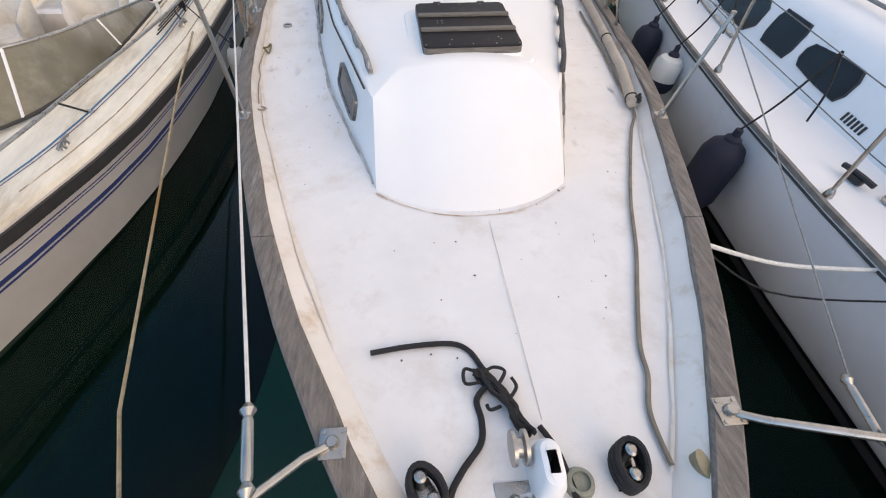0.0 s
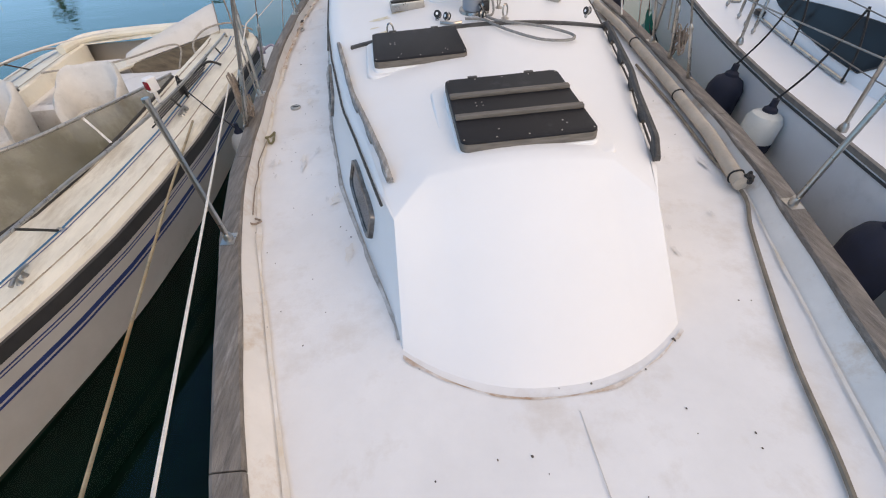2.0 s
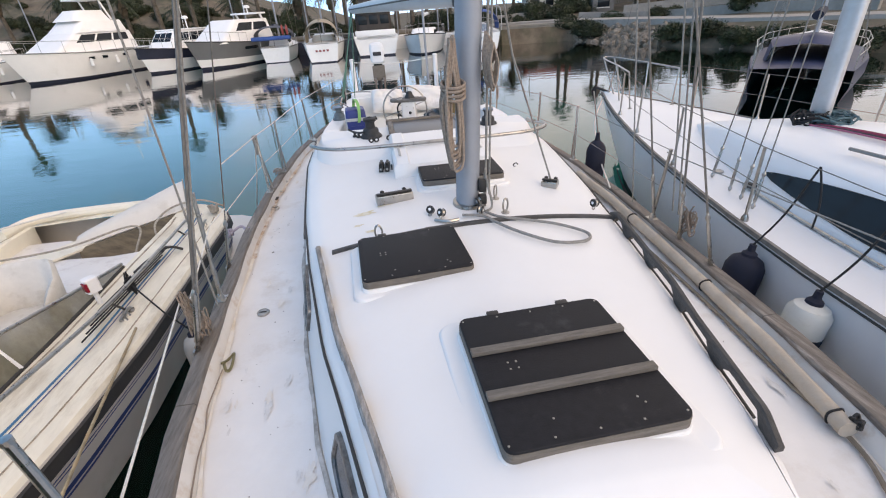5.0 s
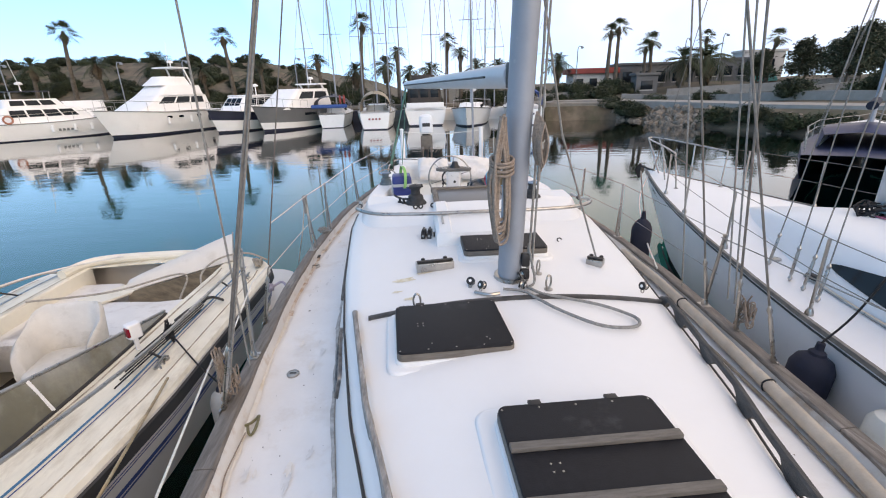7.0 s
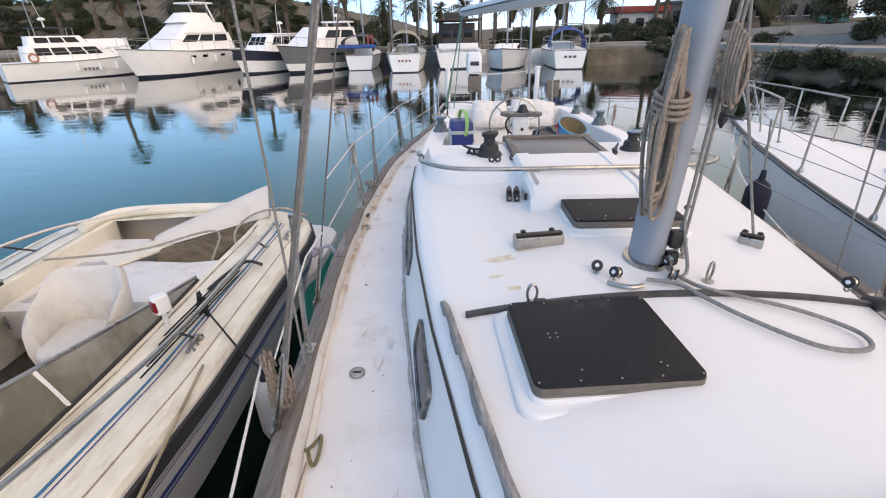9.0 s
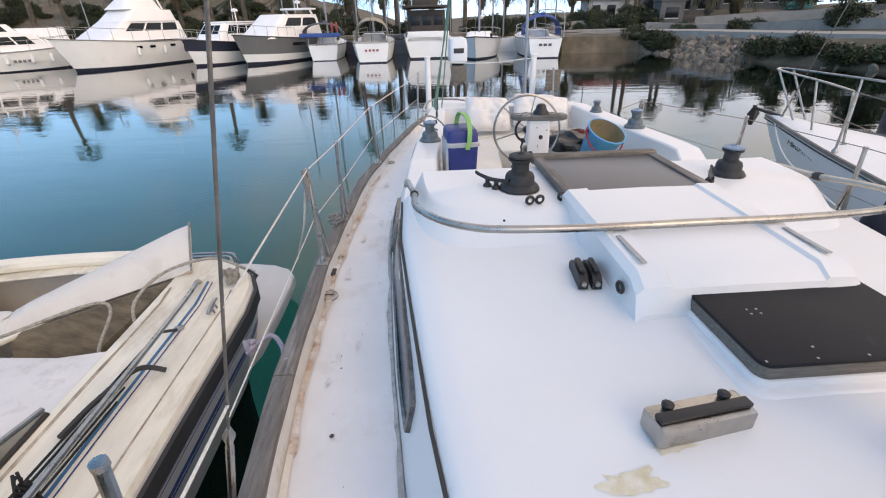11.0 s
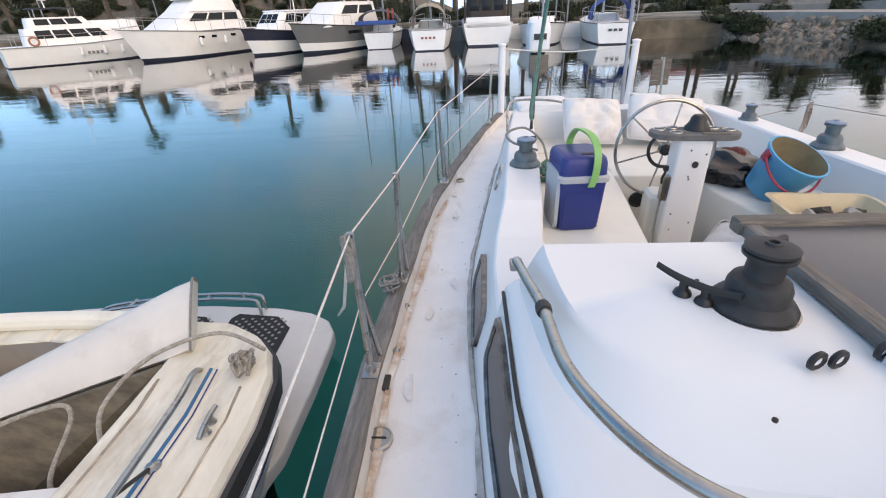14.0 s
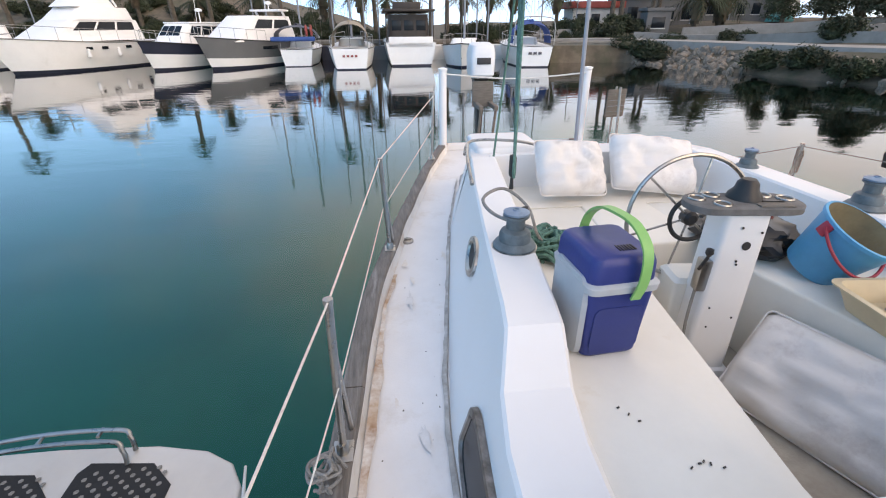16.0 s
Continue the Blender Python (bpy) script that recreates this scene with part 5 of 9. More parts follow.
# ---- cockpit well ----
C_OUT = [(7.03, 1.20), (7.7, 1.17), (8.57, 1.08), (9.5, 0.98), (9.75, 0.94)]
C_IN = [(7.03, 1.00), (7.7, 0.97), (8.57, 0.87), (9.5, 0.78), (9.75, 0.75)]
for s in (-1, 1):
    bm = bmesh.new()
    rings = []
    for y, zt in ((7.03, 0.365), (7.45, 0.37), (7.62, 0.42), (7.78, 0.55), (7.9, 0.56), (8.6, 0.56), (9.2, 0.57), (9.75, 0.58)):
        o, i, b = lerp(C_OUT, y), lerp(C_IN, y), lerp(CABIN_LOW, y)
        o = o + (b - o) * (0.56 - zt) * 1.6
        rings.append([(s * x, y, z) for x, z in ((b, -0.005), ((b + o) / 2, zt * 0.5), (o, zt - 0.012), (o - 0.012, zt), (i + 0.012, zt), (i, zt - 0.012), (i - 0.02, 0.33))])
    loft(bm, rings, False)
    part("coaming", bm, M_CABIN, sailboat, "white cockpit coaming", smooth=22)
    bm = bmesh.new()
    rings = []
    for y in (9.75, 10.1, 10.6, 11.2):
        b = lerp(CABIN_LOW, y)
        z = lerp([(9.75, 0.58), (10.3, 0.54), (10.6, 0.3), (11.2, 0.012)], y)
        o = b - 0.14
        rings.append([(s * b, y, -0.005), (s * (b + o) / 2, y, z * 0.5), (s * o, y, z - 0.012), (s * (o - 0.012), y, z), (0, y, z + 0.005)])
    loft(bm, rings, False)
    part("aft_coaming", bm, M_CABIN, sailboat, "white aft coaming", smooth=40)
bm = bmesh.new()
box(bm, (1.60, 0.04, 0.3), (0, 9.75, 0.44), 0.015)
part("aft_backrest", bm, M_CABIN, sailboat)


def seat_slab(name, outline, z, front, material=M_COCKPIT):
    bm = bmesh.new()
    prism(bm, outline, front, z, 0.018)
    return part(name, bm, material, sailboat, "cream white cockpit bench with scuffs")


seat_slab("bench", [(-1.02, 7.03), (-0.47, 7.03), (-0.47, 7.26), (-0.34, 8.3), (-0.30, 8.71), (-0.26, 9.3), (-0.80, 9.3), (-0.9, 8.6)], 0.34, -0.2)
seat_slab("bench", [(0.50, 7.03), (1.02, 7.03), (0.9, 8.6), (0.80, 9.3), (0.20, 9.3), (0.20, 9.0), (0.25, 8.3), (0.45, 7.5)], 0.34, -0.2)
seat_slab("bench", [(-0.80, 9.3), (-0.255, 9.3), (-0.305, 8.70), (0.24, 8.70), (0.215, 9.3), (0.80, 9.3), (0.77, 9.74), (-0.77, 9.74)], 0.343, -0.2)
vent = thing("vent_port", "round black vent in the bench front behind the wheel", "vent", at=pose(-0.115, 8.692, 0.16, 90, 0, 0))
bm = bmesh.new()
lathe(bm, [(0.058, -0.004), (0.058, 0.006), (0.052, 0.010), (0.046, 0.006), (0.044, -0.003)], 24, cap=False)
part("rim", bm, M_BLACK, vent)
bm = bmesh.new()
lathe(bm, [(0.046, -0.003), (0.046, 0.002), (0.02, 0.003), (0.001, 0.003)], 20)
part("cover", bm, M_BLACK, vent)
bm = bmesh.new()
box(bm, (1.3, 2.8, 0.04), (0, 8.4, -0.14), 0.004)
part("cockpit_sole", bm, mat("grubby_sole", (0.50, 0.45, 0.38), 0.7, var=0.15, scale=6, bump=0.2, bscale=80, stain=(0.25, 0.21, 0.17), stain_scale=3, stain_at=0.5), sailboat, "grubby cockpit sole")
bm = bmesh.new()
lathe(bm, [(0.075, -0.02), (0.085, 0.0), (0.075, 0.012), (0.06, 0.008), (0.055, -0.03), (0.001, -0.03)], 24)
for v in bm.verts:
    v.co = Matrix.Rotation(radians(90), 3, "X") @ v.co + Vector((-0.27, 9.292, 0.12))
v = thing("vent_hole", "rusty dark round vent in the bench front", "vent")
part("grille", bm, mat("rusty_black", (0.03, 0.02, 0.017), 0.7, var=0.3, scale=20), v)
bm = bmesh.new()
box(bm, (0.02, 0.62, 0.16), (0.885, 8.75, 0.45), 0.01, Matrix.Rotation(radians(6.5), 3, "Z"))
v = thing("coaming_pocket", "dark open stowage pocket in the coaming side", "locker")
part("recess", bm, M_RUBBER, v)
bm = bmesh.new()
loft(bm, [[Matrix.Rotation(radians(6.5), 3, "Z") @ Vector((x, u, w)) + Vector((0.878, 8.75, 0.45)) for u, w in rounded(a, b, 0.03)] for x, a, b in ((0, 0.68, 0.21), (-0.012, 0.68, 0.21), (-0.012, 0.60, 0.15), (0.0, 0.60, 0.15))])
part("rim", bm, M_HATCHWOOD, v, "grey rim")
# pocket and oval fittings on the outer side
for y0, y1, f0, f1 in ((8.40, 8.72, 0.60, 0.88),):
    v = thing("hull_vent", "tarnished oval vent on the coaming side", "vent", "coaming vents")
    bm = bmesh.new()
    pts = []
    for out, k in ((-0.01, 1.0), (0.014, 1.0), (0.016, 0.75), (0.004, 0.65)):
        ring = []
        for a in (2 * pi * i / 20 for i in range(20)):
            y = (y0 + y1) / 2 + k * (y1 - y0) / 2 * cos(a)
            b, o = lerp(CABIN_LOW, y), lerp(C_OUT, y)
            f = (f0 + f1) / 2 + k * (f1 - f0) / 2 * sin(a)
            ring.append((-(b + (o - b) * f + out), y, 0.55 * f + 0.0))
        pts.append(ring)
    loft(bm, pts, True)
    part("rim", bm, M_STEEL, v)
    bm = bmesh.new()
    bm.faces.new([bm.verts.new(p) for p in pts[-1]])
    part("grille", bm, M_RUBBER, v)
winch(-0.985, 8.34, 0.56, 0.80, "small grey winch with a blue cap on the coaming", M_WINCHBLUE, M_WINCHGREY)
winch(0.97, 8.55, 0.56, 0.78, "small grey winch with a blue cap on the far coaming", M_WINCHBLUE, M_WINCHGREY)
winch(0.88, 9.30, 0.565, 0.6, "small grey winch near the stern rail", M_WINCHBLUE, M_WINCHGREY)
for pts in ([(-0.92, 8.30, 0.66), (-1.06, 8.42, 0.68), (-1.08, 8.58, 0.70), (-0.95, 8.70, 0.70), (-0.84, 8.64, 0.62), (-0.80, 8.58, 0.50), (-0.74, 8.62, 0.42)],):
    wire("sheet_rope", "grey green rope led round the small winch", "rope", spline(pts, 7), 0.008, M_GREYROPE, 8)
# green rope hanging and coiled
M_GREEN = mat("green_rope", (0.10, 0.27, 0.22), 0.8, var=0.25, scale=60, bump=0.7, bscale=160)
for k in range(4):
    wire("topping_lift", "faded green line hanging down to the coaming", "rope", [(-0.66 - 0.012 * k, 9.6 + 0.02 * k, 1.83), (-0.93 + 0.01 * k, 8.62 + 0.03 * k, 0.80 - 0.02 * k)] if k < 3 else [(-0.67, 9.68, 1.84), (-0.80, 9.6, 0.62)], 0.0075, M_GREEN, group="hanging green lines")
tangle("rope_pile", "tangled green rope heaped on the bench", (-0.71, 8.66, 0.40), (0.16, 0.19, 0.06), 26, 0.011, M_GREEN, 41)
tackle = thing("mainsheet_block", "grey block on the hanging green lines", "pulley block", at=(-0.90, 8.75, 0.80))
bm = bmesh.new()
box(bm, (0.03, 0.05, 0.11), (0, 0, 0), 0.012)
lathe(bm, [(0.012, -0.12), (0.008, -0.06)], 8)
part("shell", bm, M_RUBBER, tackle)

# ---- pedestal and wheel ----
ped = thing("steering_pedestal", "white steering pedestal with a grey cup tray on top", "steering pedestal", at=pose(-0.055, 8.215, -0.12, 0, 0, -8) @ Matrix.Diagonal((0.92, 0.92, 1.03, 1)))
bm = bmesh.new()
loft(bm, [[(x + dx, y, z) for x, y in rounded(w, d, 0.03)] for z, w, d, dx in ((0, 0.28, 0.24, 0), (0.06, 0.26, 0.22, 0), (0.07, 0.225, 0.19, 0), (0.80, 0.205, 0.17, 0.0), (0.84, 0.20, 0.165, 0))], True, True)
part("column", bm, M_CABIN, ped, "white column with screw marks")
bm = bmesh.new()
loft(bm, [[(x, y, z) for x, y in rounded(w, d, r, 8)] for z, w, d, r in ((0.835, 0.50, 0.19, 0.09), (0.84, 0.52, 0.21, 0.10), (0.865, 0.52, 0.21, 0.10), (0.87, 0.50, 0.19, 0.09))], True, True)
tray = part("cup_tray", bm, mat("weathered_grey_tray", (0.16, 0.155, 0.15), 0.7, var=0.2, scale=12, bump=0.3, bscale=50), ped, "weathered grey tray")
for x, y in ((-0.20, 0.02), (-0.12, -0.055), (-0.115, 0.06), (0.12, 0.06), (0.2, 0.02)):
    bm = bmesh.new()
    tube(bm, [(x + 0.034 * cos(a), y + 0.034 * sin(a), 0.872) for a in (2 * pi * i / 16 for i in range(17))], 0.005, 6)
    part("cup_ring", bm, M_STEEL, tray)
    bm = bmesh.new()
    lathe(bm, [(0.033, 0.869), (0.033, 0.8725), (0.001, 0.8725)], 16, (x, y, 0))
    part("cup_hole", bm, M_BLACK, tray)
bm = bmesh.new()
lathe(bm, [(0.075, 0.868), (0.072, 0.885), (0.05, 0.91), (0.045, 0.935), (0.03, 0.95), (0.001, 0.953)], 22, (0.02, 0.03, 0))
part("compass_cover", bm, M_BLACK, ped, "black compass cover")
bm = bmesh.new()
for k in range(6):
    box(bm, (0.15, 0.018, 0.006), (0.10, -0.085 + 0.021 * k, 0.873 - 0.002 * k), 0.002)
part("chart_slats", bm, M_HATCHWOOD, ped, "slatted grey panel")
bm = bmesh.new()
lathe(bm, [(0.019, -0.004), (0.019, 0.003), (0.012, 0.005), (0.001, 0.004)], 14)
for v in bm.verts:
    v.co = Matrix.Rotation(radians(90), 3, "X") @ v.co + Vector((0.02, -0.088, 0.70))
part("gauge", bm, M_RUBBER, ped, "small dark gauge")
for x, z in ((-0.005, 0.63), (0.0, 0.615), (0.07, 0.76), (-0.06, 0.40), (-0.05, 0.30), (0.06, 0.35), (-0.02, 0.78)):
    bm = bmesh.new()
    lathe(bm, [(0.005, -0.002), (0.005, 0.002), (0.003, 0.003)], 8)
    for v in bm.verts:
        v.co = Matrix.Rotation(radians(90), 3, "X") @ v.co + Vector((x, -0.09 - 0.004 * (0.8 - z), z))
    part("screw", bm, M_BLACK, ped)
bm = bmesh.new()
box(bm, (0.05, 0.06, 0.15), (-0.12, -0.05, 0.55), 0.01)
lever = part("control_box", bm, M_STEEL, ped, "grey engine control box")
bm = bmesh.new()
tube(bm, [(-0.145, -0.06, 0.58), (-0.16, -0.10, 0.62), (-0.15, -0.11, 0.66)], 0.008, 8)
lathe(bm, [(0.006, 0.66), (0.018, 0.675), (0.016, 0.695), (0.004, 0.70)], 10, (-0.15, -0.11, 0))
part("lever", bm, M_BLACK, lever)
bm = bmesh.new()
tube(bm, spline([(-0.13, -0.05, 0.48), (-0.135, -0.06, 0.3), (-0.12, -0.08, 0.1), (-0.13, -0.09, 0.02)], 5), 0.007, 6)
part("cable", bm, M_GREYROPE, ped)
bm = bmesh.new()
loft(bm, [[(x, y, z) for x, y in rounded(w, d, 0.02, 3, -0.02, 0.16)] for z, w, d in ((0, 0.30, 0.2), (0.44, 0.30, 0.2), (0.46, 0.26, 0.16))], True, True)
part("gear_housing", bm, M_COCKPIT, ped, "white box behind the column")
wheel = thing("ship_wheel", "stainless steering wheel with thin spokes", "steering wheel", at=pose(-0.09, 8.47, 0.595, 84, 0, -4))
bm = bmesh.new()
tube(bm, [(0.30 * cos(a), 0.30 * sin(a), 0) for a in (2 * pi * i / 48 for i in range(49))], 0.0105, 8)
part("rim", bm, M_STEEL, wheel)
for k in range(6):
    a = 2 * pi * k / 6 + 0.3
    bm = bmesh.new()
    tube(bm, [(0.03 * cos(a), 0.03 * sin(a), 0.01), (0.297 * cos(a), 0.297 * sin(a), 0)], 0.006, 6)
    part("spoke", bm, M_STEEL, wheel)
bm = bmesh.new()
tube(bm, [(0.105 * cos(a), 0.105 * sin(a), 0.03) for a in (2 * pi * i / 32 for i in range(33))], 0.011, 8)
lathe(bm, [(0.035, -0.02), (0.035, 0.03), (0.02, 0.045), (0.001, 0.046)], 16)
part("brake_ring", bm, M_BLACK, wheel, "small black brake ring")

# ---- loose things in the cockpit ----
M_COOLBLUE = mat("blue_cooler_plastic", (0.014, 0.034, 0.19), 0.4, var=0.08, scale=5, bump=0.05, stain=(0.05, 0.07, 0.24), stain_scale=6, stain_at=0.6)
M_COOLGREY = mat("grey_cooler_plastic", (0.45, 0.48, 0.50), 0.45, var=0.06, scale=8)
M_LIME = mat("lime_plastic", (0.22, 0.52, 0.16), 0.4, var=0.06, scale=8)
cool = thing("cool_box", "blue portable cool box with grey band and lime handle", "cool box", at=pose(-0.755, 7.965, 0.342, 0, 0, 4) @ Matrix.Diagonal((0.93, 0.78, 1, 1)))
bm = bmesh.new()
loft(bm, [[(x, y, z) for x, y in rounded(w, d, 0.035)] for z, w, d in ((0, 0.215, 0.31), (0.012, 0.235, 0.33), (0.275, 0.262, 0.37), (0.283, 0.258, 0.366))], True, True)
part("body", bm, M_COOLBLUE, cool)
bm = bmesh.new()
loft(bm, [[(x, -0.158 - 0.045 * z + yy, z) for x, z in rounded(0.20, 0.19, 0.03, 4, 0, 0.125)] for yy in (-0.002, -0.016)], True, True)
part("front_panel", bm, M_COOLBLUE, cool, "moulded blue front panel")
bm = bmesh.new()
loft(bm, [[(x, y, z) for x, y in rounded(w, d, 0.04)] for z, w, d in ((0.278, 0.265, 0.375), (0.281, 0.287, 0.395), (0.306, 0.292, 0.40), (0.314, 0.27, 0.38))], True, True)
part("band", bm, M_COOLGREY, cool, "grey band")
bm = bmesh.new()
loft(bm, [[(x, y + 0.01, z) for x, y in rounded(w, d, 0.04)] for z, w, d in ((0.29, 0.268, 0.376), (0.375, 0.262, 0.366), (0.40, 0.245, 0.345), (0.408, 0.225, 0.32))], True, True)
part("lid", bm, M_COOLBLUE, cool, "blue domed lid")
bm = bmesh.new()
loft(bm, [[(-0.145, y, z) for y, z in rounded(0.30, 0.32, 0.05, 4, 0, 0.165)], [(-0.126, y, z) for y, z in rounded(0.32, 0.32, 0.05, 4, 0, 0.165)]], True, True)
part("side_wall", bm, M_COOLGREY, cool, "pale grey side")
bm = bmesh.new()
rings = []
for x, y, z in spline([(0.03, -0.215, 0.265), (0.045, -0.225, 0.34), (0.05, -0.20, 0.44), (0.04, -0.11, 0.50), (0.02, 0.0, 0.515), (0.01, 0.12, 0.50), (0.0, 0.205, 0.44), (-0.01, 0.225, 0.34), (-0.01, 0.215, 0.265)], 5):
    n = Vector((0, y, (z - 0.3) * 0.8)).normalized()
    p = Vector((x, y, z))
    rings.append([p + Vector((-0.019, 0, 0)) + n * 0.004, p + Vector((0.019, 0, 0)) + n * 0.004, p + Vector((0.019, 0, 0)) - n * 0.006, p + Vector((-0.019, 0, 0)) - n * 0.006])
loft(bm, rings, True, True)
part("handle", bm, M_LIME, cool, "lime green handle")
bm = bmesh.new()
for k in range(6):
    box(bm, (0.006, 0.05, 0.004), (0.0 + 0.012 * k, -0.08, 0.409), 0.001)
part("vent_slots", bm, M_BLACK, cool)

M_BUCKET = mat("blue_bucket_plastic", (0.02, 0.33, 0.58), 0.4, var=0.08, scale=6, stain=(0.08, 0.34, 0.52), stain_scale=5, stain_at=0.6)
bucket = thing("bucket", "light blue plastic bucket tilted on the bench", "bucket", at=pose(0.49, 8.30, 0.375, 24, 14, 0))
bm = bmesh.new()
prof = [(0.001, 0.0), (0.115, 0.0), (0.122, 0.008), (0.165, 0.26), (0.174, 0.262), (0.174, 0.278), (0.162, 0.28)]
lathe(bm, prof, 32, cap=False)
part("wall", bm, M_BUCKET, bucket)
bm = bmesh.new()
lathe(bm, [(0.161, 0.279), (0.158, 0.25), (0.118, 0.012), (0.001, 0.012)], 32, cap=False)
part("lining", bm, mat("dirty_bucket_inside", (0.36, 0.28, 0.16), 0.7, var=0.2, scale=5, stain=(0.20, 0.32, 0.36), stain_scale=3, stain_at=0.55), bucket, "mud stained inside")
bm = bmesh.new()
tube(bm, [(0.178 * cos(a), 0.178 * sin(a), 0.245 - 0.10 * max(0, -sin(a)) ** 1.0) for a in (pi + pi * i / 24 for i in range(25))], 0.007, 8)
part("bail", bm, mat("red_plastic", (0.45, 0.03, 0.06), 0.4, var=0.08), bucket, "red handle")
for s in (-1, 1):
    bm = bmesh.new()
    box(bm, (0.02, 0.05, 0.06), (s * 0.17, 0, 0.235), 0.008)
    part("lug", bm, mat("red_lug", (0.45, 0.03, 0.06), 0.4, var=0.08), bucket)
M_TUB = mat("cream_tub_plastic", (0.66, 0.54, 0.36), 0.45, var=0.06, scale=6, stain=(0.45, 0.34, 0.20), stain_scale=3, stain_at=0.58)
tub = thing("plastic_tub", "cream plastic tub with odds and ends", "tub", at=pose(0.58, 7.87, 0.342, 0, 0, -6))
bm = bmesh.new()
loft(bm, [[(x, y, z) for x, y in rounded(w, d, 0.05)] for z, w, d in ((0.004, 0.001, 0.001), (0.002, 0.40, 0.24), (0.0, 0.42, 0.26), (0.10, 0.50, 0.33), (0.102, 0.54, 0.36), (0.108, 0.54, 0.36), (0.108, 0.49, 0.32), (0.014, 0.41, 0.25), (0.012, 0.001, 0.001))], True, False)
part("shell", bm, M_TUB, tub)
g = random.Random(51)
for k in range(9):
    j = thing("tool_scrap", "small dirty oddment lying in the tub", "oddment", "oddments in the tub", at=pose(0.58 + g.uniform(-0.15, 0.15), 7.87 + g.uniform(-0.07, 0.07), 0.375 + g.uniform(0, 0.02), g.uniform(-30, 30), g.uniform(-30, 30), g.uniform(0, 180)))
    bm = bmesh.new()
    box(bm, (g.uniform(0.05, 0.12), g.uniform(0.03, 0.06), g.uniform(0.02, 0.04)), (0, 0, 0), 0.008)
    part("body", bm, mat("scrap", g.choice([(0.06, 0.05, 0.045), (0.25, 0.13, 0.09), (0.5, 0.48, 0.45), (0.12, 0.10, 0.08)]), 0.6, var=0.25, scale=14, bump=0.3), j)


def soft_slab(name, label, cat, w, d, h, m, material, seed, group="", wrinkle=0.012):
    """A padded cushion: a rounded slab with sagging wrinkles."""
    t = thing(name, label, cat, group, at=m)
    bm = bmesh.new()
    n1, n2 = 22, 16
    def surf(top):
        rows = []
        for j in range(n2 + 1):
            row = []
            for i in range(n1 + 1):
                u, v = -1 + 2 * i / n1, -1 + 2 * j / n2
                e = (max(0.0, 1 - abs(u) ** 5) * max(0.0, 1 - abs(v) ** 5)) ** 0.5
                k = noise.noise(Vector((u * 2.2 + seed, v * 2.2, seed * 1.7 + top)))
                k2 = abs(noise.noise(Vector((u * 1.3 + v * 2.6, v * 1.1 - u + seed, top * 3))))
                row.append((u * w / 2 * (1 - 0.03 * v * v), v * d / 2 * (1 - 0.04 * u * u), top * (h / 2 * e + wrinkle * k * e - wrinkle * 1.2 * max(0, 0.25 - k2) * 4 * e)))
            rows.append(row)
        return rows
    loft(bm, surf(1), False)
    loft(bm, surf(-1), False)
    bmesh.ops.remove_doubles(bm, verts=bm.verts, dist=0.002)
    part("cover", bm, material, t, smooth=180)
    bm = bmesh.new()
    tube(bm, [(x * 0.985, y * 0.985, 0.0) for x, y in rounded(w, d, 0.03, 3)] + [(w / 2 * 0.985, (d / 2 - 0.03) * 0.985, 0)], 0.005, 5)
    part("piping", bm, material, t)
    return t


M_CUSHION = mat("white_vinyl_cushion", (0.76, 0.74, 0.72), 0.5, var=0.04, scale=4, bump=0.25, bscale=14, stain=(0.52, 0.47, 0.45), stain_scale=4.5, stain_at=0.54)
soft_slab("cockpit_cushion", "white grubby cushion leaning on the aft backrest", "cushion", 0.50, 0.40, 0.20, pose(-0.29, 9.47, 0.555, 52, 4, 6), M_CUSHION, 2, "cockpit cushions", 0.03)
soft_slab("cockpit_cushion", "white padded cushion beside the wheel", "cushion", 0.62, 0.42, 0.20, pose(0.32, 9.50, 0.55, 50, 6, -4), M_CUSHION, 5, "cockpit cushions", 0.028)
lu = Vector((0.38, -0.92, 0)).normalized()
lv = Vector((0.22, 0.12, 0.32)).normalized()
ln = lu.cross(lv).normalized()
lv = ln.cross(lu)
lc = Vector((-0.03, 8.05, -0.12)) + lu * 0.36 + lv * 0.22 + ln * 0.03
LEANING = Matrix(((lu.x, lv.x, ln.x, lc.x), (lu.y, lv.y, ln.y, lc.y), (lu.z, lv.z, ln.z, lc.z), (0, 0, 0, 1)))
soft_slab("cockpit_cushion", "large creased white cushion leaning on the bench front", "cushion", 0.74, 0.46, 0.12, LEANING, M_CUSHION, 9, "cockpit cushions", 0.022)
M_BAG = mat("black_bin_bag", (0.012, 0.012, 0.013), 0.3, var=0.2, scale=10)
bag = thing("rubbish_bag", "crumpled black plastic bag on the bench", "bag", at=(0.42, 8.66, 0.35))
bm = bmesh.new()
r = bmesh.ops.create_icosphere(bm, subdivisions=4, radius=1.0)
for v in bm.verts:
    k = 1 + 0.28 * noise.noise(v.co * 2.1) + 0.14 * abs(noise.noise(v.co * 5))
    v.co = Vector((v.co.x * 0.22 * k, v.co.y * 0.26 * k, max(-0.01, v.co.z * 0.11 * k + 0.06)))
part("crumpled_skin", bm, M_BAG, bag, smooth=25)
rag = thing("rag", "dark red rag on the black bag", "rag", at=(0.45, 8.66, 0.46))
bm = bmesh.new()
r = bmesh.ops.create_icosphere(bm, subdivisions=3, radius=1.0)
for v in bm.verts:
    k = 1 + 0.35 * noise.noise(v.co * 2.6 + Vector((4, 1, 2)))
    v.co = Vector((v.co.x * 0.09 * k, v.co.y * 0.07 * k, v.co.z * 0.045 * k + 0.03))
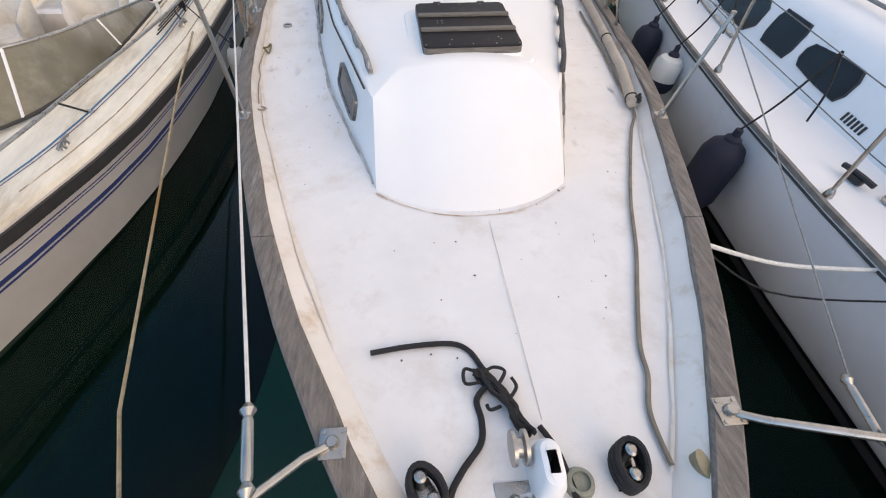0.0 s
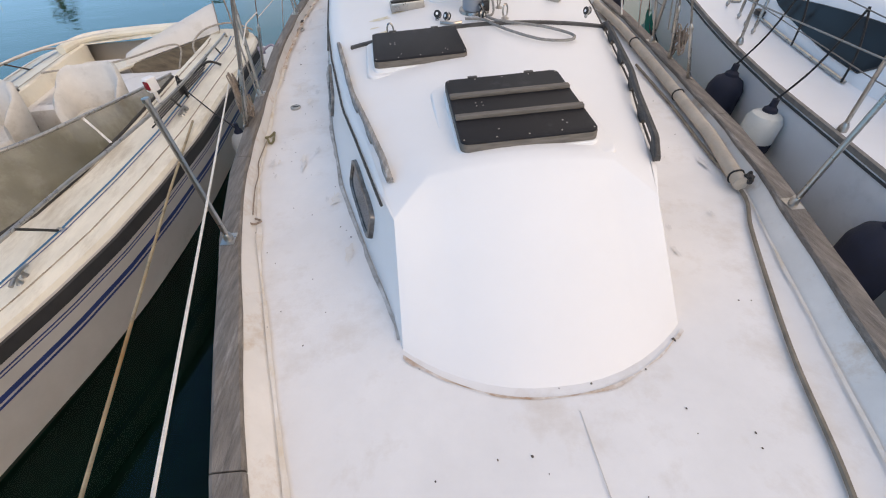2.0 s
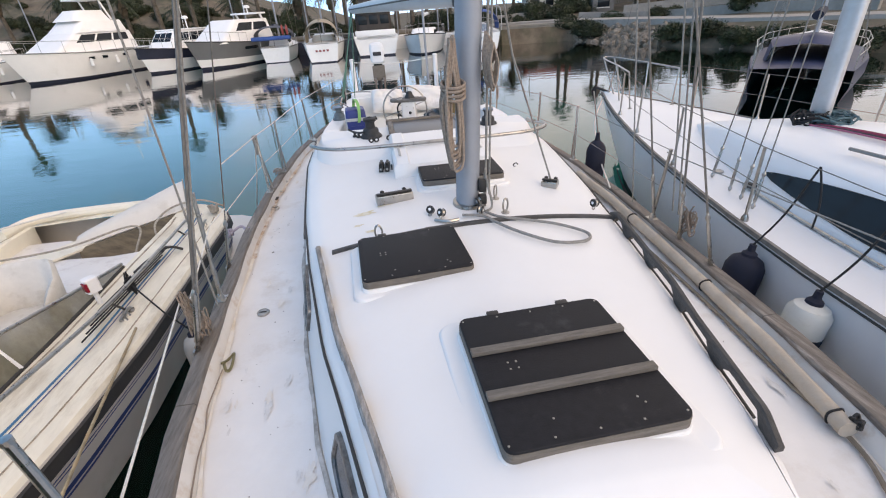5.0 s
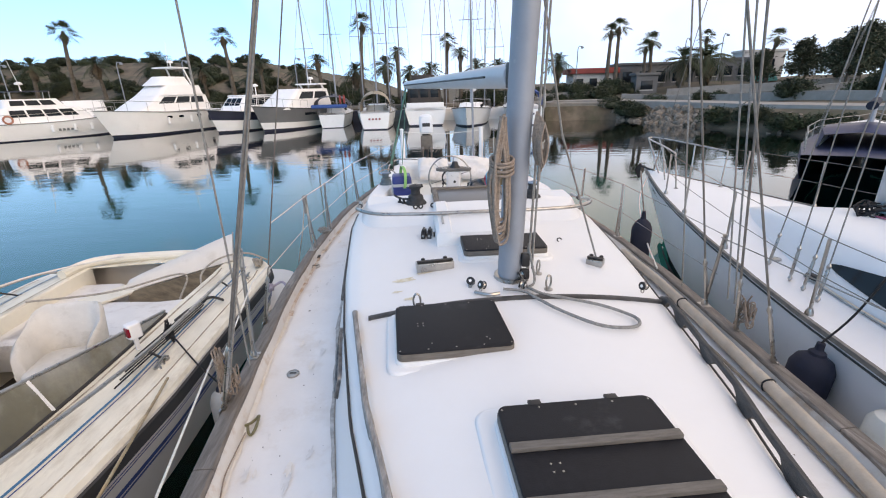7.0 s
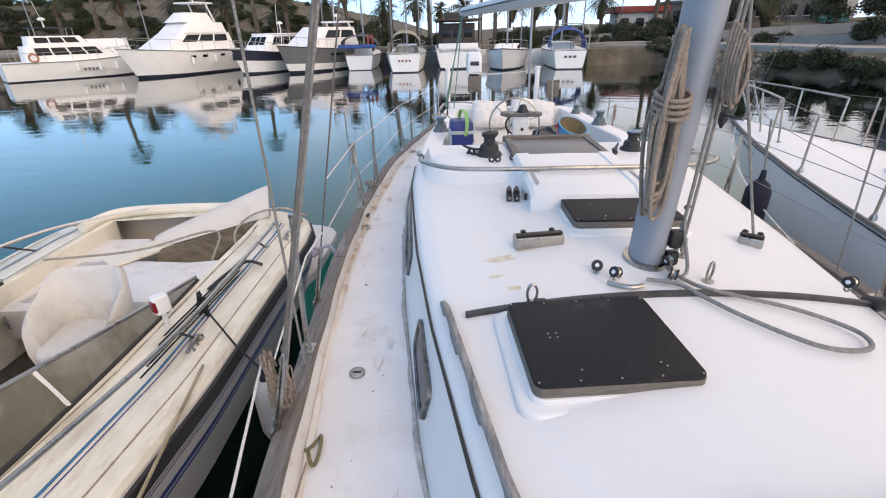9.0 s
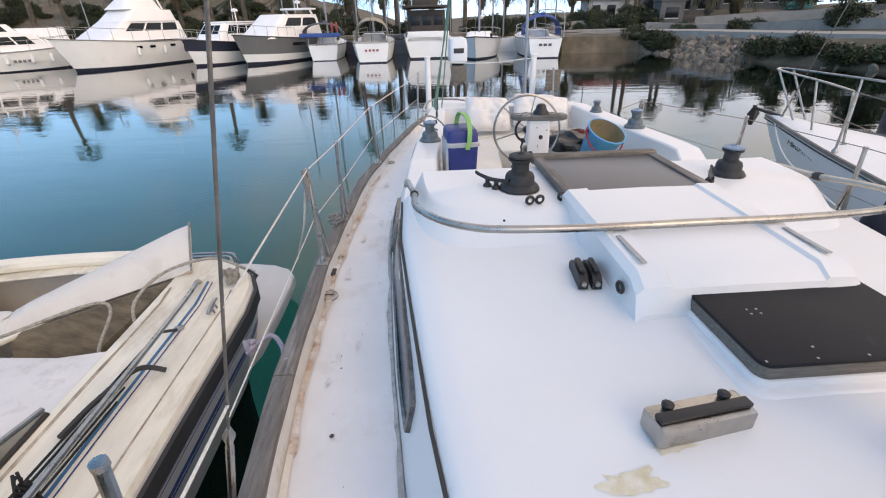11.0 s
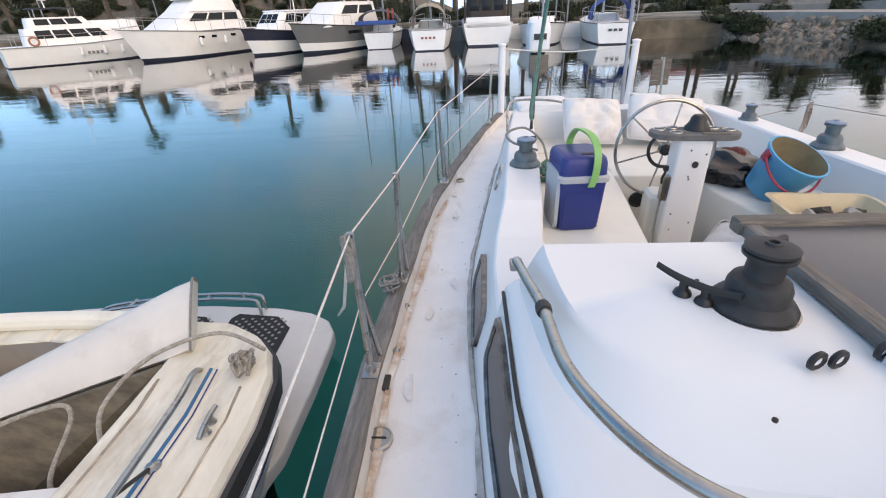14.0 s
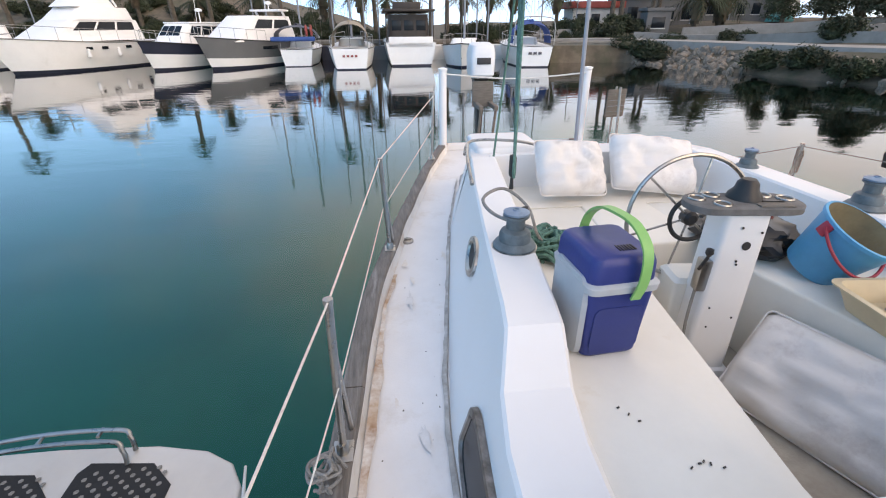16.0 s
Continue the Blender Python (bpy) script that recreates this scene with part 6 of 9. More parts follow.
part("cloth", bm, mat("dark_red_cloth", (0.14, 0.03, 0.025), 0.9, var=0.2, scale=30, bump=0.3), rag)
for x, y, a in ((-0.83, 7.59, 20), (-0.81, 7.56, 50), (-0.79, 7.53, 10), (-0.70, 7.37, 0), (-0.685, 7.375, 40), (-0.67, 7.365, 70), (-0.64, 7.35, 15), (-0.73, 7.36, 30)):
    f = thing("dirt_flake", "dark flake of dirt on the bench", "debris", "dirt flakes", at=pose(x, y, 0.344, 0, 0, a))
    bm = bmesh.new()
    box(bm, (0.010, 0.005, 0.004), (0, 0, 0), 0.001)
    part("flake", bm, M_BLACK, f)

# ---- stern ----
for s, x, y in ((-1, -0.86, 12.08), (1, 0.84, 11.98)):
    p = thing("stern_post", "white plastic capped post at the stern", "post", "stern posts", at=(x, y, 0.04))
    bm = bmesh.new()
    lathe(bm, [(0.045, -0.04), (0.045, 0.92), (0.055, 0.925), (0.055, 0.945), (0.02, 0.955)], 16)
    part("tube", bm, M_WHITE, p)
pl = thing("flag_pole", "slim grey pole beside the stern post", "pole", at=(0.64, 11.58, 0.0))
bm = bmesh.new()
tube(bm, [(0, 0, 0), (-0.02, 0.06, 1.2), (-0.04, 0.16, 3.2)], 0.022, 10)
part("shaft", bm, M_MAST, pl)
wire("stern_line", "pale rope slung between the stern posts", "rope", spline([(-0.86, 12.05, 0.93), (0.0, 12.1, 0.86), (0.84, 11.95, 0.93)], 8), 0.009, M_WHITEROPE)
tangle("rope_knot", "old rope hank tied round the far stanchion", (1.52, 9.57, 0.52), (0.025, 0.04, 0.09), 7, 0.006, M_ROPE, 61)
ah = thing("aft_hatch", "grey hatch board on the aft coaming", "hatch", at=(-0.18, 10.05, 0.545))
bm = bmesh.new()
box(bm, (0.42, 0.40, 0.03), (0, 0, 0.0), 0.006)
part("board", bm, mat("grey_board", (0.28, 0.28, 0.28), 0.6, var=0.12, scale=8), ah)
bm = bmesh.new()
prism(bm, rounded(0.5, 0.5, 0.06, 5, -0.62, 10.1), 0.40, 0.62, 0.03)
v = thing("stern_locker", "white moulded locker on the aft coaming", "locker")
part("box", bm, M_CABIN, v)
bm = bmesh.new()
tube(bm, spline([(-0.98, 9.75, 0.60), (-0.9, 9.9, 0.66), (-0.6, 9.82, 0.67), (-0.4, 9.8, 0.63)], 6), 0.011, 8)
tube(bm, spline([(-1.02, 9.2, 0.56), (-1.0, 9.5, 0.64), (-0.95, 9.8, 0.66)], 6), 0.011, 8)
v = thing("stern_handrail", "bent stainless handrail on the quarter", "rail")
part("tube", bm, M_STEEL, v)

ob_ = thing("outboard_motor", "grey outboard motor clamped to a board behind the stern", "outboard motor", at=(-0.33, 12.55, 0.0))
bm = bmesh.new()
loft(bm, [[(x, y, z) for x, y in rounded(w, d, 0.06)] for z, w, d in ((0.84, 0.24, 0.34), (0.88, 0.29, 0.42), (1.12, 0.30, 0.44), (1.21, 0.26, 0.38), (1.24, 0.18, 0.28))], True, True)
cowl = part("cowl", bm, M_GREYHULL, ob_, "pale grey engine cowl")
bm = bmesh.new()
box(bm, (0.17, 0.012, 0.075), (0, -0.223, 1.04), 0.004)
part("badge", bm, M_FARBADGE, cowl, "dark badge")
bm = bmesh.new()
loft(bm, [[(x, y, z) for x, y in rounded(w, d, 0.03)] for z, w, d in ((-0.05, 0.05, 0.16), (0.35, 0.07, 0.18), (0.70, 0.13, 0.20), (0.85, 0.20, 0.28))], True, True)
part("leg", bm, M_RUBBER, ob_, "dark engine leg")
bm = bmesh.new()
for k in range(3):
    box(bm, (0.05, 0.02, 0.16), (0, 0.12, -0.02), 0.008, Matrix.Rotation(radians(120 * k), 3, "Y"))
lathe(bm, [(0.03, -0.06), (0.035, 0.02), (0.012, 0.06)], 10, (0, 0.08, -0.02))
part("propeller", bm, M_RUBBER, ob_)
bm = bmesh.new()
box(bm, (0.26, 0.05, 0.30), (0, -0.20, 0.66), 0.012)
box(bm, (0.05, 0.42, 0.05), (-0.09, -0.40, 0.55), 0.008)
box(bm, (0.05, 0.42, 0.05), (0.09, -0.40, 0.55), 0.008)
tube(bm, [(-0.09, -0.58, 0.55), (-0.09, -0.40, 0.06)], 0.016, 8)
tube(bm, [(0.09, -0.58, 0.55), (0.09, -0.40, 0.06)], 0.016, 8)
part("bracket", bm, M_HATCHWOOD, ob_, "weathered wooden bracket")
bd = thing("stern_board", "weathered grey board fixed on a thin pole at the stern", "board", at=pose(1.08, 11.66, 0.10, 0, 0, 12))
bm = bmesh.new()
tube(bm, [(0, 0.02, 0), (0, 0.02, 0.70)], 0.011, 8)
part("pole", bm, M_STEEL, bd)
for k in range(5):
    bm = bmesh.new()
    box(bm, (0.25, 0.016, 0.058), (0, 0, 0.40 + 0.061 * k), 0.004)
    part("slat", bm, M_HATCHWOOD, bd)

# ---- the motorboat alongside: stern near y = 7.7, bow forward ----
MBX = -3.76
MB = [(0.4, 0.05), (0.9, 0.28), (1.5, 0.52), (2.4, 0.86), (3.1, 1.09), (3.6, 1.21), (4.2, 1.30), (4.95, 1.37), (6.0, 1.38), (7.0, 1.40), (7.3, 1.37), (7.5, 1.29), (7.62, 1.18), (7.72, 1.00)]
mboat = thing("motorboat", "cream open motorboat with black rub rail and blue stripes", "motorboat")
MY = [0.4 + 6.6 * i / 43 for i in range(44)] + [7.1, 7.2, 7.3, 7.4, 7.5, 7.56, 7.62, 7.67, 7.72]


def mb_x(y):
    return lerp(MB, y)


def mdeck(y):
    return -0.22 + 0.012 * max(0, 4.0 - y) ** 1.5


bm = bmesh.new()
prof = ((1.0, -0.02), (1.015, -0.10), (0.99, -0.26), (0.955, -0.45), (0.90, -0.72))
for s in (-1, 1):
    loft(bm, [[(MBX + s * mb_x(y) * k, y, mdeck(y) + dz) for k, dz in prof] for y in MY], False)
bm.faces.new([bm.verts.new((MBX + s * 1.00 * k, 7.72, mdeck(7.7) + dz)) for s, seq in ((1, prof), (-1, prof[::-1])) for k, dz in seq])
part("hull", bm, M_OFFWHITE, mboat, "off-white hull with scuffs")
# dark underwater sides, lengthened to the bed to keep light out of the gap
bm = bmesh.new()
shade_keel = ((0.90, -0.72), (0.82, -0.95), (0.80, -1.3), (0.80, -4.75))
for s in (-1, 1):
    loft(bm, [[(MBX + s * mb_x(y) * k, y, mdeck(y) + dz) for k, dz in shade_keel] for y in MY], False)
bm.faces.new([bm.verts.new((MBX + s * 1.00 * k, 7.72, mdeck(7.7) + dz)) for s, seq in ((1, shade_keel), (-1, shade_keel[::-1])) for k, dz in seq])
part("underbody", bm, M_DARKBOTTOM, mboat, "dark painted underwater hull, carried down to the bed to shade the gap")


def side_band(name, k0, d0, k1, d1, material, out, label):
    for s in (-1, 1):
        bm = bmesh.new()
        rings = []
        for y in MY:
            a = Vector((MBX + s * (mb_x(y) * k0 + out), y, mdeck(y) + d0))
            b = Vector((MBX + s * (mb_x(y) * k1 + out), y, mdeck(y) + d1))
            rings.append([a - Vector((s * out * 1.5, 0, 0)), a, b, b - Vector((s * out * 1.5, 0, 0))])
        loft(bm, rings, False)
        part(name, bm, material, mboat, label)


side_band("rub_rail", 1.005, -0.035, 1.012, -0.115, M_RUBBER, 0.022, "scuffed black rubber rub rail")
side_band("stripe", 1.003, -0.165, 1.000, -0.176, M_BLUELINE, 0.004, "thin dark stripe")
side_band("stripe", 0.999, -0.19, 0.998, -0.198, M_BLUELINE, 0.004, "thin dark stripe")
side_band("stripe", 0.983, -0.29, 0.978, -0.325, M_BLUELINE, 0.004, "broad blue stripe")
side_band("stripe", 0.975, -0.345, 0.972, -0.36, M_BLUELINE, 0.004, "thin blue stripe")
# side decks with a rounded gunwale, cockpit opening inside
M_IN = [(0.4, 0.0), (3.0, 0.0), (3.4, 0.45), (3.7, 0.66), (4.2, 0.74), (5.0, 0.76), (7.0, 0.80), (7.45, 0.80), (7.5, 0.0), (7.72, 0.0)]
bm = bmesh.new()
for s in (-1, 1):
    rings = []
    for y in MY:
        w, i = mb_x(y), min(lerp(M_IN, y), mb_x(y) * 0.9)
        rings.append([(MBX + s * x, y, mdeck(y) + z) for x, z in ((w, -0.02), (w - 0.02, 0.01), (w - 0.06, 0.025), (w - 0.16 if w > 0.2 else w * 0.3, 0.03), (max(i + 0.22, (w - 0.16) * 0.6 + i * 0.4) if w > 0.3 else i, 0.06), (i + 0.02, 0.085), (i, 0.07))])
    loft(bm, rings, False)
M_CREAMDECK = mat("stained_cream_deck", (0.82, 0.77, 0.65), 0.5, var=0.08, scale=5, bump=0.1, bscale=60, stretch=(2.2, 0.6, 2), stain=(0.50, 0.43, 0.33), stain_scale=2.4, stain_at=0.49)
part("side_deck", bm, M_CREAMDECK, mboat, "cream yellowed side deck with dirt stains")
M_GROOVE = mat("grimy_groove", (0.42, 0.36, 0.28), 0.8, var=0.25, scale=12, color2=(0.22, 0.18, 0.14), stain=(0.62, 0.56, 0.46), stain_scale=5, stain_at=0.5)
for s in (-1, 1):
    for q, wd, y0 in ((0.115, 0.012, 2.6), (0.52, 0.016, 4.0)):
        bm = bmesh.new()
        rings = []
        for y in [v for v in MY if y0 < v < 7.3]:
            wv = wd * (0.7 + 0.8 * abs(noise.noise(Vector((y * 3, q, s)))))
            top_z = 0.0295 if q < 0.2 else 0.0795
            rings.append([(MBX + s * (mb_x(y) - q), y, mdeck(y) + top_z), (MBX + s * (mb_x(y) - q - wv / 2), y, mdeck(y) + top_z + 0.006), (MBX + s * (mb_x(y) - q - wv), y, mdeck(y) + top_z + 0.003)])
        loft(bm, rings, False)
        part("groove", bm, M_GROOVE, mboat, "grimy moulded groove")
bm = bmesh.new()
for s in (-1, 1):
    loft(bm, [[(MBX + s * lerp(M_IN, y), y, mdeck(y) + 0.07), (MBX + s * (lerp(M_IN, y) + 0.01), y, mdeck(y) - 0.12), (MBX + s * (lerp(M_IN, y) + 0.02), y, -0.78)] for y in (3.42, 3.7, 4.2, 5.0, 6.0, 7.0, 7.44)], False)
part("liner", bm, M_CREAM, mboat)
bm = bmesh.new()
box(bm, (1.9, 4.6, 0.03), (MBX, 5.3, -0.76), 0.005)
part("sole", bm, mat("dark_boat_sole", (0.10, 0.085, 0.07), 0.8, var=0.25, scale=5, stain=(0.3, 0.27, 0.22), stain_scale=2, stain_at=0.6), mboat)
# stripes on the side deck
for s in (-1, 1):
    for q, wd in ((0.27, 0.008), (0.295, 0.018)):
        bm = bmesh.new()
        rings = []
        for y in MY[14:47]:
            w, i = mb_x(y), min(lerp(M_IN, y), mb_x(y) * 0.9)
            def hz(x):
                a, b = w - 0.16, max(i + 0.22, (w - 0.16) * 0.6 + i * 0.4)
                return 0.03 + 0.03 * max(0, min(1, (a - x) / max(a - b, 0.01)))
            rings.append([(MBX + s * (w - q), y, mdeck(y) + hz(w - q) + 0.003), (MBX + s * (w - q - wd), y, mdeck(y) + hz(w - q - wd) + 0.003)])
        loft(bm, rings, False)
        part("deck_stripe", bm, mat("teal_blue_stripe", (0.03, 0.16, 0.30), 0.4, var=0.1) if wd > 0.01 else M_BLUELINE, mboat, "blue stripe along the side deck")
# swim platform with perforated pads
bm = bmesh.new()
prism(bm, [(MBX - 1.30, 7.00), (MBX + 1.30, 7.00), (MBX + 1.36, 7.2), (MBX + 1.385, 7.70), (MBX + 1.39, 8.10), (MBX + 1.38, 8.26), (MBX + 1.30, 8.40), (MBX + 1.14, 8.50), (MBX + 0.85, 8.57), (MBX + 0.3, 8.61), (MBX - 0.5, 8.61), (MBX - 0.95, 8.56), (MBX - 1.25, 8.42)], -0.80, -0.70, 0.02)
part("swim_platform", bm, M_OFFWHITE, mboat, "off-white swim platform")
for x0, x1 in ((-0.12, 0.42), (0.50, 1.02), (-0.74, -0.20)):
    bm = bmesh.new()
    prism(bm, [(MBX + x0, 7.86), (MBX + x1, 7.86), (MBX + x1, 8.30), (MBX + x1 - 0.14, 8.44), (MBX + x0 + 0.04, 8.48), (MBX + x0, 8.42)], -0.699, -0.692)
    padm = part("grip_mat", bm, mat("black_grip", (0.02, 0.02, 0.021), 0.8, var=0.15, scale=30, bump=0.3), mboat, "black perforated grip mat")
    bm = bmesh.new()
    for i in range(11):
        for j in range(8):
            lathe(bm, [(0.014, -0.6915), (0.012, -0.6895)], 6, (MBX + x0 + 0.06 + i * (x1 - x0 - 0.12) / 10, 7.90 + 0.068 * j + (0.034 if i % 2 else 0), 0))
    tagged(part("studs", bm, M_GREYROPE, padm), "raised studs of the grip mat", kind="stuff")
ladder = thing("boarding_ladder", "folded stainless boarding ladder on the platform edge", "ladder")
for dy, dz in ((0.0, 0.0), (-0.09, 0.012)):
    bm = bmesh.new()
    tube(bm, spline([(-4.35, 8.40 + dy, -0.66), (-4.25, 8.48 + dy, -0.60 + dz), (-3.6, 8.60 + dy, -0.585 + dz), (-3.12, 8.60 + dy, -0.585 + dz), (-3.04, 8.57 + dy, -0.62), (-3.02, 8.54 + dy, -0.69)], 5), 0.013, 8)
    part("side_tube", bm, M_STEEL, ladder)
for x in (-4.1, -3.8, -3.5, -3.2):
    bm = bmesh.new()
    tube(bm, [(x, 8.45 + 0.14 * (x + 4.1) * 0.9, -0.59), (x, 8.55 + 0.14 * (x + 4.1) * 0.6, -0.59)], 0.011, 6)
    part("rung", bm, M_STEEL, ladder)
# steel trim along the inner edge of the side deck
bm = bmesh.new()
loft(bm, [[(x + dx, y, -0.175 + dz) for dx, dz in ((-0.022, -0.03), (-0.020, 0.012), (0.0, 0.018), (0.016, 0.010), (0.016, -0.03))] for x, y in ((-2.985, 5.75), (-2.965, 6.16), (-2.92, 6.50), (-2.88, 6.93), (-2.80, 7.40))], True, True)
part("cockpit_trim", bm, M_STEEL, mboat, "scuffed steel trim strip", smooth=30)
# stern deck, engine lid propped up
lid = thing("engine_lid", "white padded engine lid propped open on the motorboat", "engine lid")
A, B = Vector((-2.83, 7.36, -0.12)), Vector((-3.90, 6.90, -0.28))
A2, B2 = Vector((-2.91, 7.68, 0.16)), Vector((-3.90, 7.08, -0.16))
bm = bmesh.new()
rings = []
back = Vector((-0.07, 0.14, -0.10))
for i in range(13):
    f = i / 12
    p, q = A.lerp(B, f), A2.lerp(B2, f)
    e = 0.012 if i in (0, 12) else 0.0
    o = (q - p).normalized()
    rings.append([p + o * (0.02 + e) + back * 0.08, p.lerp(q, 0.5) - back * (0.10 - e), q - o * (0.03 + e), q + back * 0.25 - o * e, q + back - o * 0.02, p + back + o * 0.03, p + back * 0.4 + o * e])
loft(bm, rings, True, True)
part("pad", bm, mat("grubby_vinyl", (0.68, 0.65, 0.60), 0.5, var=0.06, scale=3, bump=0.1, bscale=12, stain=(0.48, 0.44, 0.38), stain_scale=2, stain_at=0.56), lid, smooth=55)
bm = bmesh.new()
o = (A2 - A).normalized()
tube(bm, spline([A + o * 0.02 - back * 0.02, A.lerp(A2, 0.5) - back * 0.12, A2 - o * 0.03 - back * 0.02, A2 + back * 0.25, A2 + back - o * 0.02], 4), 0.007, 6)
part("piping", bm, M_GREYROPE, lid)
bm = bmesh.new()
n_ = Vector((0.012, -0.02, 0))
lo_a, lo_b = Vector((-3.00, 7.22, -0.70)), Vector((-3.72, 6.62, -0.70))
A3, B3 = A.lerp(B, 0.12), A.lerp(B, 0.96)
loft(bm, [[A3 + n_ * k, B3 + n_ * k, lo_b + n_ * k, lo_a + n_ * k] for k in (0, 1)], True, True)
part("side_board", bm, mat("dark_stained_plywood", (0.20, 0.16, 0.11), 0.8, var=0.3, scale=5, stretch=(1, 4, 1), stain=(0.10, 0.08, 0.06), stain_scale=2, stain_at=0.5), lid, "dark stained plywood side")
pad2 = thing("sun_pad", "cream flat sun pad beside the engine lid", "sun pad")
bm = bmesh.new()
prism(bm, [(-4.5, 6.0), (-3.05, 6.0), (-3.0, 6.75), (-3.4, 6.7), (-3.85, 6.75), (-4.5, 6.75)], -0.55, -0.30, 0.03)
part("pad", bm, M_CUSHION, pad2)
M_SEAT = mat("grubby_seat_vinyl", (0.66, 0.64, 0.60), 0.6, var=0.08, scale=5, bump=0.4, bscale=9, stain=(0.40, 0.37, 0.32), stain_scale=3.2, stain_at=0.5)
# open locker boards and round speakers
board = thing("locker_board", "pale board lying across the open stern locker", "board")
bm = bmesh.new()
box(bm, (0.30, 1.05, 0.03), (-3.86, 7.08, -0.28), 0.01, Matrix.Rotation(radians(-38), 3, "Z"))
part("plank", bm, M_CREAM, board)
for y in (5.55, 5.95):
    sp = thing("speaker", "round dark speaker in the motorboat side panel", "speaker", "motorboat speakers", at=pose(-4.515, y, -0.42, 0, 90, 0))
    bm = bmesh.new()
    lathe(bm, [(0.085, 0.0), (0.085, 0.012), (0.07, 0.016), (0.066, 0.004)], 20, cap=False)
    part("ring", bm, M_GREYROPE, sp)
    bm = bmesh.new()
    lathe(bm, [(0.067, 0.004), (0.03, 0.002), (0.001, 0.006)], 20, cap=False)
    part("cone", bm, M_BLACK, sp)
# seats
def boat_seat(x, y, z, yaw, label):
    t = thing("boat_armchair", label, "seat", "motorboat seats", at=pose(x, y, z, 0, 0, yaw))
    bm = bmesh.new()
    rings = []
    for i in range(21):
        a = radians(-118 + 236 * i / 20)
        q = abs(i - 10) / 10
        h = 0.52 - 0.05 * q if q < 0.45 else 0.50 - 0.42 * (q - 0.45)
        sx, cy = sin(a), cos(a)
        c = Vector((0.26 * abs(sx) ** 0.55 * (1 if sx > 0 else -1), 0.25 * abs(cy) ** 0.6 * (1 if cy > 0 else -1), 0))
        e = 0.03 * noise.noise(Vector((i * 0.7, x, 0)))
        rings.append([c, c * 1.10 + Vector((0, 0.02, h * 0.5)), c * 1.12 + Vector((0, 0.05, h + e)), c * 1.03 + Vector((0, 0.05, h + 0.025 + e)), c * 0.90 + Vector((0, 0.04, h - 0.01)), c * 0.82 + Vector((0, 0.01, h * 0.5)), c * 0.80 + Vector((0, 0, 0.1))])
    loft(bm, rings, True, True)
    part("backrest", bm, M_SEAT, t, smooth=60)
    bm = bmesh.new()
    prism(bm, rounded(0.46, 0.46, 0.1), 0.0, 0.16, 0.04)
    part("seat_pad", bm, M_SEAT, t)
    bm = bmesh.new()
    lathe(bm, [(0.14, -0.42), (0.10, -0.40), (0.06, -0.3), (0.06, 0.0)], 14)
    part("post", bm, M_WHITE, t)


boat_seat(MBX + 0.28, 5.45, -0.36, 10, "white bucket seat in the motorboat cockpit")
boat_seat(MBX - 0.55, 5.2, -0.36, 0, "white bucket seat beside the helm")
bench = thing("stern_bench", "cream bench cushion in the motorboat", "bench")
bm = bmesh.new()
box(bm, (0.7, 0.5, 0.28), (MBX + 0.36, 6.0, -0.56), 0.05)
part("seat_pad", bm, M_CUSHION, bench)
bm = bmesh.new()
box(bm, (0.55, 1.4, 0.30), (MBX - 0.62, 6.6, -0.45), 0.06)
part("side_pad", bm, M_CUSHION, bench)
# stern coaming
bm = bmesh.new()
tube(bm, spline([(MBX - 0.9, 7.1, -0.10), (MBX - 0.8, 7.5, -0.10), (MBX - 0.3, 7.62, -0.10), (MBX + 0.5, 7.62, -0.10), (MBX + 0.8, 7.5, -0.12)], 6), 0.055, 10)
part("stern_coaming", bm, M_CREAM, mboat)
# windscreen
M_SCREEN = mat("smoked_screen", (0.20, 0.19, 0.14), 0.15, var=0.15, scale=2, alpha=0.82, stain=(0.34, 0.32, 0.26), stain_scale=1.3, stain_at=0.5)
ws = thing("windscreen", "cloudy smoked wraparound windscreen of the motorboat", "windscreen")
lowp = [(0.80, 6.05, -0.13), (0.80, 5.4, -0.13), (0.78, 4.7, -0.13), (0.74, 4.1, -0.12), (0.55, 3.45, -0.10), (0.2, 3.12, -0.08), (0, 3.08, -0.08)]
topp = [(0.79, 6.05, -0.10), (0.74, 5.4, 0.0), (0.68, 4.7, 0.12), (0.60, 4.2, 0.20), (0.42, 3.85, 0.25), (0.16, 3.65, 0.27), (0, 3.62, 0.27)]
lowp += [(-x, y, z) for x, y, z in lowp[-2::-1]]
topp += [(-x, y, z) for x, y, z in topp[-2::-1]]
ls, ts = spline(lowp, 4), spline(topp, 4)
bm = bmesh.new()
loft(bm, [[p + Vector((MBX, 0, 0)) for p in ls], [(p * 0.5 + q * 0.5) + Vector((MBX, 0, 0.01)) for p, q in zip(ls, ts)], [p + Vector((MBX, 0, 0)) for p in ts]], False)
part("pane", bm, M_SCREEN, ws, "cloudy smoked acrylic")
bm = bmesh.new()
tube(bm, [p + Vector((MBX, 0, 0)) for p in ts], 0.014, 8)
part("top_rail", bm, M_STEEL, ws)
bm = bmesh.new()
tube(bm, [p + Vector((MBX, 0, 0.0)) for p in ls], 0.014, 8)
part("base_rail", bm, M_RUBBER, ws)
for i in (8, 16, 32, 40):
    bm = bmesh.new()
    tube(bm, [ls[i] + Vector((MBX, 0, 0)), ts[i] + Vector((MBX, 0, 0))], 0.012, 6)
    part("strut", bm, M_WHITE, ws)
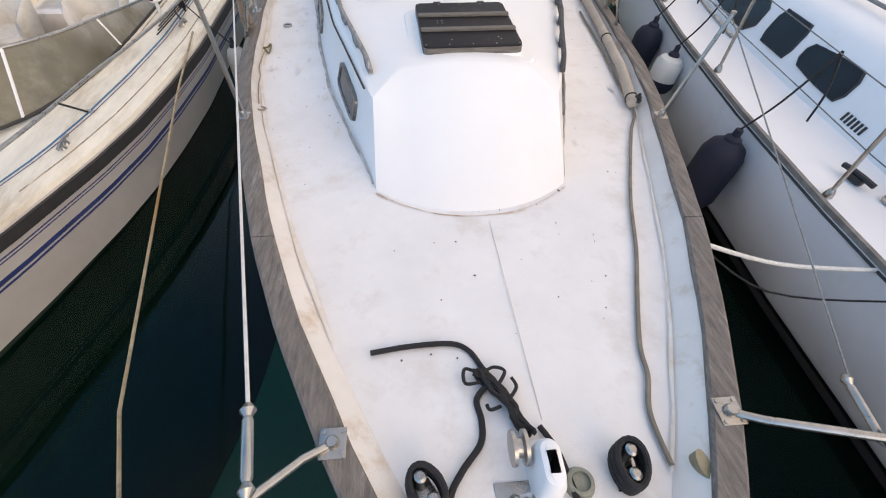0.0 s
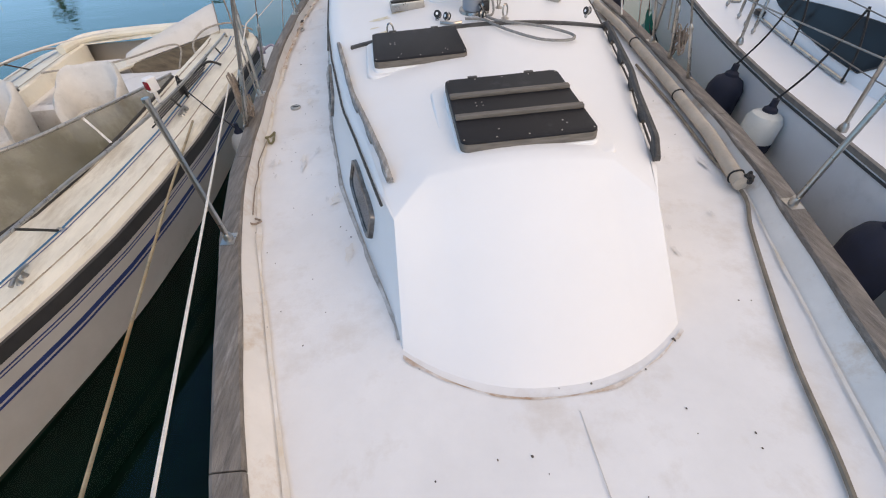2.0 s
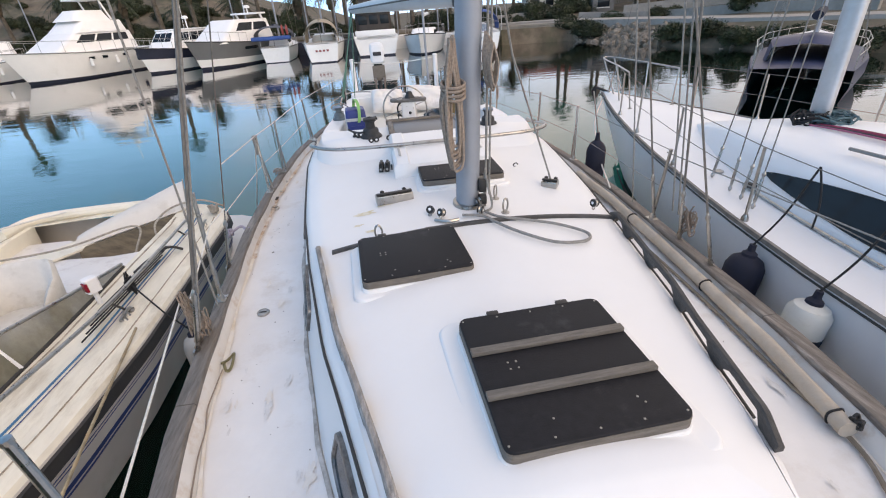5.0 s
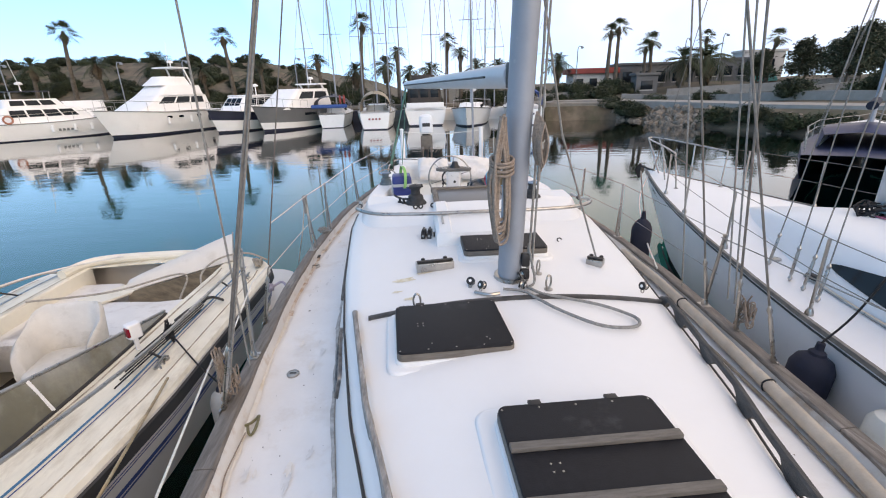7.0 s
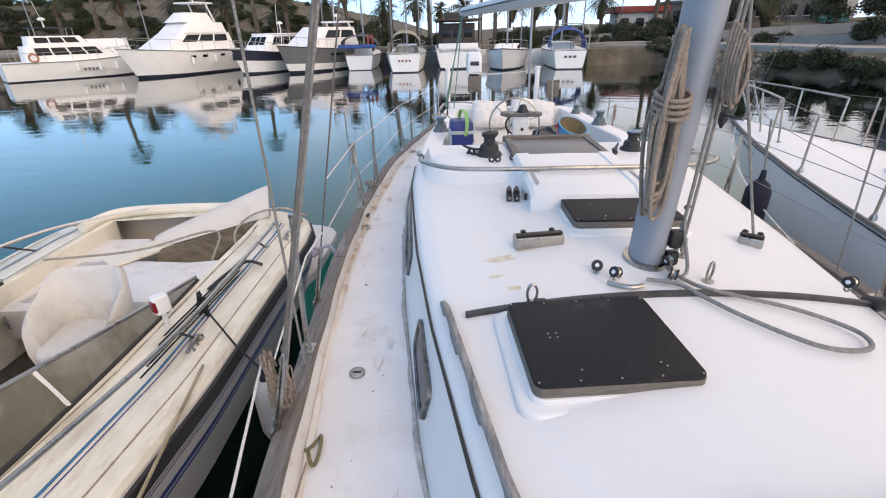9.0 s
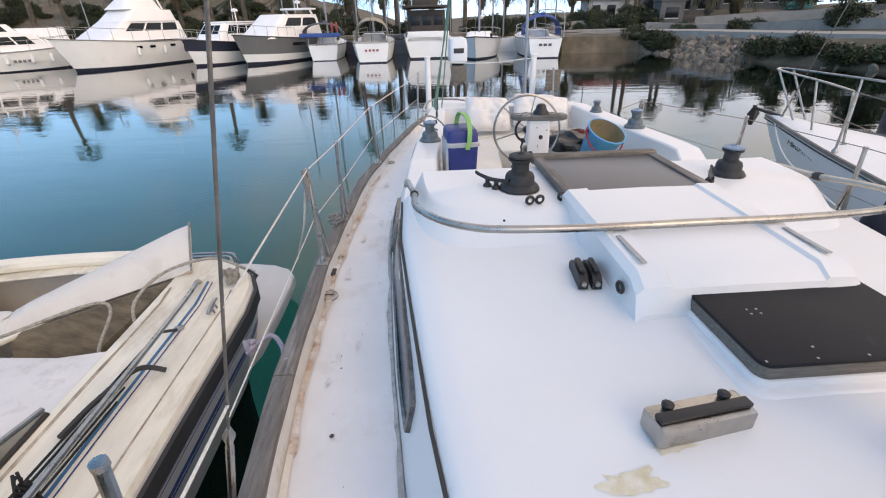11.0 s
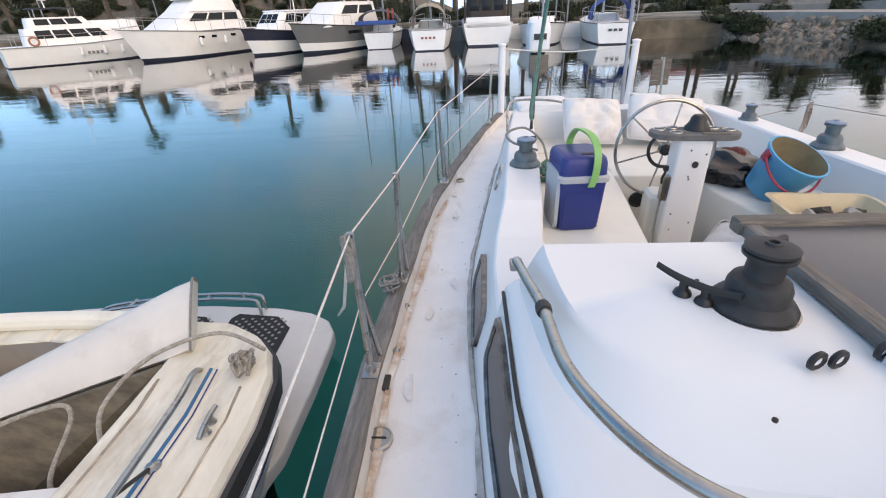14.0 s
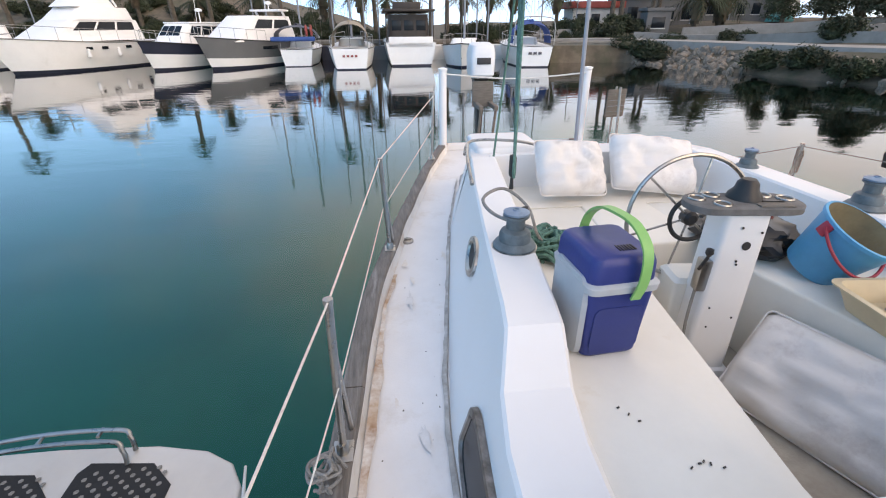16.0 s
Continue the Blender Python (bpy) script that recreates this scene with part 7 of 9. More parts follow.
# bow rail along the side decks
RAIL = ((1.0, 0.1, 0.24), (2.0, 0.14, 0.25), (3.0, 0.24, 0.26), (3.84, 0.28, 0.27), (4.31, 0.24, 0.27), (5.1, 0.18, 0.27), (6.0, 0.20, 0.24), (6.9, 0.28, 0.18), (7.2, 0.34, 0.12), (7.3, 0.36, 0.04))
for s in (-1, 1):
    rl = thing("bow_rail", "stainless bow rail along the motorboat deck", "rail", "motorboat rails")
    bm = bmesh.new()
    pts = [(MBX + s * (mb_x(y) - q), y, mdeck(y) + h) for y, q, h in RAIL]
    tube(bm, spline(pts, 6), 0.0145, 8)
    part("tube", bm, M_STEEL, rl)
    for y in (1.6, 3.4, 5.1, 6.5):
        q, h = lerp([(r[0], r[1]) for r in RAIL], y), lerp([(r[0], r[2]) for r in RAIL], y)
        foot = Vector((MBX + s * (mb_x(y + 0.24) - q - 0.06), y + 0.24, mdeck(y + 0.24) + 0.045))
        bm = bmesh.new()
        tube(bm, [(MBX + s * (mb_x(y) - q), y, mdeck(y) + h), foot], 0.009, 8)
        part("leg", bm, M_RUBBER, rl, "dark rail leg")
        bm = bmesh.new()
        lathe(bm, [(0.045, -0.01), (0.043, 0.006), (0.02, 0.012), (0.012, 0.02)], 14, foot)
        part("foot", bm, M_STEEL, rl, "stained round foot")
lamp = thing("side_light", "white navigation lamp with a red lens", "navigation lamp", at=pose(-2.85, 5.42, 0.055, 0, 0, -35))
bm = bmesh.new()
prism(bm, rounded(0.085, 0.10, 0.02), -0.06, 0.06, 0.012)
part("housing", bm, M_WHITE, lamp)
bm = bmesh.new()
box(bm, (0.06, 0.02, 0.075), (0.015, -0.05, 0.0), 0.006)
part("lens", bm, mat("red_lens", (0.25, 0.008, 0.02), 0.15, var=0.1), lamp, "dark red lens")
bm = bmesh.new()
box(bm, (0.03, 0.03, 0.14), (0, 0, -0.11), 0.006)
part("bracket", bm, M_WHITE, lamp)
for y, x in ((5.25, -2.60), (3.2, -2.85), (6.95, -2.53)):
    c = thing("deck_cleat", "worn steel cleat on the motorboat deck", "cleat", "motorboat cleats", at=pose(x, y, mdeck(y) + 0.035, 0, 0, 5))
    bm = bmesh.new()
    tube(bm, spline([(0, -0.09, 0.035), (0, -0.04, 0.045), (0, 0.04, 0.045), (0, 0.09, 0.035)], 4), 0.012, 8)
    for k in (-0.03, 0.03):
        lathe(bm, [(0.022, 0), (0.012, 0.02), (0.012, 0.045)], 8, (0, k, 0))
    part("body", bm, M_STEEL, c)
tangle("black_lashing", "black cord knotted on the motorboat rail", (-2.66, 5.55, -0.02), (0.03, 0.05, 0.07), 12, 0.006, M_BLACKROPE, 71, 0.18)
wire("fender_line", "black line holding a fender between the hulls", "rope", [(-2.66, 5.55, -0.05), (-2.35, 5.3, -0.22), (-2.16, 5.2, -0.35)], 0.007, M_BLACKROPE)


def fender(x, y, z, r, h, body, cap, label, group="fenders", tilt=0):
    f = thing("fender", label, "fender", group, at=pose(x, y, z, 0, tilt, 0))
    bm = bmesh.new()
    lathe(bm, [(0.001, -h), (r * 0.35, -h), (r * 0.8, -h * 0.93), (r, -h * 0.8), (r, -h * 0.2), (r * 0.8, -h * 0.07), (r * 0.4, 0)], 20)
    part("body", bm, body, f)
    bm = bmesh.new()
    lathe(bm, [(r * 0.42, -0.012), (r * 0.38, 0.02), (r * 0.2, 0.04), (r * 0.18, 0.09), (0.001, 0.095)], 14)
    part("top_cap", bm, cap, f, "dark moulded eye")
    return f


M_FENDER = mat("dirty_white_fender", (0.50, 0.49, 0.46), 0.5, var=0.12, scale=6, stain=(0.25, 0.24, 0.22), stain_scale=3, stain_at=0.52)
fender(-2.13, 5.15, -0.36, 0.10, 0.52, M_FENDER, M_NAVY, "grey white fender hanging between the hulls", "motorboat fenders")
M_DULLROPE = mat("dull_grey_rope", (0.50, 0.46, 0.40), 0.85, var=0.25, scale=50, bump=0.9, bscale=140)
stern_rope = wire("mooring_rope", "thick white rope looped over the engine lid", "rope", spline([(-2.45, 7.42, -0.14), (-2.7, 7.45, -0.05), (-2.95, 7.25, -0.04), (-3.05, 7.0, -0.12), (-3.02, 6.85, -0.28), (-3.12, 6.72, -0.40), (-3.25, 6.8, -0.36), (-3.22, 7.0, -0.16), (-3.35, 6.95, -0.10), (-3.8, 6.6, -0.12), (-4.5, 6.4, -0.10)], 7), 0.011, M_DULLROPE, 8)
tangle("mooring_knot", "rope knotted round the motorboat stern cleat", (-2.52, 7.32, -0.13), (0.06, 0.10, 0.05), 12, 0.010, M_DULLROPE, 73)
wire("mooring_rope", "pale mauve rope from motorboat to the rail", "rope", spline([(-2.10, 6.35, -0.08), (-1.98, 6.42, -0.02), (-1.90, 6.35, -0.05), (-1.85, 6.2, -0.02), (-1.78, 6.05, 0.11)], 6), 0.013, mat("mauve_rope", (0.42, 0.38, 0.45), 0.85, var=0.15, scale=50, bump=0.7, bscale=160), 8)
tangle("mooring_knot", "pale mauve rope knot by the rail", (-2.08, 6.38, -0.06), (0.035, 0.04, 0.04), 6, 0.012, mat("mauve_knot", (0.42, 0.38, 0.45), 0.85, var=0.15, scale=50, bump=0.7, bscale=160), 74)
wire("mooring_rope", "white line running from stern over the platform", "rope", [(-2.30, 8.2, -0.5), (-1.90, 7.2, 0.30), (-1.80, 7.08, 0.70)], 0.007, M_WHITEROPE)
wire("hose", "black cable lying on the motorboat deck", "cable", spline([(-2.55, 6.35, -0.16), (-2.66, 6.3, -0.10), (-2.76, 6.1, -0.12), (-2.80, 5.9, -0.13)], 6), 0.014, M_RUBBER, 8)
for k in range(5):
    wire("rope_tail", "thin black line stretched along the motorboat deck", "rope", [(-2.72 - 0.022 * k, 4.9 + 0.1 * k, -0.12), (-2.66 - 0.02 * k, 6.1 + 0.1 * k, -0.13)], 0.006, M_BLACKROPE, group="deck lines")
wire("deck_rail_rope", "white rope along the far motorboat rail", "rope", spline([(-5.1, 4.0, 0.04), (-5.0, 5.6, 0.02), (-4.8, 6.8, 0.0), (-4.2, 7.5, -0.04)], 6), 0.010, M_WHITEROPE)

# ---- the yacht on the other side: bow near y = 9.6 ----
RBX = 3.86
RB = [(-2.0, 1.45), (-0.5, 1.68), (0.5, 1.76), (2.0, 1.79), (3.0, 1.76), (4.2, 1.66), (5.0, 1.55), (5.7, 1.42), (6.8, 1.18), (7.8, 0.93), (8.8, 0.64), (9.7, 0.33), (10.5, 0.03)]
RY = [-2.0 + 12.5 * i / 60 for i in range(61)]


def rdeck(y):
    return 0.10 + 0.006 * max(0, y - 4) ** 1.5


yacht = thing("moored_yacht", "white yacht with a grey hull side moored alongside", "sailboat")
bm = bmesh.new()
for s in (-1, 1):
    loft(bm, [[(RBX + s * lerp(RB, y) * k, y - dy * max(0, (y - 5) / 5.5) ** 2, rdeck(y) + dz) for k, dz, dy in ((1.0, 0.0, 0), (1.0, -0.25, 0.18), (0.97, -0.6, 0.5), (0.88, -0.95, 0.85))] for y in RY], False)
part("hull", bm, M_GREYHULL, yacht, "smooth pale grey hull")
# below the waterline the sides run on to the bed, added to shade the water
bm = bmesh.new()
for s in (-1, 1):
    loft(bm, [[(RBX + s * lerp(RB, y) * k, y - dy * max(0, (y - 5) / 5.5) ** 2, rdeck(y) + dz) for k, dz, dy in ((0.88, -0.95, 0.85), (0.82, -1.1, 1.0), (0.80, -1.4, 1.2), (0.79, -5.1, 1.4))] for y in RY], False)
part("underbody", bm, M_DARKBOTTOM, yacht, "dark painted underwater hull, carried down to the bed to shade the gap")
bm = bmesh.new()
for s in (-1, 1):
    loft(bm, [[(RBX + s * (lerp(RB, y) * 0.905 + 0.004), y - 0.76 * max(0, (y - 5) / 5.5) ** 2, -0.83), (RBX + s * (lerp(RB, y) * 0.87 + 0.004), y - 0.86 * max(0, (y - 5) / 5.5) ** 2, -0.97)] for y in RY], False)
part("boot_stripe", bm, mat("black_antifouling", (0.03, 0.03, 0.035), 0.8, var=0.2), yacht, "dark waterline stripe")
bm = bmesh.new()
loft(bm, [[(RBX + x * max(lerp(RB, y) - 0.03, 0.005), y, rdeck(y) + 0.012 + 0.05 * (1 - x * x)) for x in (-1, -0.75, -0.4, 0, 0.4, 0.75, 1)] for y in RY], False)
part("deck", bm, M_WHITE, yacht, "white glassfibre deck")
for s in (-1, 1):
    bm = bmesh.new()
    loft(bm, [[(RBX + s * (max(lerp(RB, y), 0.04) - a), y, rdeck(y) + z) for a, z in ((-0.006, -0.01), (-0.006, 0.024), (0.018, 0.027), (0.02, 0.0))] for y in RY], True)
    part("toe_rail", bm, mat("brown_toe_rail", (0.26, 0.235, 0.21), 0.7, var=0.2, scale=12, bump=0.2), yacht, "dark brown toe rail")
    bm = bmesh.new()
    tube(bm, [(RBX + s * (max(lerp(RB, y), 0.04) + 0.004), y, rdeck(y) - 0.03) for y in RY], 0.008, 6)
    part("rubbing_band", bm, M_RUBBER, yacht)
# coachroof with wraparound dark windows
CB = [(-1.5, 1.15), (0.0, 1.22), (2.0, 1.25), (3.2, 1.24), (4.4, 1.19), (5.4, 1.06), (6.3, 0.74), (7.2, 0.34), (7.6, 0.10)]


def rroof(y):
    return lerp([(-1.5, 0.50), (3.0, 0.50), (4.4, 0.47), (5.4, 0.42), (6.3, 0.34), (7.2, 0.15), (7.6, 0.05)], y)


CY = [-1.5 + 9.1 * i / 42 for i in range(43)]
bm = bmesh.new()
for s in (-1, 1):
    loft(bm, [[(RBX + s * (lerp(CB, y) * k), y, rdeck(y) + 0.03 + rroof(y) * z) for k, z in ((1.0, 0), (0.92, 0.55), (0.86, 0.85), (0.78, 0.97), (0.5, 1.1), (0.0, 1.16))] for y in CY], False)
part("coachroof", bm, M_WHITE, yacht, "white coachroof", smooth=50)


def rc_point(s, y, f, out):
    w, r = lerp(CB, y), rroof(y)
    a = Vector((RBX + s * (w + out), y, rdeck(y) + 0.03))
    b = Vector((RBX + s * (w * 0.92 + out), y, rdeck(y) + 0.03 + r * 0.55 + out * 0.4))
    c = Vector((RBX + s * (w * 0.86 + out), y, rdeck(y) + 0.03 + r * 0.85 + out * 0.7))
    return a.lerp(b, f / 0.55) if f < 0.55 else b.lerp(c, (f - 0.55) / 0.3)


def rwindow(s, y0, y1, f0, f1, label, point=0.0):
    bm = bmesh.new()
    n = 14
    def row(out, grow):
        top, bot = [], []
        for i in range(n + 1):
            u = i / n
            y = y0 - grow + (y1 - y0 + 2 * grow) * u
            t = 1 - point * u ** 2
            fm = (f0 + f1) / 2
            e = min(1, min(u, 1 - u) * 8 + 0.45)
            top.append(rc_point(s, y, fm + (f1 - fm + grow) * t * e, out))
            bot.append(rc_point(s, y, fm - (fm - f0 + grow) * t * e, out))
        return top + bot[::-1]
    w = thing("yacht_window", label, "window", "yacht windows")
    loft(bm, [row(-0.004, 0.012), row(0.010, 0.010), row(0.012, 0.0)], True)
    part("frame", bm, M_RUBBER, w)
    bm = bmesh.new()
    bm.faces.new([bm.verts.new(p) for p in row(0.011, 0.0)])
    part("pane", bm, M_DARKGLASS, w, "dark tinted glass")


for s in (-1, 1):
    rwindow(s, 4.02, 5.42, 0.16, 0.74, "long dark wedge window of the yacht", 0.85)
    rwindow(s, 3.50, 3.86, 0.22, 0.72, "small rounded dark window with a pale frame")
    rwindow(s, 2.84, 3.38, 0.22, 0.64, "dark window on the yacht side", 0.3)
    rwindow(s, 1.2, 2.4, 0.16, 0.74, "long dark window on the yacht side", 0.2)
# plain bars for the maker's lettering
for k in range(6):
    bm = bmesh.new()
    bm.faces.new([bm.verts.new(rc_point(-1, 2.70 - 0.035 * k + dy, f, 0.004)) for dy, f in ((0, 0.12), (0.022, 0.12), (0.022, 0.24), (0, 0.24))])
    part("letter_bar", bm, M_RUBBER, yacht)
for s in (-1, 1):
    bm = bmesh.new()
    tube(bm, spline([(RBX + s * lerp(CB, y) * 0.66, y, rdeck(y) + 0.075 + rroof(y) * 1.04) for y in (3.2, 3.8, 4.4, 5.0)], 4), 0.014, 8)
    v = thing("handrail", "grey handrail on the yacht roof", "rail", "yacht handrails")
    part("bar", bm, M_GREYROPE, v)
    bm = bmesh.new()
    tube(bm, [(RBX + s * (lerp(RB, y) - 0.42), y, rdeck(y) + 0.05) for y in (4.1, 4.6, 5.1, 5.6)], 0.014, 8)
    v = thing("genoa_track", "metal jib track on the yacht side deck", "track", "yacht tracks")
    part("rail", bm, M_STEEL, v)
    v = thing("track_car", "black car on the jib track", "track car", at=(RBX + s * (lerp(RB, 5.5) - 0.42), 5.5, rdeck(5.5) + 0.07))
    bm = bmesh.new()
    box(bm, (0.05, 0.12, 0.05), (0, 0, 0.01), 0.015)
    part("body", bm, M_BLACK, v)
# stanchions, lifelines, pulpit
for s in (-1, 1):
    ry = (0.6, 2.05, 3.55, 5.0, 6.4, 7.7, 8.7)
    for y in ry:
        v = thing("yacht_stanchion", "stainless stanchion on the moored yacht", "stanchion", "yacht stanchions", at=(RBX + s * (lerp(RB, y) - 0.06), y, rdeck(y) + 0.02))
        bm = bmesh.new()
        tube(bm, [(0, 0, 0), (-s * 0.0, 0, 0.60)], 0.0125, 8)
        lathe(bm, [(0.03, -0.01), (0.028, 0.02), (0.016, 0.05)], 10)
        part("post", bm, M_STEEL, v)
    for h in (0.60, 0.32):
        wire("yacht_lifeline", "thin wire lifeline of the moored yacht", "lifeline", [(RBX + s * (lerp(RB, y) - 0.06), y, rdeck(y) + 0.02 + h) for y in ry] + [(RBX + s * 0.36, 9.3, rdeck(9.3) + h)], 0.0035, M_WIRE, group="yacht lifelines")
pul = thing("yacht_pulpit", "stainless bow pulpit of the moored yacht", "bow rail", at=(0.02, 0.6, 0.03))
bm = bmesh.new()
top = spline([(RBX - 0.42, 8.35, 0.72), (RBX - 0.30, 8.9, 0.75), (RBX - 0.10, 9.85, 0.78), (RBX + 0.10, 9.85, 0.78), (RBX + 0.30, 8.9, 0.75), (RBX + 0.42, 8.35, 0.72)], 5)
tube(bm, top, 0.0135, 8)
part("top_rail", bm, M_STEEL, pul)
for a, b in (((-0.42, 8.35, 0.72), (-0.36, 8.3, 0.17)), ((-0.10, 9.85, 0.78), (-0.08, 9.35, 0.18)), ((0.10, 9.85, 0.78), (0.08, 9.35, 0.18)), ((0.42, 8.35, 0.72), (0.36, 8.3, 0.17)), ((-0.28, 9.0, 0.755), (-0.22, 8.9, 0.17)), ((0.28, 9.0, 0.755), (0.22, 8.9, 0.17))):
    bm = bmesh.new()
    tube(bm, [(RBX + a[0], a[1], a[2]), (RBX + b[0], b[1], b[2])], 0.0125, 8)
    lathe(bm, [(0.035, -0.005), (0.035, 0.01), (0.016, 0.02)], 10, (RBX + b[0], b[1], b[2]))
    part("leg", bm, M_STEEL, pul)
anch = thing("bow_anchor", "grey anchor on the yacht bow roller", "anchor", at=(0, 0.9, 0.0))
bm = bmesh.new()
tube(bm, [(RBX - 0.02, 9.3, 0.24), (RBX - 0.03, 9.85, 0.26)], 0.022, 8)
loft(bm, [[(RBX - 0.03 + x, 9.85 + y, z) for x, y in ((-w, 0), (0, 0.05), (w, 0), (0, -0.03))] for z, w in ((0.30, 0.02), (0.18, 0.10), (0.02, 0.02))], True, True)
part("shank", bm, M_RUBBER, anch)
txt = bpy.data.curves.new("registration_text", "FONT")
txt.body, txt.size, txt.extrude = "7-BI-03-17-18", 0.13, 0.001
txt.align_x = "LEFT"
tob = new("registration_number", txt)
deps = bpy.context.evaluated_depsgraph_get()
tme = bpy.data.meshes.new_from_object(tob.evaluated_get(deps))
bpy.data.objects.remove(tob)
reg = new("registration_number", tme)
reg.data.materials.append(M_BLACK)
p0, p1 = Vector((RBX - lerp(RB, 9.75) - 0.012, 9.66, 0.03)), Vector((RBX - lerp(RB, 8.65) - 0.012, 8.57, -0.01))
ex = (p1 - p0).normalized()
ez = Vector((-0.05, -0.03, 1)).normalized()
ey = ez - ex * ez.dot(ex)
ey.normalize()
en = ex.cross(ey)
reg.parent = yacht
reg.matrix_world = Matrix(((ex.x, ey.x, en.x, p0.x), (ex.y, ey.y, en.y, p0.y), (ex.z, ey.z, en.z, p0.z), (0, 0, 0, 1)))
# yacht mast, ropes on deck, shrouds
ym = thing("yacht_mast", "silver mast of the moored yacht with lines at its foot", "mast", at=(RBX + 0.05, 6.05, 0.0))
bm = bmesh.new()
loft(bm, [[(0.075 * cos(a), 0.10 * sin(a), z) for a in (2 * pi * k / 20 for k in range(20))] for z in (0.4, 3, 13)], True, True)
part("pole", bm, mat("silver_mast", (0.55, 0.56, 0.58), 0.4, 0.6, var=0.08, scale=6), ym)
for k, c in enumerate(((0.45, 0.04, 0.10), (0.40, 0.03, 0.08), (0.05, 0.05, 0.06), (0.5, 0.12, 0.2))):
    wire("control_line", "red control line led aft over the yacht roof", "rope", spline([(RBX - 0.10 - 0.03 * k, 5.9, 0.58), (RBX - 0.24 - 0.045 * k, 5.1, 0.66), (RBX - 0.36 - 0.05 * k, 3.6, 0.68), (RBX - 0.44 - 0.05 * k, 1.5, 0.67)], 5), 0.008, mat("line_red", c, 0.8, var=0.2, scale=50, bump=0.5), group="control lines")
tangle("line_heap", "heap of teal and black lines at the mast foot", (RBX + 0.05, 5.9, 0.60), (0.28, 0.25, 0.06), 16, 0.010, mat("teal_line", (0.10, 0.20, 0.22), 0.8, var=0.3, scale=40), 81)
tangle("line_heap", "black lines piled by the yacht mast", (RBX - 0.1, 6.0, 0.62), (0.2, 0.2, 0.06), 10, 0.010, M_BLACKROPE, 82)
for x, y, tx, ty, tz in ((-1.20, 5.55, 0.0, 6.05, 12.5), (-1.12, 5.9, -0.05, 6.1, 6.2), (-1.30, 5.15, -0.05, 6.0, 6.2), (-0.05, 10.2, 0, 6.1, 13), (-1.25, 5.35, 0.4, 6.0, 9)):
    v = thing("yacht_shroud", "wire shroud of the moored yacht with turnbuckle", "shroud", "yacht shrouds")
    b = Vector((RBX + x, y, rdeck(y) + 0.03))
    t = Vector((RBX + tx, ty, tz))
    d = (t - b).normalized()
    bm = bmesh.new()
    tube(bm, [b + d * 0.3, t], 0.0055, 6)
    part("wire", bm, M_WIRE, v)
    bm = bmesh.new()
    turnbuckle(bm, b, b + d * 0.32, 0.013)
    part("turnbuckle", bm, M_STEEL, v)
# fenders of the yacht, hung on black lines from its rail
M_BALL = mat("white_ball_fender", (0.62, 0.61, 0.56), 0.4, var=0.05, scale=4, stain=(0.45, 0.42, 0.36), stain_scale=3, stain_at=0.58)
for y, r, h, body, lab in ((2.75, 0.155, 0.62, M_NAVY, "long navy covered fender"), (4.02, 0.125, 0.34, M_BALL, "white ball fender with a navy base"), (4.64, 0.135, 0.5, M_NAVY, "navy covered fender")):
    x = RBX - lerp(RB, y) - r - 0.01
    f = fender(x + 0.03, y, 0.02, r, h, body, M_NAVY, lab + " on the yacht side", "yacht fenders", 6)
    if body is M_BALL:
        bm = bmesh.new()
        lathe(bm, [(r * 1.008, -h * 0.62), (r * 1.0, -h * 0.82), (r * 0.82, -h * 0.94), (r * 0.3, -h * 1.01)], 20)
        part("navy_base", bm, M_NAVY, f, "navy base")
    rail = (RBX - lerp(RB, y) + 0.10, y - 0.12, rdeck(y) + 0.62)
    wire("fender_line", "black line tying a fender to the yacht rail", "rope", spline([(x + 0.03, y, 0.10), (x + 0.16, y - 0.05, 0.35), rail], 5), 0.007, M_BLACKROPE, group="fender lines")
    wire("fender_line", "loose black tail of a fender line", "rope", spline([rail, (rail[0] + 0.02, y - 0.18, rail[2] - 0.22), (rail[0] + 0.01, y - 0.20, rail[2] - 0.42)], 5), 0.007, M_BLACKROPE, group="fender lines")
for y in (1.95, 6.0):
    v = thing("deck_filler", "round steel filler on the yacht side deck", "deck filler", at=(RBX - lerp(RB, y) + 0.38, y, rdeck(y) + 0.045))
    bm = bmesh.new()
    lathe(bm, [(0.05, -0.01), (0.05, 0.006), (0.04, 0.01), (0.001, 0.008)], 20)
    part("cap", bm, M_STEEL, v)
v = thing("deck_cleat", "black cleat on the yacht side deck", "cleat", at=pose(RBX - 1.50, 2.15, rdeck(2) + 0.035, 0, 0, 10))
bm = bmesh.new()
tube(bm, spline([(0, -0.11, 0.045), (0, -0.04, 0.05), (0, 0.04, 0.05), (0, 0.11, 0.045)], 4), 0.018, 8)
box(bm, (0.05, 0.10, 0.045), (0, 0, 0.02), 0.012)
part("body", bm, M_BLACK, v)
wire("mooring_rope", "pale rope tied across to the yacht", "rope", spline([(1.02, 1.62, 0.27), (1.6, 1.6, 0.06), (2.20, 1.5, 0.08)], 6), 0.012, M_WHITEROPE, 8)
wire("mooring_rope", "thin black line between the two yachts", "rope", spline([(1.05, 1.78, 0.2), (1.6, 1.55, -0.12), (2.2, 1.3, 0.08)], 6), 0.006, M_BLACKROPE, 6)
wire("mooring_rope", "pale rope slung from the bow to the yacht", "rope", spline([(1.72, 6.0, 0.12), (2.2, 7.2, 0.05), (3.0, 9.0, 0.05), (3.80, 10.3, 0.2)], 6), 0.009, M_WHITEROPE, 6)
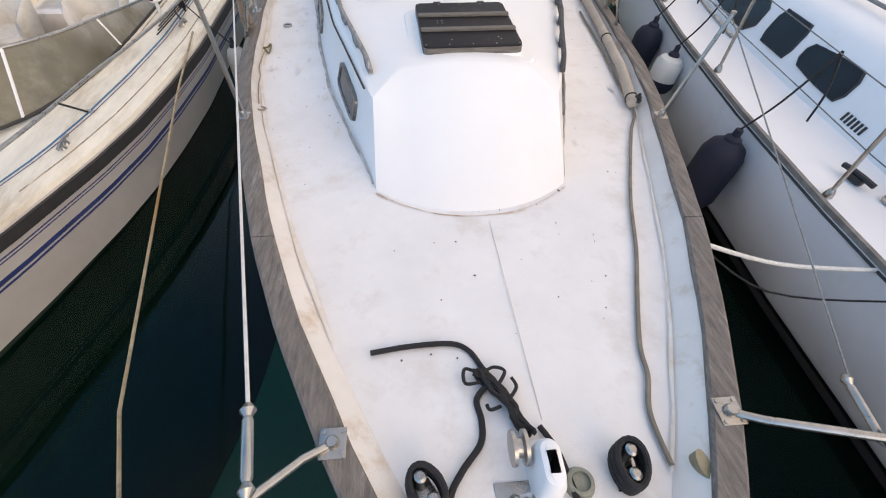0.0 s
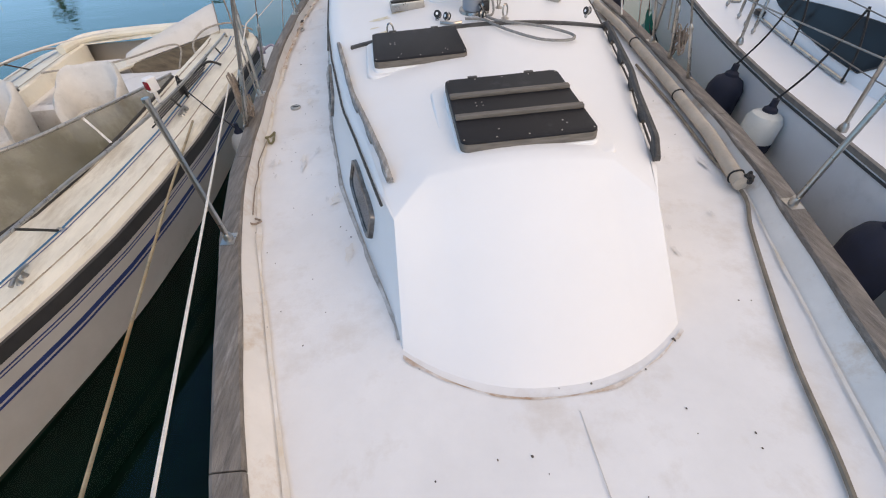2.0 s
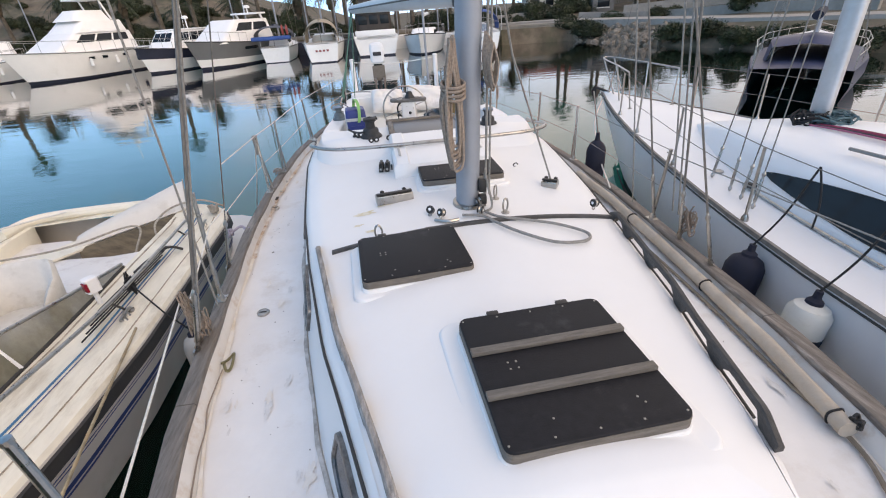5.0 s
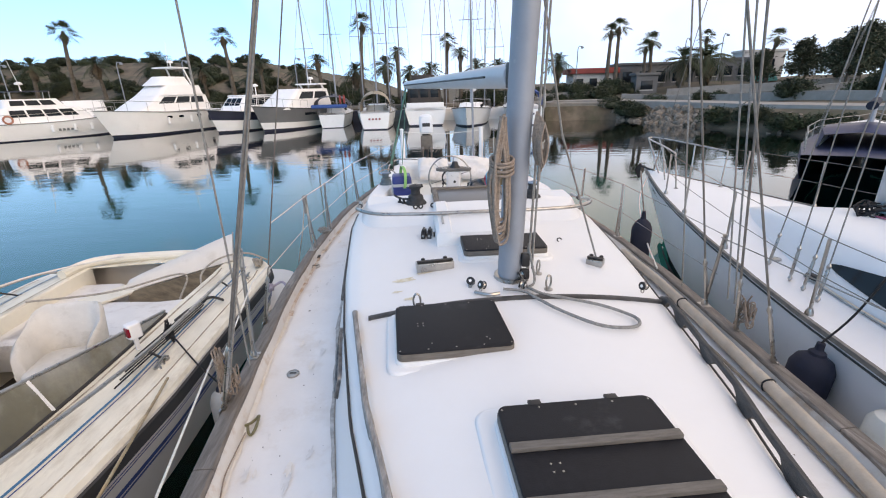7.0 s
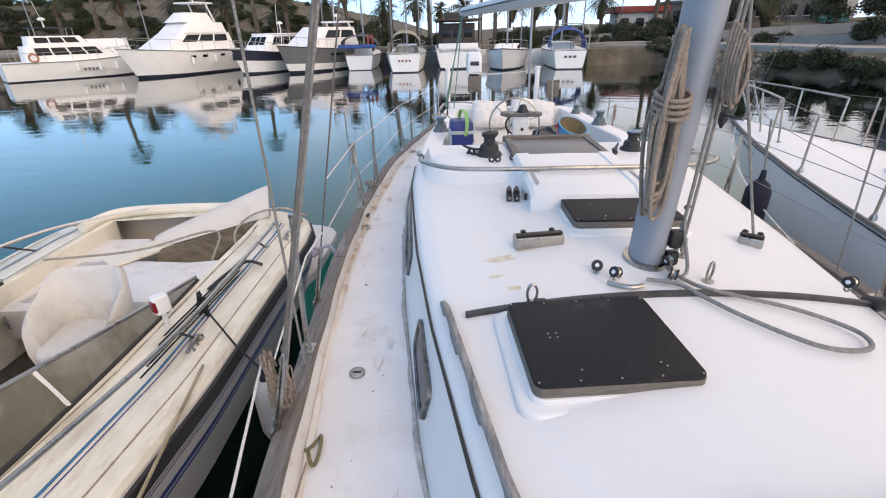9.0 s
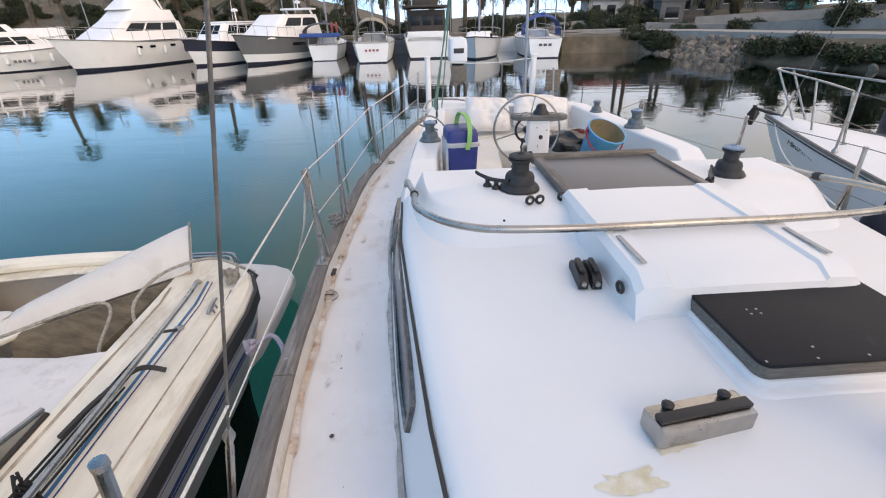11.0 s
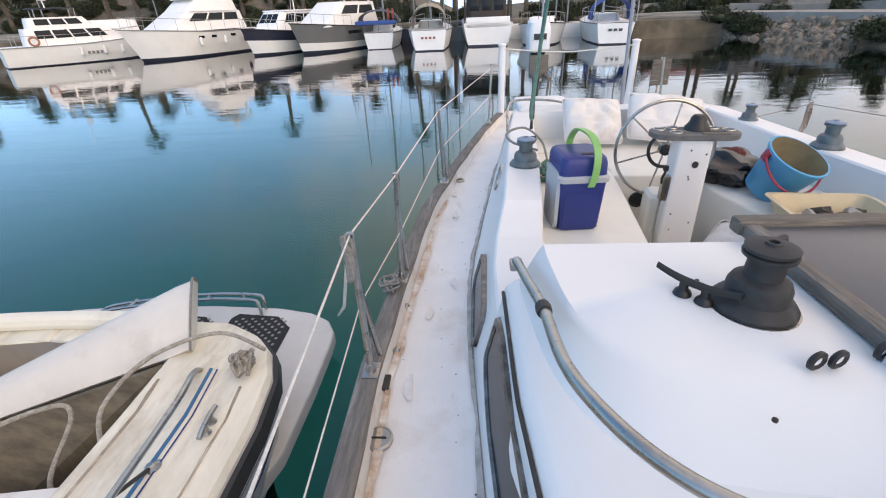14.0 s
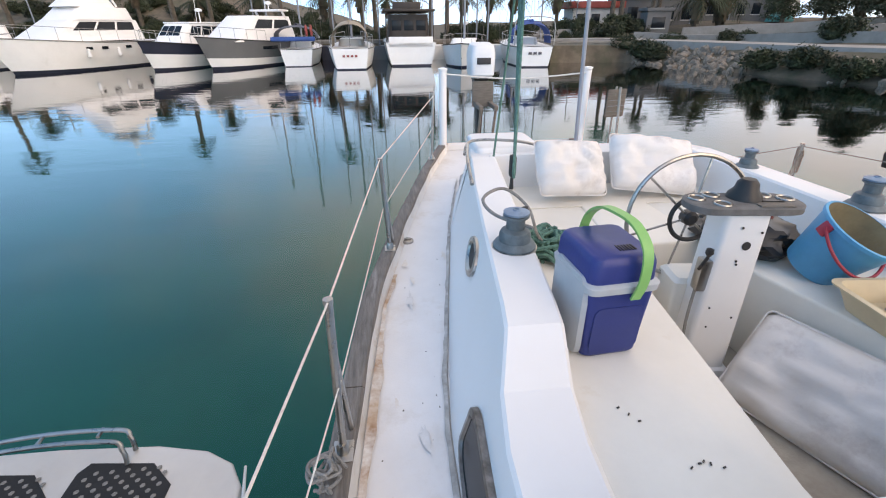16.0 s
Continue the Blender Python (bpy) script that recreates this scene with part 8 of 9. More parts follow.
# fender hung between the boats
for x, y in ((2.02, 6.95),):
    v = thing("mooring_fender", "dark navy fender hung on a grey rope", "fender", at=(x, y, 0.3))
    bm = bmesh.new()
    lathe(bm, [(0.001, -0.55), (0.09, -0.5), (0.11, -0.42), (0.11, -0.08), (0.08, -0.01), (0.03, 0.03), (0.02, 0.12)], 16)
    part("body", bm, M_NAVY, v)
    bm = bmesh.new()
    tube(bm, [(0, 0, 0.1), (-0.15, -0.1, 0.6)], 0.008, 6)
    part("line", bm, M_GREYROPE, v)

# ---- a larger boat beyond the yacht ----
M_BLUEHULL = mat("faded_navy", (0.035, 0.05, 0.11), 0.45, var=0.15, scale=3, stain=(0.10, 0.11, 0.15), stain_scale=2, stain_at=0.56)
bb = thing("blue_trimmed_sailboat", "dark blue canvassed sailing boat lying beyond the yacht", "sailboat", at=pose(14.0, 16.2, WATER - 0.1, 0, 0, -47) @ Matrix.Diagonal((0.85, 0.95, 0.72, 1)))
bm = bmesh.new()
HB = [(-5, 1.3), (-2, 1.7), (1, 1.7), (3, 1.1), (4.6, 0.4), (5.2, 0.03)]
yy = [-5 + 10.2 * i / 24 for i in range(25)]
for s in (-1, 1):
    loft(bm, [[(s * lerp(HB, y) * k, y, z) for k, z in ((1, 1.25), (1, 0.7), (0.9, 0.15), (0.8, -0.2))] for y in yy], False)
loft(bm, [[(-lerp(HB, y), y, 1.24), (0, y, 1.3), (lerp(HB, y), y, 1.24)] for y in yy], False)
part("hull", bm, M_BLUEHULL, bb, "dark blue hull")
bm = bmesh.new()
loft(bm, [[(x, y, z) for x, z in ((-1.1 * k, 1.2), (-1.0 * k, 1.75), (0, 1.9), (1.0 * k, 1.75), (1.1 * k, 1.2))] for y, k in ((-3, 1), (0, 1), (2, 0.8), (3, 0.4))], False)
part("coachroof", bm, M_WHITE, bb)
bm = bmesh.new()
loft(bm, [[(x, y, z) for x, z in ((-1.2 * k, 1.3), (-1.1 * k, 1.8 * h), (0, 1.95 * h), (1.1 * k, 1.8 * h), (1.2 * k, 1.3))] for y, k, h in ((-3.4, 0.9, 1), (-3, 1, 1.12), (-1.6, 1, 1.12), (-0.8, 0.9, 0.9))], False)
part("spray_hood", bm, M_BLUEHULL, bb, "dark blue canvas hood")
bm = bmesh.new()
tube(bm, [(0, 0.6, 1.8), (0, 0.6, 13.0)], 0.09, 14)
part("mast", bm, M_MAST, bb)
bm = bmesh.new()
tube(bm, [(0, 0.5, 2.9), (0, -3.2, 2.9)], 0.16, 12)
part("boom_cover", bm, M_NAVY, bb, "navy sail cover")
for z in (1.95, 1.65):
    bm = bmesh.new()
    tube(bm, [(-lerp(HB, y) * 0.95, y, z) for y in (-4.5, -2, 1, 3, 4.5)] + [(0.0, 5.1, z + 0.1)] + [(lerp(HB, y) * 0.95, y, z) for y in (4.5, 3, 1, -2, -4.5)], 0.016, 6)
    part("guard_rail", bm, M_STEEL, bb)
for y in (-4.5, -3, -1.5, 0, 1.5, 3, 4.3):
    for s in (-1, 1):
        bm = bmesh.new()
        tube(bm, [(s * lerp(HB, y) * 0.95, y, 1.24), (s * lerp(HB, y) * 0.95, y, 1.95)], 0.015, 6)
        part("stanchion", bm, M_STEEL, bb)
for s in (-1, 1):
    for y in (0.0, 0.6, 1.2):
        bm = bmesh.new()
        tube(bm, [(s * 1.6, y, 1.25), (0, 0.6, 12)], 0.008, 5)
        part("shroud", bm, M_WIRE, bb)

# ---- far shore ----
M_SCRUB = mat("dry_scrub_ground", (0.18, 0.14, 0.10), 0.95, var=0.3, scale=0.6, bump=0.6, bscale=3, stain=(0.062, 0.066, 0.038), stain_scale=0.45, stain_at=0.44)
M_CONCRETE = mat("quay_concrete", (0.28, 0.25, 0.215), 0.9, var=0.15, scale=1.2, bump=0.3, bscale=8, stain=(0.25, 0.22, 0.18), stain_scale=0.8, stain_at=0.55)
M_ROCK = mat("shore_rock", (0.29, 0.235, 0.185), 0.9, var=0.25, scale=2, bump=0.6, bscale=6, rnd=0.25)
M_LEAF = mat("dull_green_leaves", (0.045, 0.062, 0.025), 0.7, var=0.3, scale=1.5, rnd=0.25)
M_PALM = mat("palm_green", (0.05, 0.07, 0.028), 0.65, var=0.3, scale=2, rnd=0.2)
M_DEADPALM = mat("dry_palm_thatch", (0.15, 0.11, 0.07), 0.9, var=0.3, scale=3)
M_TRUNK = mat("palm_trunk", (0.15, 0.12, 0.09), 0.9, var=0.3, scale=4, bump=0.5, bscale=20)
M_REDROOF = mat("red_roof", (0.35, 0.06, 0.045), 0.7, var=0.12, scale=2)
M_GREYWALL = mat("grey_render", (0.15, 0.148, 0.145), 0.85, var=0.12, scale=1)
M_PALEWALL = mat("pale_render", (0.55, 0.53, 0.50), 0.85, var=0.08, scale=1)
M_FARWHITE = mat("far_white_gelcoat", (0.87, 0.86, 0.845), 0.4, var=0.03, scale=1.2, stain=(0.70, 0.69, 0.66), stain_scale=0.8, stain_at=0.64)
M_FARGREY = mat("far_grey_gelcoat", (0.16, 0.165, 0.17), 0.35, var=0.06, scale=1)
M_FARNAVY = mat("far_navy", (0.02, 0.025, 0.05), 0.5, var=0.12, scale=2)
M_TAN = mat("tan_canvas_far", (0.40, 0.34, 0.26), 0.85, var=0.1, scale=3)
M_BROWN = mat("dark_varnish", (0.045, 0.032, 0.025), 0.5, var=0.2, scale=3)
M_BLUECANVAS = mat("blue_canvas", (0.03, 0.10, 0.32), 0.8, var=0.12, scale=4)
M_TEAL = mat("teal_tarp", (0.03, 0.30, 0.28), 0.6, var=0.12, scale=2)

SHORE = [(-90, 47.0), (-45, 47.0), (9.6, 46.5), (9.7, 39.3), (14.6, 38.6), (15.2, 37.0), (16.1, 34.2), (16.9, 28.6), (18.4, 24.0), (21.5, 18.0), (28, 12), (60, 4), (120, 0)]


BANK = [Vector(p) for p in SHORE[5:]]


def bank_distance(x, y):
    """Distance inland from the rocky shoreline."""
    p = Vector((x, y))
    best = 1e9
    for a, b in zip(BANK, BANK[1:]):
        d = b - a
        t = max(0.0, min(1.0, (p - a).dot(d) / d.length_squared))
        best = min(best, (p - a - d * t).length)
    return best


def land_z(x, y):
    """Height of the land behind the shoreline."""
    back = max(0.0, y - 52)
    hill = 5.6 * max(0, min(1, (-6 - x) / 16)) * max(0, min(1, back / 16)) ** 0.8
    hill += 0.9 * max(0, min(1, (x - 8) / 10)) * max(0, min(1, (y - 40) / 14))
    hill += 0.7 * max(0, min(1, (x - 22) / 8)) * max(0, min(1, (y - 22) / 10))
    z = 0.22 + hill + 0.5 * noise.noise(Vector((x * 0.12, y * 0.12, 0))) * min(1, hill)
    if 14.6 < x < 60 and y < 45:
        z = min(z, -1.15 + 0.62 * bank_distance(x, y))
    return z


bm = bmesh.new()
nx, ny = 320, 44
def shore_y(x):
    return lerp(SHORE, x)
rows = [[(-130 + 260 * i / nx, shore_y(-130 + 260 * i / nx) - 0.9, -1.7) for i in range(nx + 1)]]
for j in range(ny + 1):
    row = []
    for i in range(nx + 1):
        x = -130 + 260 * i / nx
        v = j / ny
        y0 = shore_y(x)
        y = y0 + (260 - y0) * v ** 2.2
        row.append((x, y, land_z(x, y)))
    rows.append(row)
loft(bm, rows, False)
tagged(part("ground", bm, M_SCRUB, smooth=60), "dry scrubby hillside and earth behind the harbour", "ground", kind="structure")
# quay walls
for k, (a, b) in enumerate(zip(SHORE[:4], SHORE[1:5])):
    n = max(1, int((Vector(b) - Vector(a)).length / 6))
    for q in range(n):
        p, r = Vector(a).lerp(Vector(b), q / n), Vector(a).lerp(Vector(b), (q + 1) / n)
        d = (r - p).normalized()
        nn = Vector((-d.y, d.x))
        bm = bmesh.new()
        gap = d * 0.01
        loft(bm, [[(u.x + nn.x * o, u.y + nn.y * o, z) for o, z in ((-0.05, -1.6), (-0.05, 0.22), (-0.12, 0.24), (-0.12, 0.36), (1.6, 0.36), (1.6, -0.2))] for u in (p + gap, r - gap)], True, True)
        if k == 0 and q == 0:
            quay = thing("quay", "weathered concrete quay wall along the harbour", "quay", kind="structure")
        part("quay_block", bm, M_CONCRETE, quay)
# rip-rap bank
g = random.Random(91)
rocks = thing("rock_bank", "bank of brown rip-rap boulders at the water", "rocks", kind="structure")
rmesh = []
for k in range(6):
    bm = bmesh.new()
    bmesh.ops.create_icosphere(bm, subdivisions=2, radius=1)
    for v in bm.verts:
        v.co *= 1 + 0.35 * noise.noise(v.co * 1.3 + Vector((k * 7, 0, 0)))
    bmesh.ops.recalc_face_normals(bm, faces=bm.faces)
    me = bpy.data.meshes.new("boulder")
    bm.to_mesh(me)
    bm.free()
    me.materials.append(M_ROCK)
    rmesh.append(me)
for k in range(290):
    f = g.random() ** 0.8 * (0.66 if k % 6 else 1.0)
    seg = [(14.8, 38.2), (15.3, 36.8), (16.1, 34.2), (16.6, 31.0), (17.0, 28.4), (18.6, 23.8)]
    i = min(int(f * 5), 4)
    t = f * 5 - i
    x = seg[i][0] + (seg[i + 1][0] - seg[i][0]) * t
    y = seg[i][1] + (seg[i + 1][1] - seg[i][1]) * t
    o = g.uniform(-0.5, 1.6)
    s = g.uniform(0.09, 0.26)
    ob = new("boulder", g.choice(rmesh))
    ob.parent = rocks
    ob.matrix_local = Matrix.LocRotScale((x + 0.3 + o * 0.95, y + o * 0.2, max(-1.05, land_z(x + 0.3 + o * 0.95, y + o * 0.2) + 0.03)), Euler((g.uniform(0, 6), g.uniform(0, 6), g.uniform(0, 6))), (s * 1.3, s, s * 0.7))


# ---- plants ----
def leaf_cloud(bm, c, size, n, leaf, seed):
    g = random.Random(seed)
    for _ in range(n):
        d = Vector((g.gauss(0, 1), g.gauss(0, 1), g.gauss(0, 1))).normalized()
        k = 1 + 0.45 * noise.noise(d * 2.3 + Vector((seed, 0, 0)))
        r = k * g.uniform(0.55, 1.0)
        p = Vector(c) + Vector((d.x * size[0] * r, d.y * size[1] * r, d.z * size[2] * r))
        a = Vector((g.uniform(-1, 1), g.uniform(-1, 1), g.uniform(-1, 1))) * leaf
        b = Vector((g.uniform(-1, 1), g.uniform(-1, 1), g.uniform(-1, 1))) * leaf
        bm.faces.new([bm.verts.new(q) for q in (p, p + a, p + a * 0.4 + b)])


bush_me = []
for k in range(4):
    bm = bmesh.new()
    for q in range(5):
        gg = random.Random(k * 10 + q)
        leaf_cloud(bm, (gg.uniform(-0.6, 0.6), gg.uniform(-0.5, 0.5), gg.uniform(0.25, 0.7)), (0.55, 0.5, 0.42), 560, 0.10, k * 10 + q)
    bmesh.ops.create_icosphere(bm, subdivisions=2, radius=0.34, matrix=Matrix.Translation((0, 0, 0.35)) @ Matrix.Diagonal((1.4, 1.1, 0.75, 1)))
    me = bpy.data.meshes.new("foliage")
    bm.to_mesh(me)
    bm.free()
    me.materials.append(M_LEAF)
    bush_me.append(me)


def bush(x, y, s, h=1.0, label="dark green scrub bush", seed=0):
    g = random.Random(seed)
    b = thing("bush", label, "bush", "shore bushes", at=Matrix.LocRotScale((x, y, land_z(x, y) - 0.1), Euler((0, 0, g.uniform(0, 6))), (s, s, s * h)))
    ob = new("foliage", g.choice(bush_me))
    ob.parent = b
    return b


def palm_meshes(seed, fan):
    g = random.Random(seed)
    bm = bmesh.new()
    for k in range(46):
        az = g.uniform(0, 2 * pi)
        el = radians(g.uniform(-25, 85))
        L = g.uniform(0.85, 1.15)
        d = Vector((cos(az) * cos(el), sin(az) * cos(el), sin(el)))
        side = Vector((-sin(az), cos(az), 0))
        prev = None
        n = 9
        for i in range(n + 1):
            t = i / n
            p = d * L * t + Vector((0, 0, -0.55 * L * t * t * (1 if not fan else 0.5)))
            if prev is not None:
                w = (0.20 if not fan else 0.30) * L * (sin(pi * min(1, t * (0.95 if not fan else 0.8))) + 0.1) * (1 if not fan else (1.2 if t > 0.45 else 0.05))
                for sg in (-1, 1):
                    tip = p + side * sg * w + (p - prev) * 1.3 + Vector((0, 0, -0.12 * w * 4))
                    bm.faces.new([bm.verts.new(q) for q in (prev, prev.lerp(p, 0.6), tip)])
            prev = p
    me = bpy.data.meshes.new("crown")
    bm.to_mesh(me)
    bm.free()
    me.materials.append(M_PALM)
    bm = bmesh.new()
    for k in range(60):
        az, q = g.uniform(0, 2 * pi), g.uniform(0, 1)
        r = 0.10 + 0.25 * (1 - q)
        a = Vector((cos(az) * 0.09, sin(az) * 0.09, -0.1))
        b = Vector((cos(az) * r, sin(az) * r, -0.35 - 0.6 * q))
        s = Vector((-sin(az), cos(az), 0)) * 0.07
        bm.faces.new([bm.verts.new(v) for v in (a, b - s, b + s)])
    me2 = bpy.data.meshes.new("dead_skirt")
    bm.to_mesh(me2)
    bm.free()
    me2.materials.append(M_DEADPALM)
    return me, me2


palm_sets = [palm_meshes(s, f) for s, f in ((1, True), (2, True), (3, False), (4, False))]


def palm(x, y, top, r, kind, label, seed):
    g = random.Random(seed)
    z0 = land_z(x, y)
    t = thing("palm_tree", label, "palm tree", "shore palms", at=(x, y, z0))
    h = max(0.4, top - z0 - r * 0.5)
    bend = Vector((g.uniform(-0.06, 0.06) * h, g.uniform(-0.05, 0.05) * h, 0))
    bm = bmesh.new()
    tube(bm, [bend * ((i / 8) ** 2) + Vector((0, 0, h * i / 8)) for i in range(9)], 0.17 + 0.012 * h, 9, True, 0.13)
    part("trunk", bm, M_TRUNK, t)
    crown, skirt = palm_sets[kind]
    for nm, me in (("crown", crown), ("dead_skirt", skirt)):
        o = new(nm, me)
        o.parent = t
        o.matrix_local = Matrix.LocRotScale(bend + Vector((0, 0, h)), Euler((0, 0, g.uniform(0, 6))), (r, r, r))
    return t


PALMS = [(-33.6, 50, 8.3, 1.25, 0), (-18.5, 50, 7.5, 1.15, 1), (-5.9, 50, 8.5, 1.2, 0), (-9.9, 50, 4.7, 1.0, 2), (-30.8, 50, 5.0, 1.3, 2), (-25.3, 50, 5.3, 1.9, 3), (-37.2, 50, 5.0, 1.3, 3), (-22.0, 52, 4.4, 1.3, 2), (-17.5, 53, 3.8, 1.6, 3), (-15.6, 50, 4.8, 1.1, 2),
         (19.0, 50, 7.1, 1.0, 0), (20.1, 50.5, 7.6, 1.1, 1), (22.8, 50, 5.6, 0.95, 0), (23.6, 50.3, 6.3, 1.1, 1), (29.2, 50, 6.4, 0.9, 0), (36.0, 50, 6.3, 1.1, 1), (-2.2, 50, 5.2, 0.9, 2), (4.0, 50, 5.0, 0.9, 2), (-3.2, 48.5, 4.3, 1.5, 3), (-1.2, 53, 3.6, 1.2, 3), (8.0, 52, 4.0, 1.3, 3), (1.2, 53, 3.9, 1.4, 2), (6.0, 55, 4.2, 1.5, 3), (10.5, 53, 4.3, 1.5, 2), (-6.8, 52, 4.0, 1.5, 3), (-12.4, 53, 4.1, 1.6, 2), (2.6, 50.5, 6.6, 1.0, 0), (11.6, 54, 6.4, 1.0, 1), (14.6, 52, 4.4, 1.6, 3), (24.5, 46, 4.3, 2.0, 3), (27.5, 47, 4.6, 2.2, 2), (42, 48, 5.0, 2.2, 3), (-45, 52, 5.5, 1.6, 3), (-51, 50, 7.6, 1.2, 0)]
for k, (x, y, top, r, kind) in enumerate(PALMS):
    if kind > 1:
        top, r = top + 0.6, r * 1.25
    palm(x, y, top, r, kind, "tall fan palm with a small crown" if kind < 2 else "low bushy date palm on the shore", k)
g = random.Random(5)
for k in range(230):
    x = g.uniform(-70, -6)
    y = g.uniform(50, 74)
    bush(x, y, g.uniform(0.6, 1.5), g.uniform(0.6, 1.0), "dusty scrub bush on the hillside", k)
for k in range(26):
    x = g.uniform(9, 60)
    y = shore_y(x) + g.uniform(9, 26) if x > 16 else g.uniform(47, 62)
    bush(x, y, g.uniform(0.8, 1.9), g.uniform(0.6, 1.0), "rounded green bush on the shore", 300 + k)
for k in range(64):
    x = g.uniform(-44, 10)
    bush(x, g.uniform(49.2, 51.5), g.uniform(0.9, 1.7), g.uniform(0.7, 1.1), "dark shrub planted behind the quay", 500 + k)
for x, y, s in ((14.9, 38.6, 1.2), (15.6, 37.6, 1.5), (16.2, 36.3, 1.2), (17.6, 28.9, 1.25), (18.2, 27.6, 1.3), (18.7, 26.0, 0.9), (18.9, 25.0, 1.0), (19.3, 24.0, 1.0), (19.8, 22.8, 1.1), (20.3, 21.8, 1.0), (20.9, 20.6, 1.1), (21.9, 19.0, 1.1), (23.6, 16.8, 1.1), (26.5, 14.2, 1.1), (30.5, 12.0, 1.2), (14.0, 44.0, 0.8), (11.5, 44.5, 0.7), (12.6, 44.2, 0.8), (19.4, 40.5, 0.9), (22.5, 37.0, 1.0)):
    bush(x, y, s, 0.85, "dense dark green bush above the rocks", int(x * 10))
# tall dark trees beyond the bank
crown_me = []
for k in range(3):
    bm = bmesh.new()
    gg = random.Random(700 + k)
    for q in range(11):
        h = 0.35 + 0.65 * q / 10
        r = 0.30 * (1.15 - h) + 0.08
        leaf_cloud(bm, (gg.uniform(-1, 1) * r * 0.9, gg.uniform(-1, 1) * r * 0.9, h), (r, r, 0.13), 330, 0.045, 40 * k + q)
    me = bpy.data.meshes.new("tree_crown")
    bm.to_mesh(me)
    bm.free()
    me.materials.append(M_LEAF)
    crown_me.append(me)


def shore_tree(x, y, h, seed):
    g = random.Random(seed)
    t = thing("tree", "tall dark green tree behind the shore path", "tree", "shore trees", at=(x, y, land_z(x, y) - 0.05))
    bm = bmesh.new()
    tube(bm, [(0, 0, 0), (0.05 * h * g.uniform(-1, 1), 0, 0.4 * h), (0.03 * h * g.uniform(-1, 1), 0.02 * h, 0.9 * h)], 0.03 * h, 8, True, 0.006 * h)
    for k in range(5):
        a, z = g.uniform(0, 6.3), h * (0.3 + 0.1 * k)
        tube(bm, [(0, 0, z), (0.16 * h * cos(a), 0.16 * h * sin(a), z + 0.12 * h)], 0.01 * h, 5, True, 0.003 * h)
    part("trunk", bm, M_TRUNK, t)
    o = new("crown", g.choice(crown_me))
    o.parent = t
    o.matrix_local = Matrix.LocRotScale((0, 0, 0), Euler((0, 0, g.uniform(0, 6))), (h * 1.2, h * 1.2, h))


for k, (x, y, h) in enumerate(((31.0, 35.5, 5.0), (33.5, 38.0, 5.6), (35.0, 34.5, 5.2), (37.0, 40.5, 6.2), (39.0, 37.0, 5.8), (34.5, 44.0, 5.0), (41.5, 43.0, 6.5), (38.0, 47.5, 5.6), (44.0, 39.0, 6.2), (29.5, 42.5, 4.2), (46, 47, 6.4), (48, 35, 6.0))):
    shore_tree(x, y, h * 0.7, 900 + k)
for k in range(18):
    x = 5.5 + 0.85 * k
    bush(x, 47.6 + 1.2 * sin(k * 2.1), 1.15 + 0.35 * sin(k * 1.3), 1.05, "dark clipped hedge behind the quay", 800 + k)
# paved path along the top of the bank
bm = bmesh.new()
walkway = spline([(11.0, 42.6, 0), (15.5, 41.0, 0), (18.2, 37.0, 0), (19.4, 33.0, 0), (20.6, 28.5, 0), (22.8, 24.0, 0), (27.0, 18.5, 0), (36.0, 13.0, 0)], 5)
loft(bm, [[(p.x - 1.05, p.y - 0.55, land_z(p.x - 1.0, p.y - 0.5) - 0.2), (p.x - 1.0, p.y - 0.5, land_z(p.x, p.y) + 0.18), (p.x + 1.4, p.y + 0.6, land_z(p.x, p.y) + 0.2), (p.x + 1.45, p.y + 0.65, land_z(p.x, p.y) - 0.1)] for p in walkway], False)
M_PAVING = mat("pale_paving", (0.33, 0.305, 0.275), 0.9, var=0.12, scale=1.5, bump=0.2, bscale=8, stain=(0.22, 0.20, 0.175), stain_scale=0.7, stain_at=0.55)
tagged(part("pavement", bm, M_PAVING, smooth=0), "pale paved path along the top of the bank", "pavement", kind="structure")

# ---- buildings ----
def building(name, label, x, y, w, d, h, wall, roof, yaw=0, wins=0, over=0.3, rh=0.25):
    b = thing(name, label, "building", at=pose(x, y, land_z(x, y) - 0.3, 0, 0, yaw))
    bm = bmesh.new()
    box(bm, (w, d, h), (0, 0, h / 2), 0.02)
    part("wall", bm, wall, b)
    bm = bmesh.new()
    box(bm, (w + over, d + over, rh), (0, 0, h + rh / 2 + 0.005), 0.03)
    part("roof", bm, roof, b)
    for k in range(wins):
        wx = -w / 2 + w * (k + 0.5) / wins
        bm = bmesh.new()
        box(bm, (w / wins * 0.55, 0.06, h * 0.42), (wx, -d / 2 - 0.01, h * 0.55), 0.01)
        win = part("window", bm, M_DARKGLASS, b)
        bm = bmesh.new()
        box(bm, (w / wins * 0.62, 0.10, 0.08), (wx, -d / 2 - 0.03, h * 0.31), 0.01)
        part("sill", bm, M_PALEWALL, win)
    return b


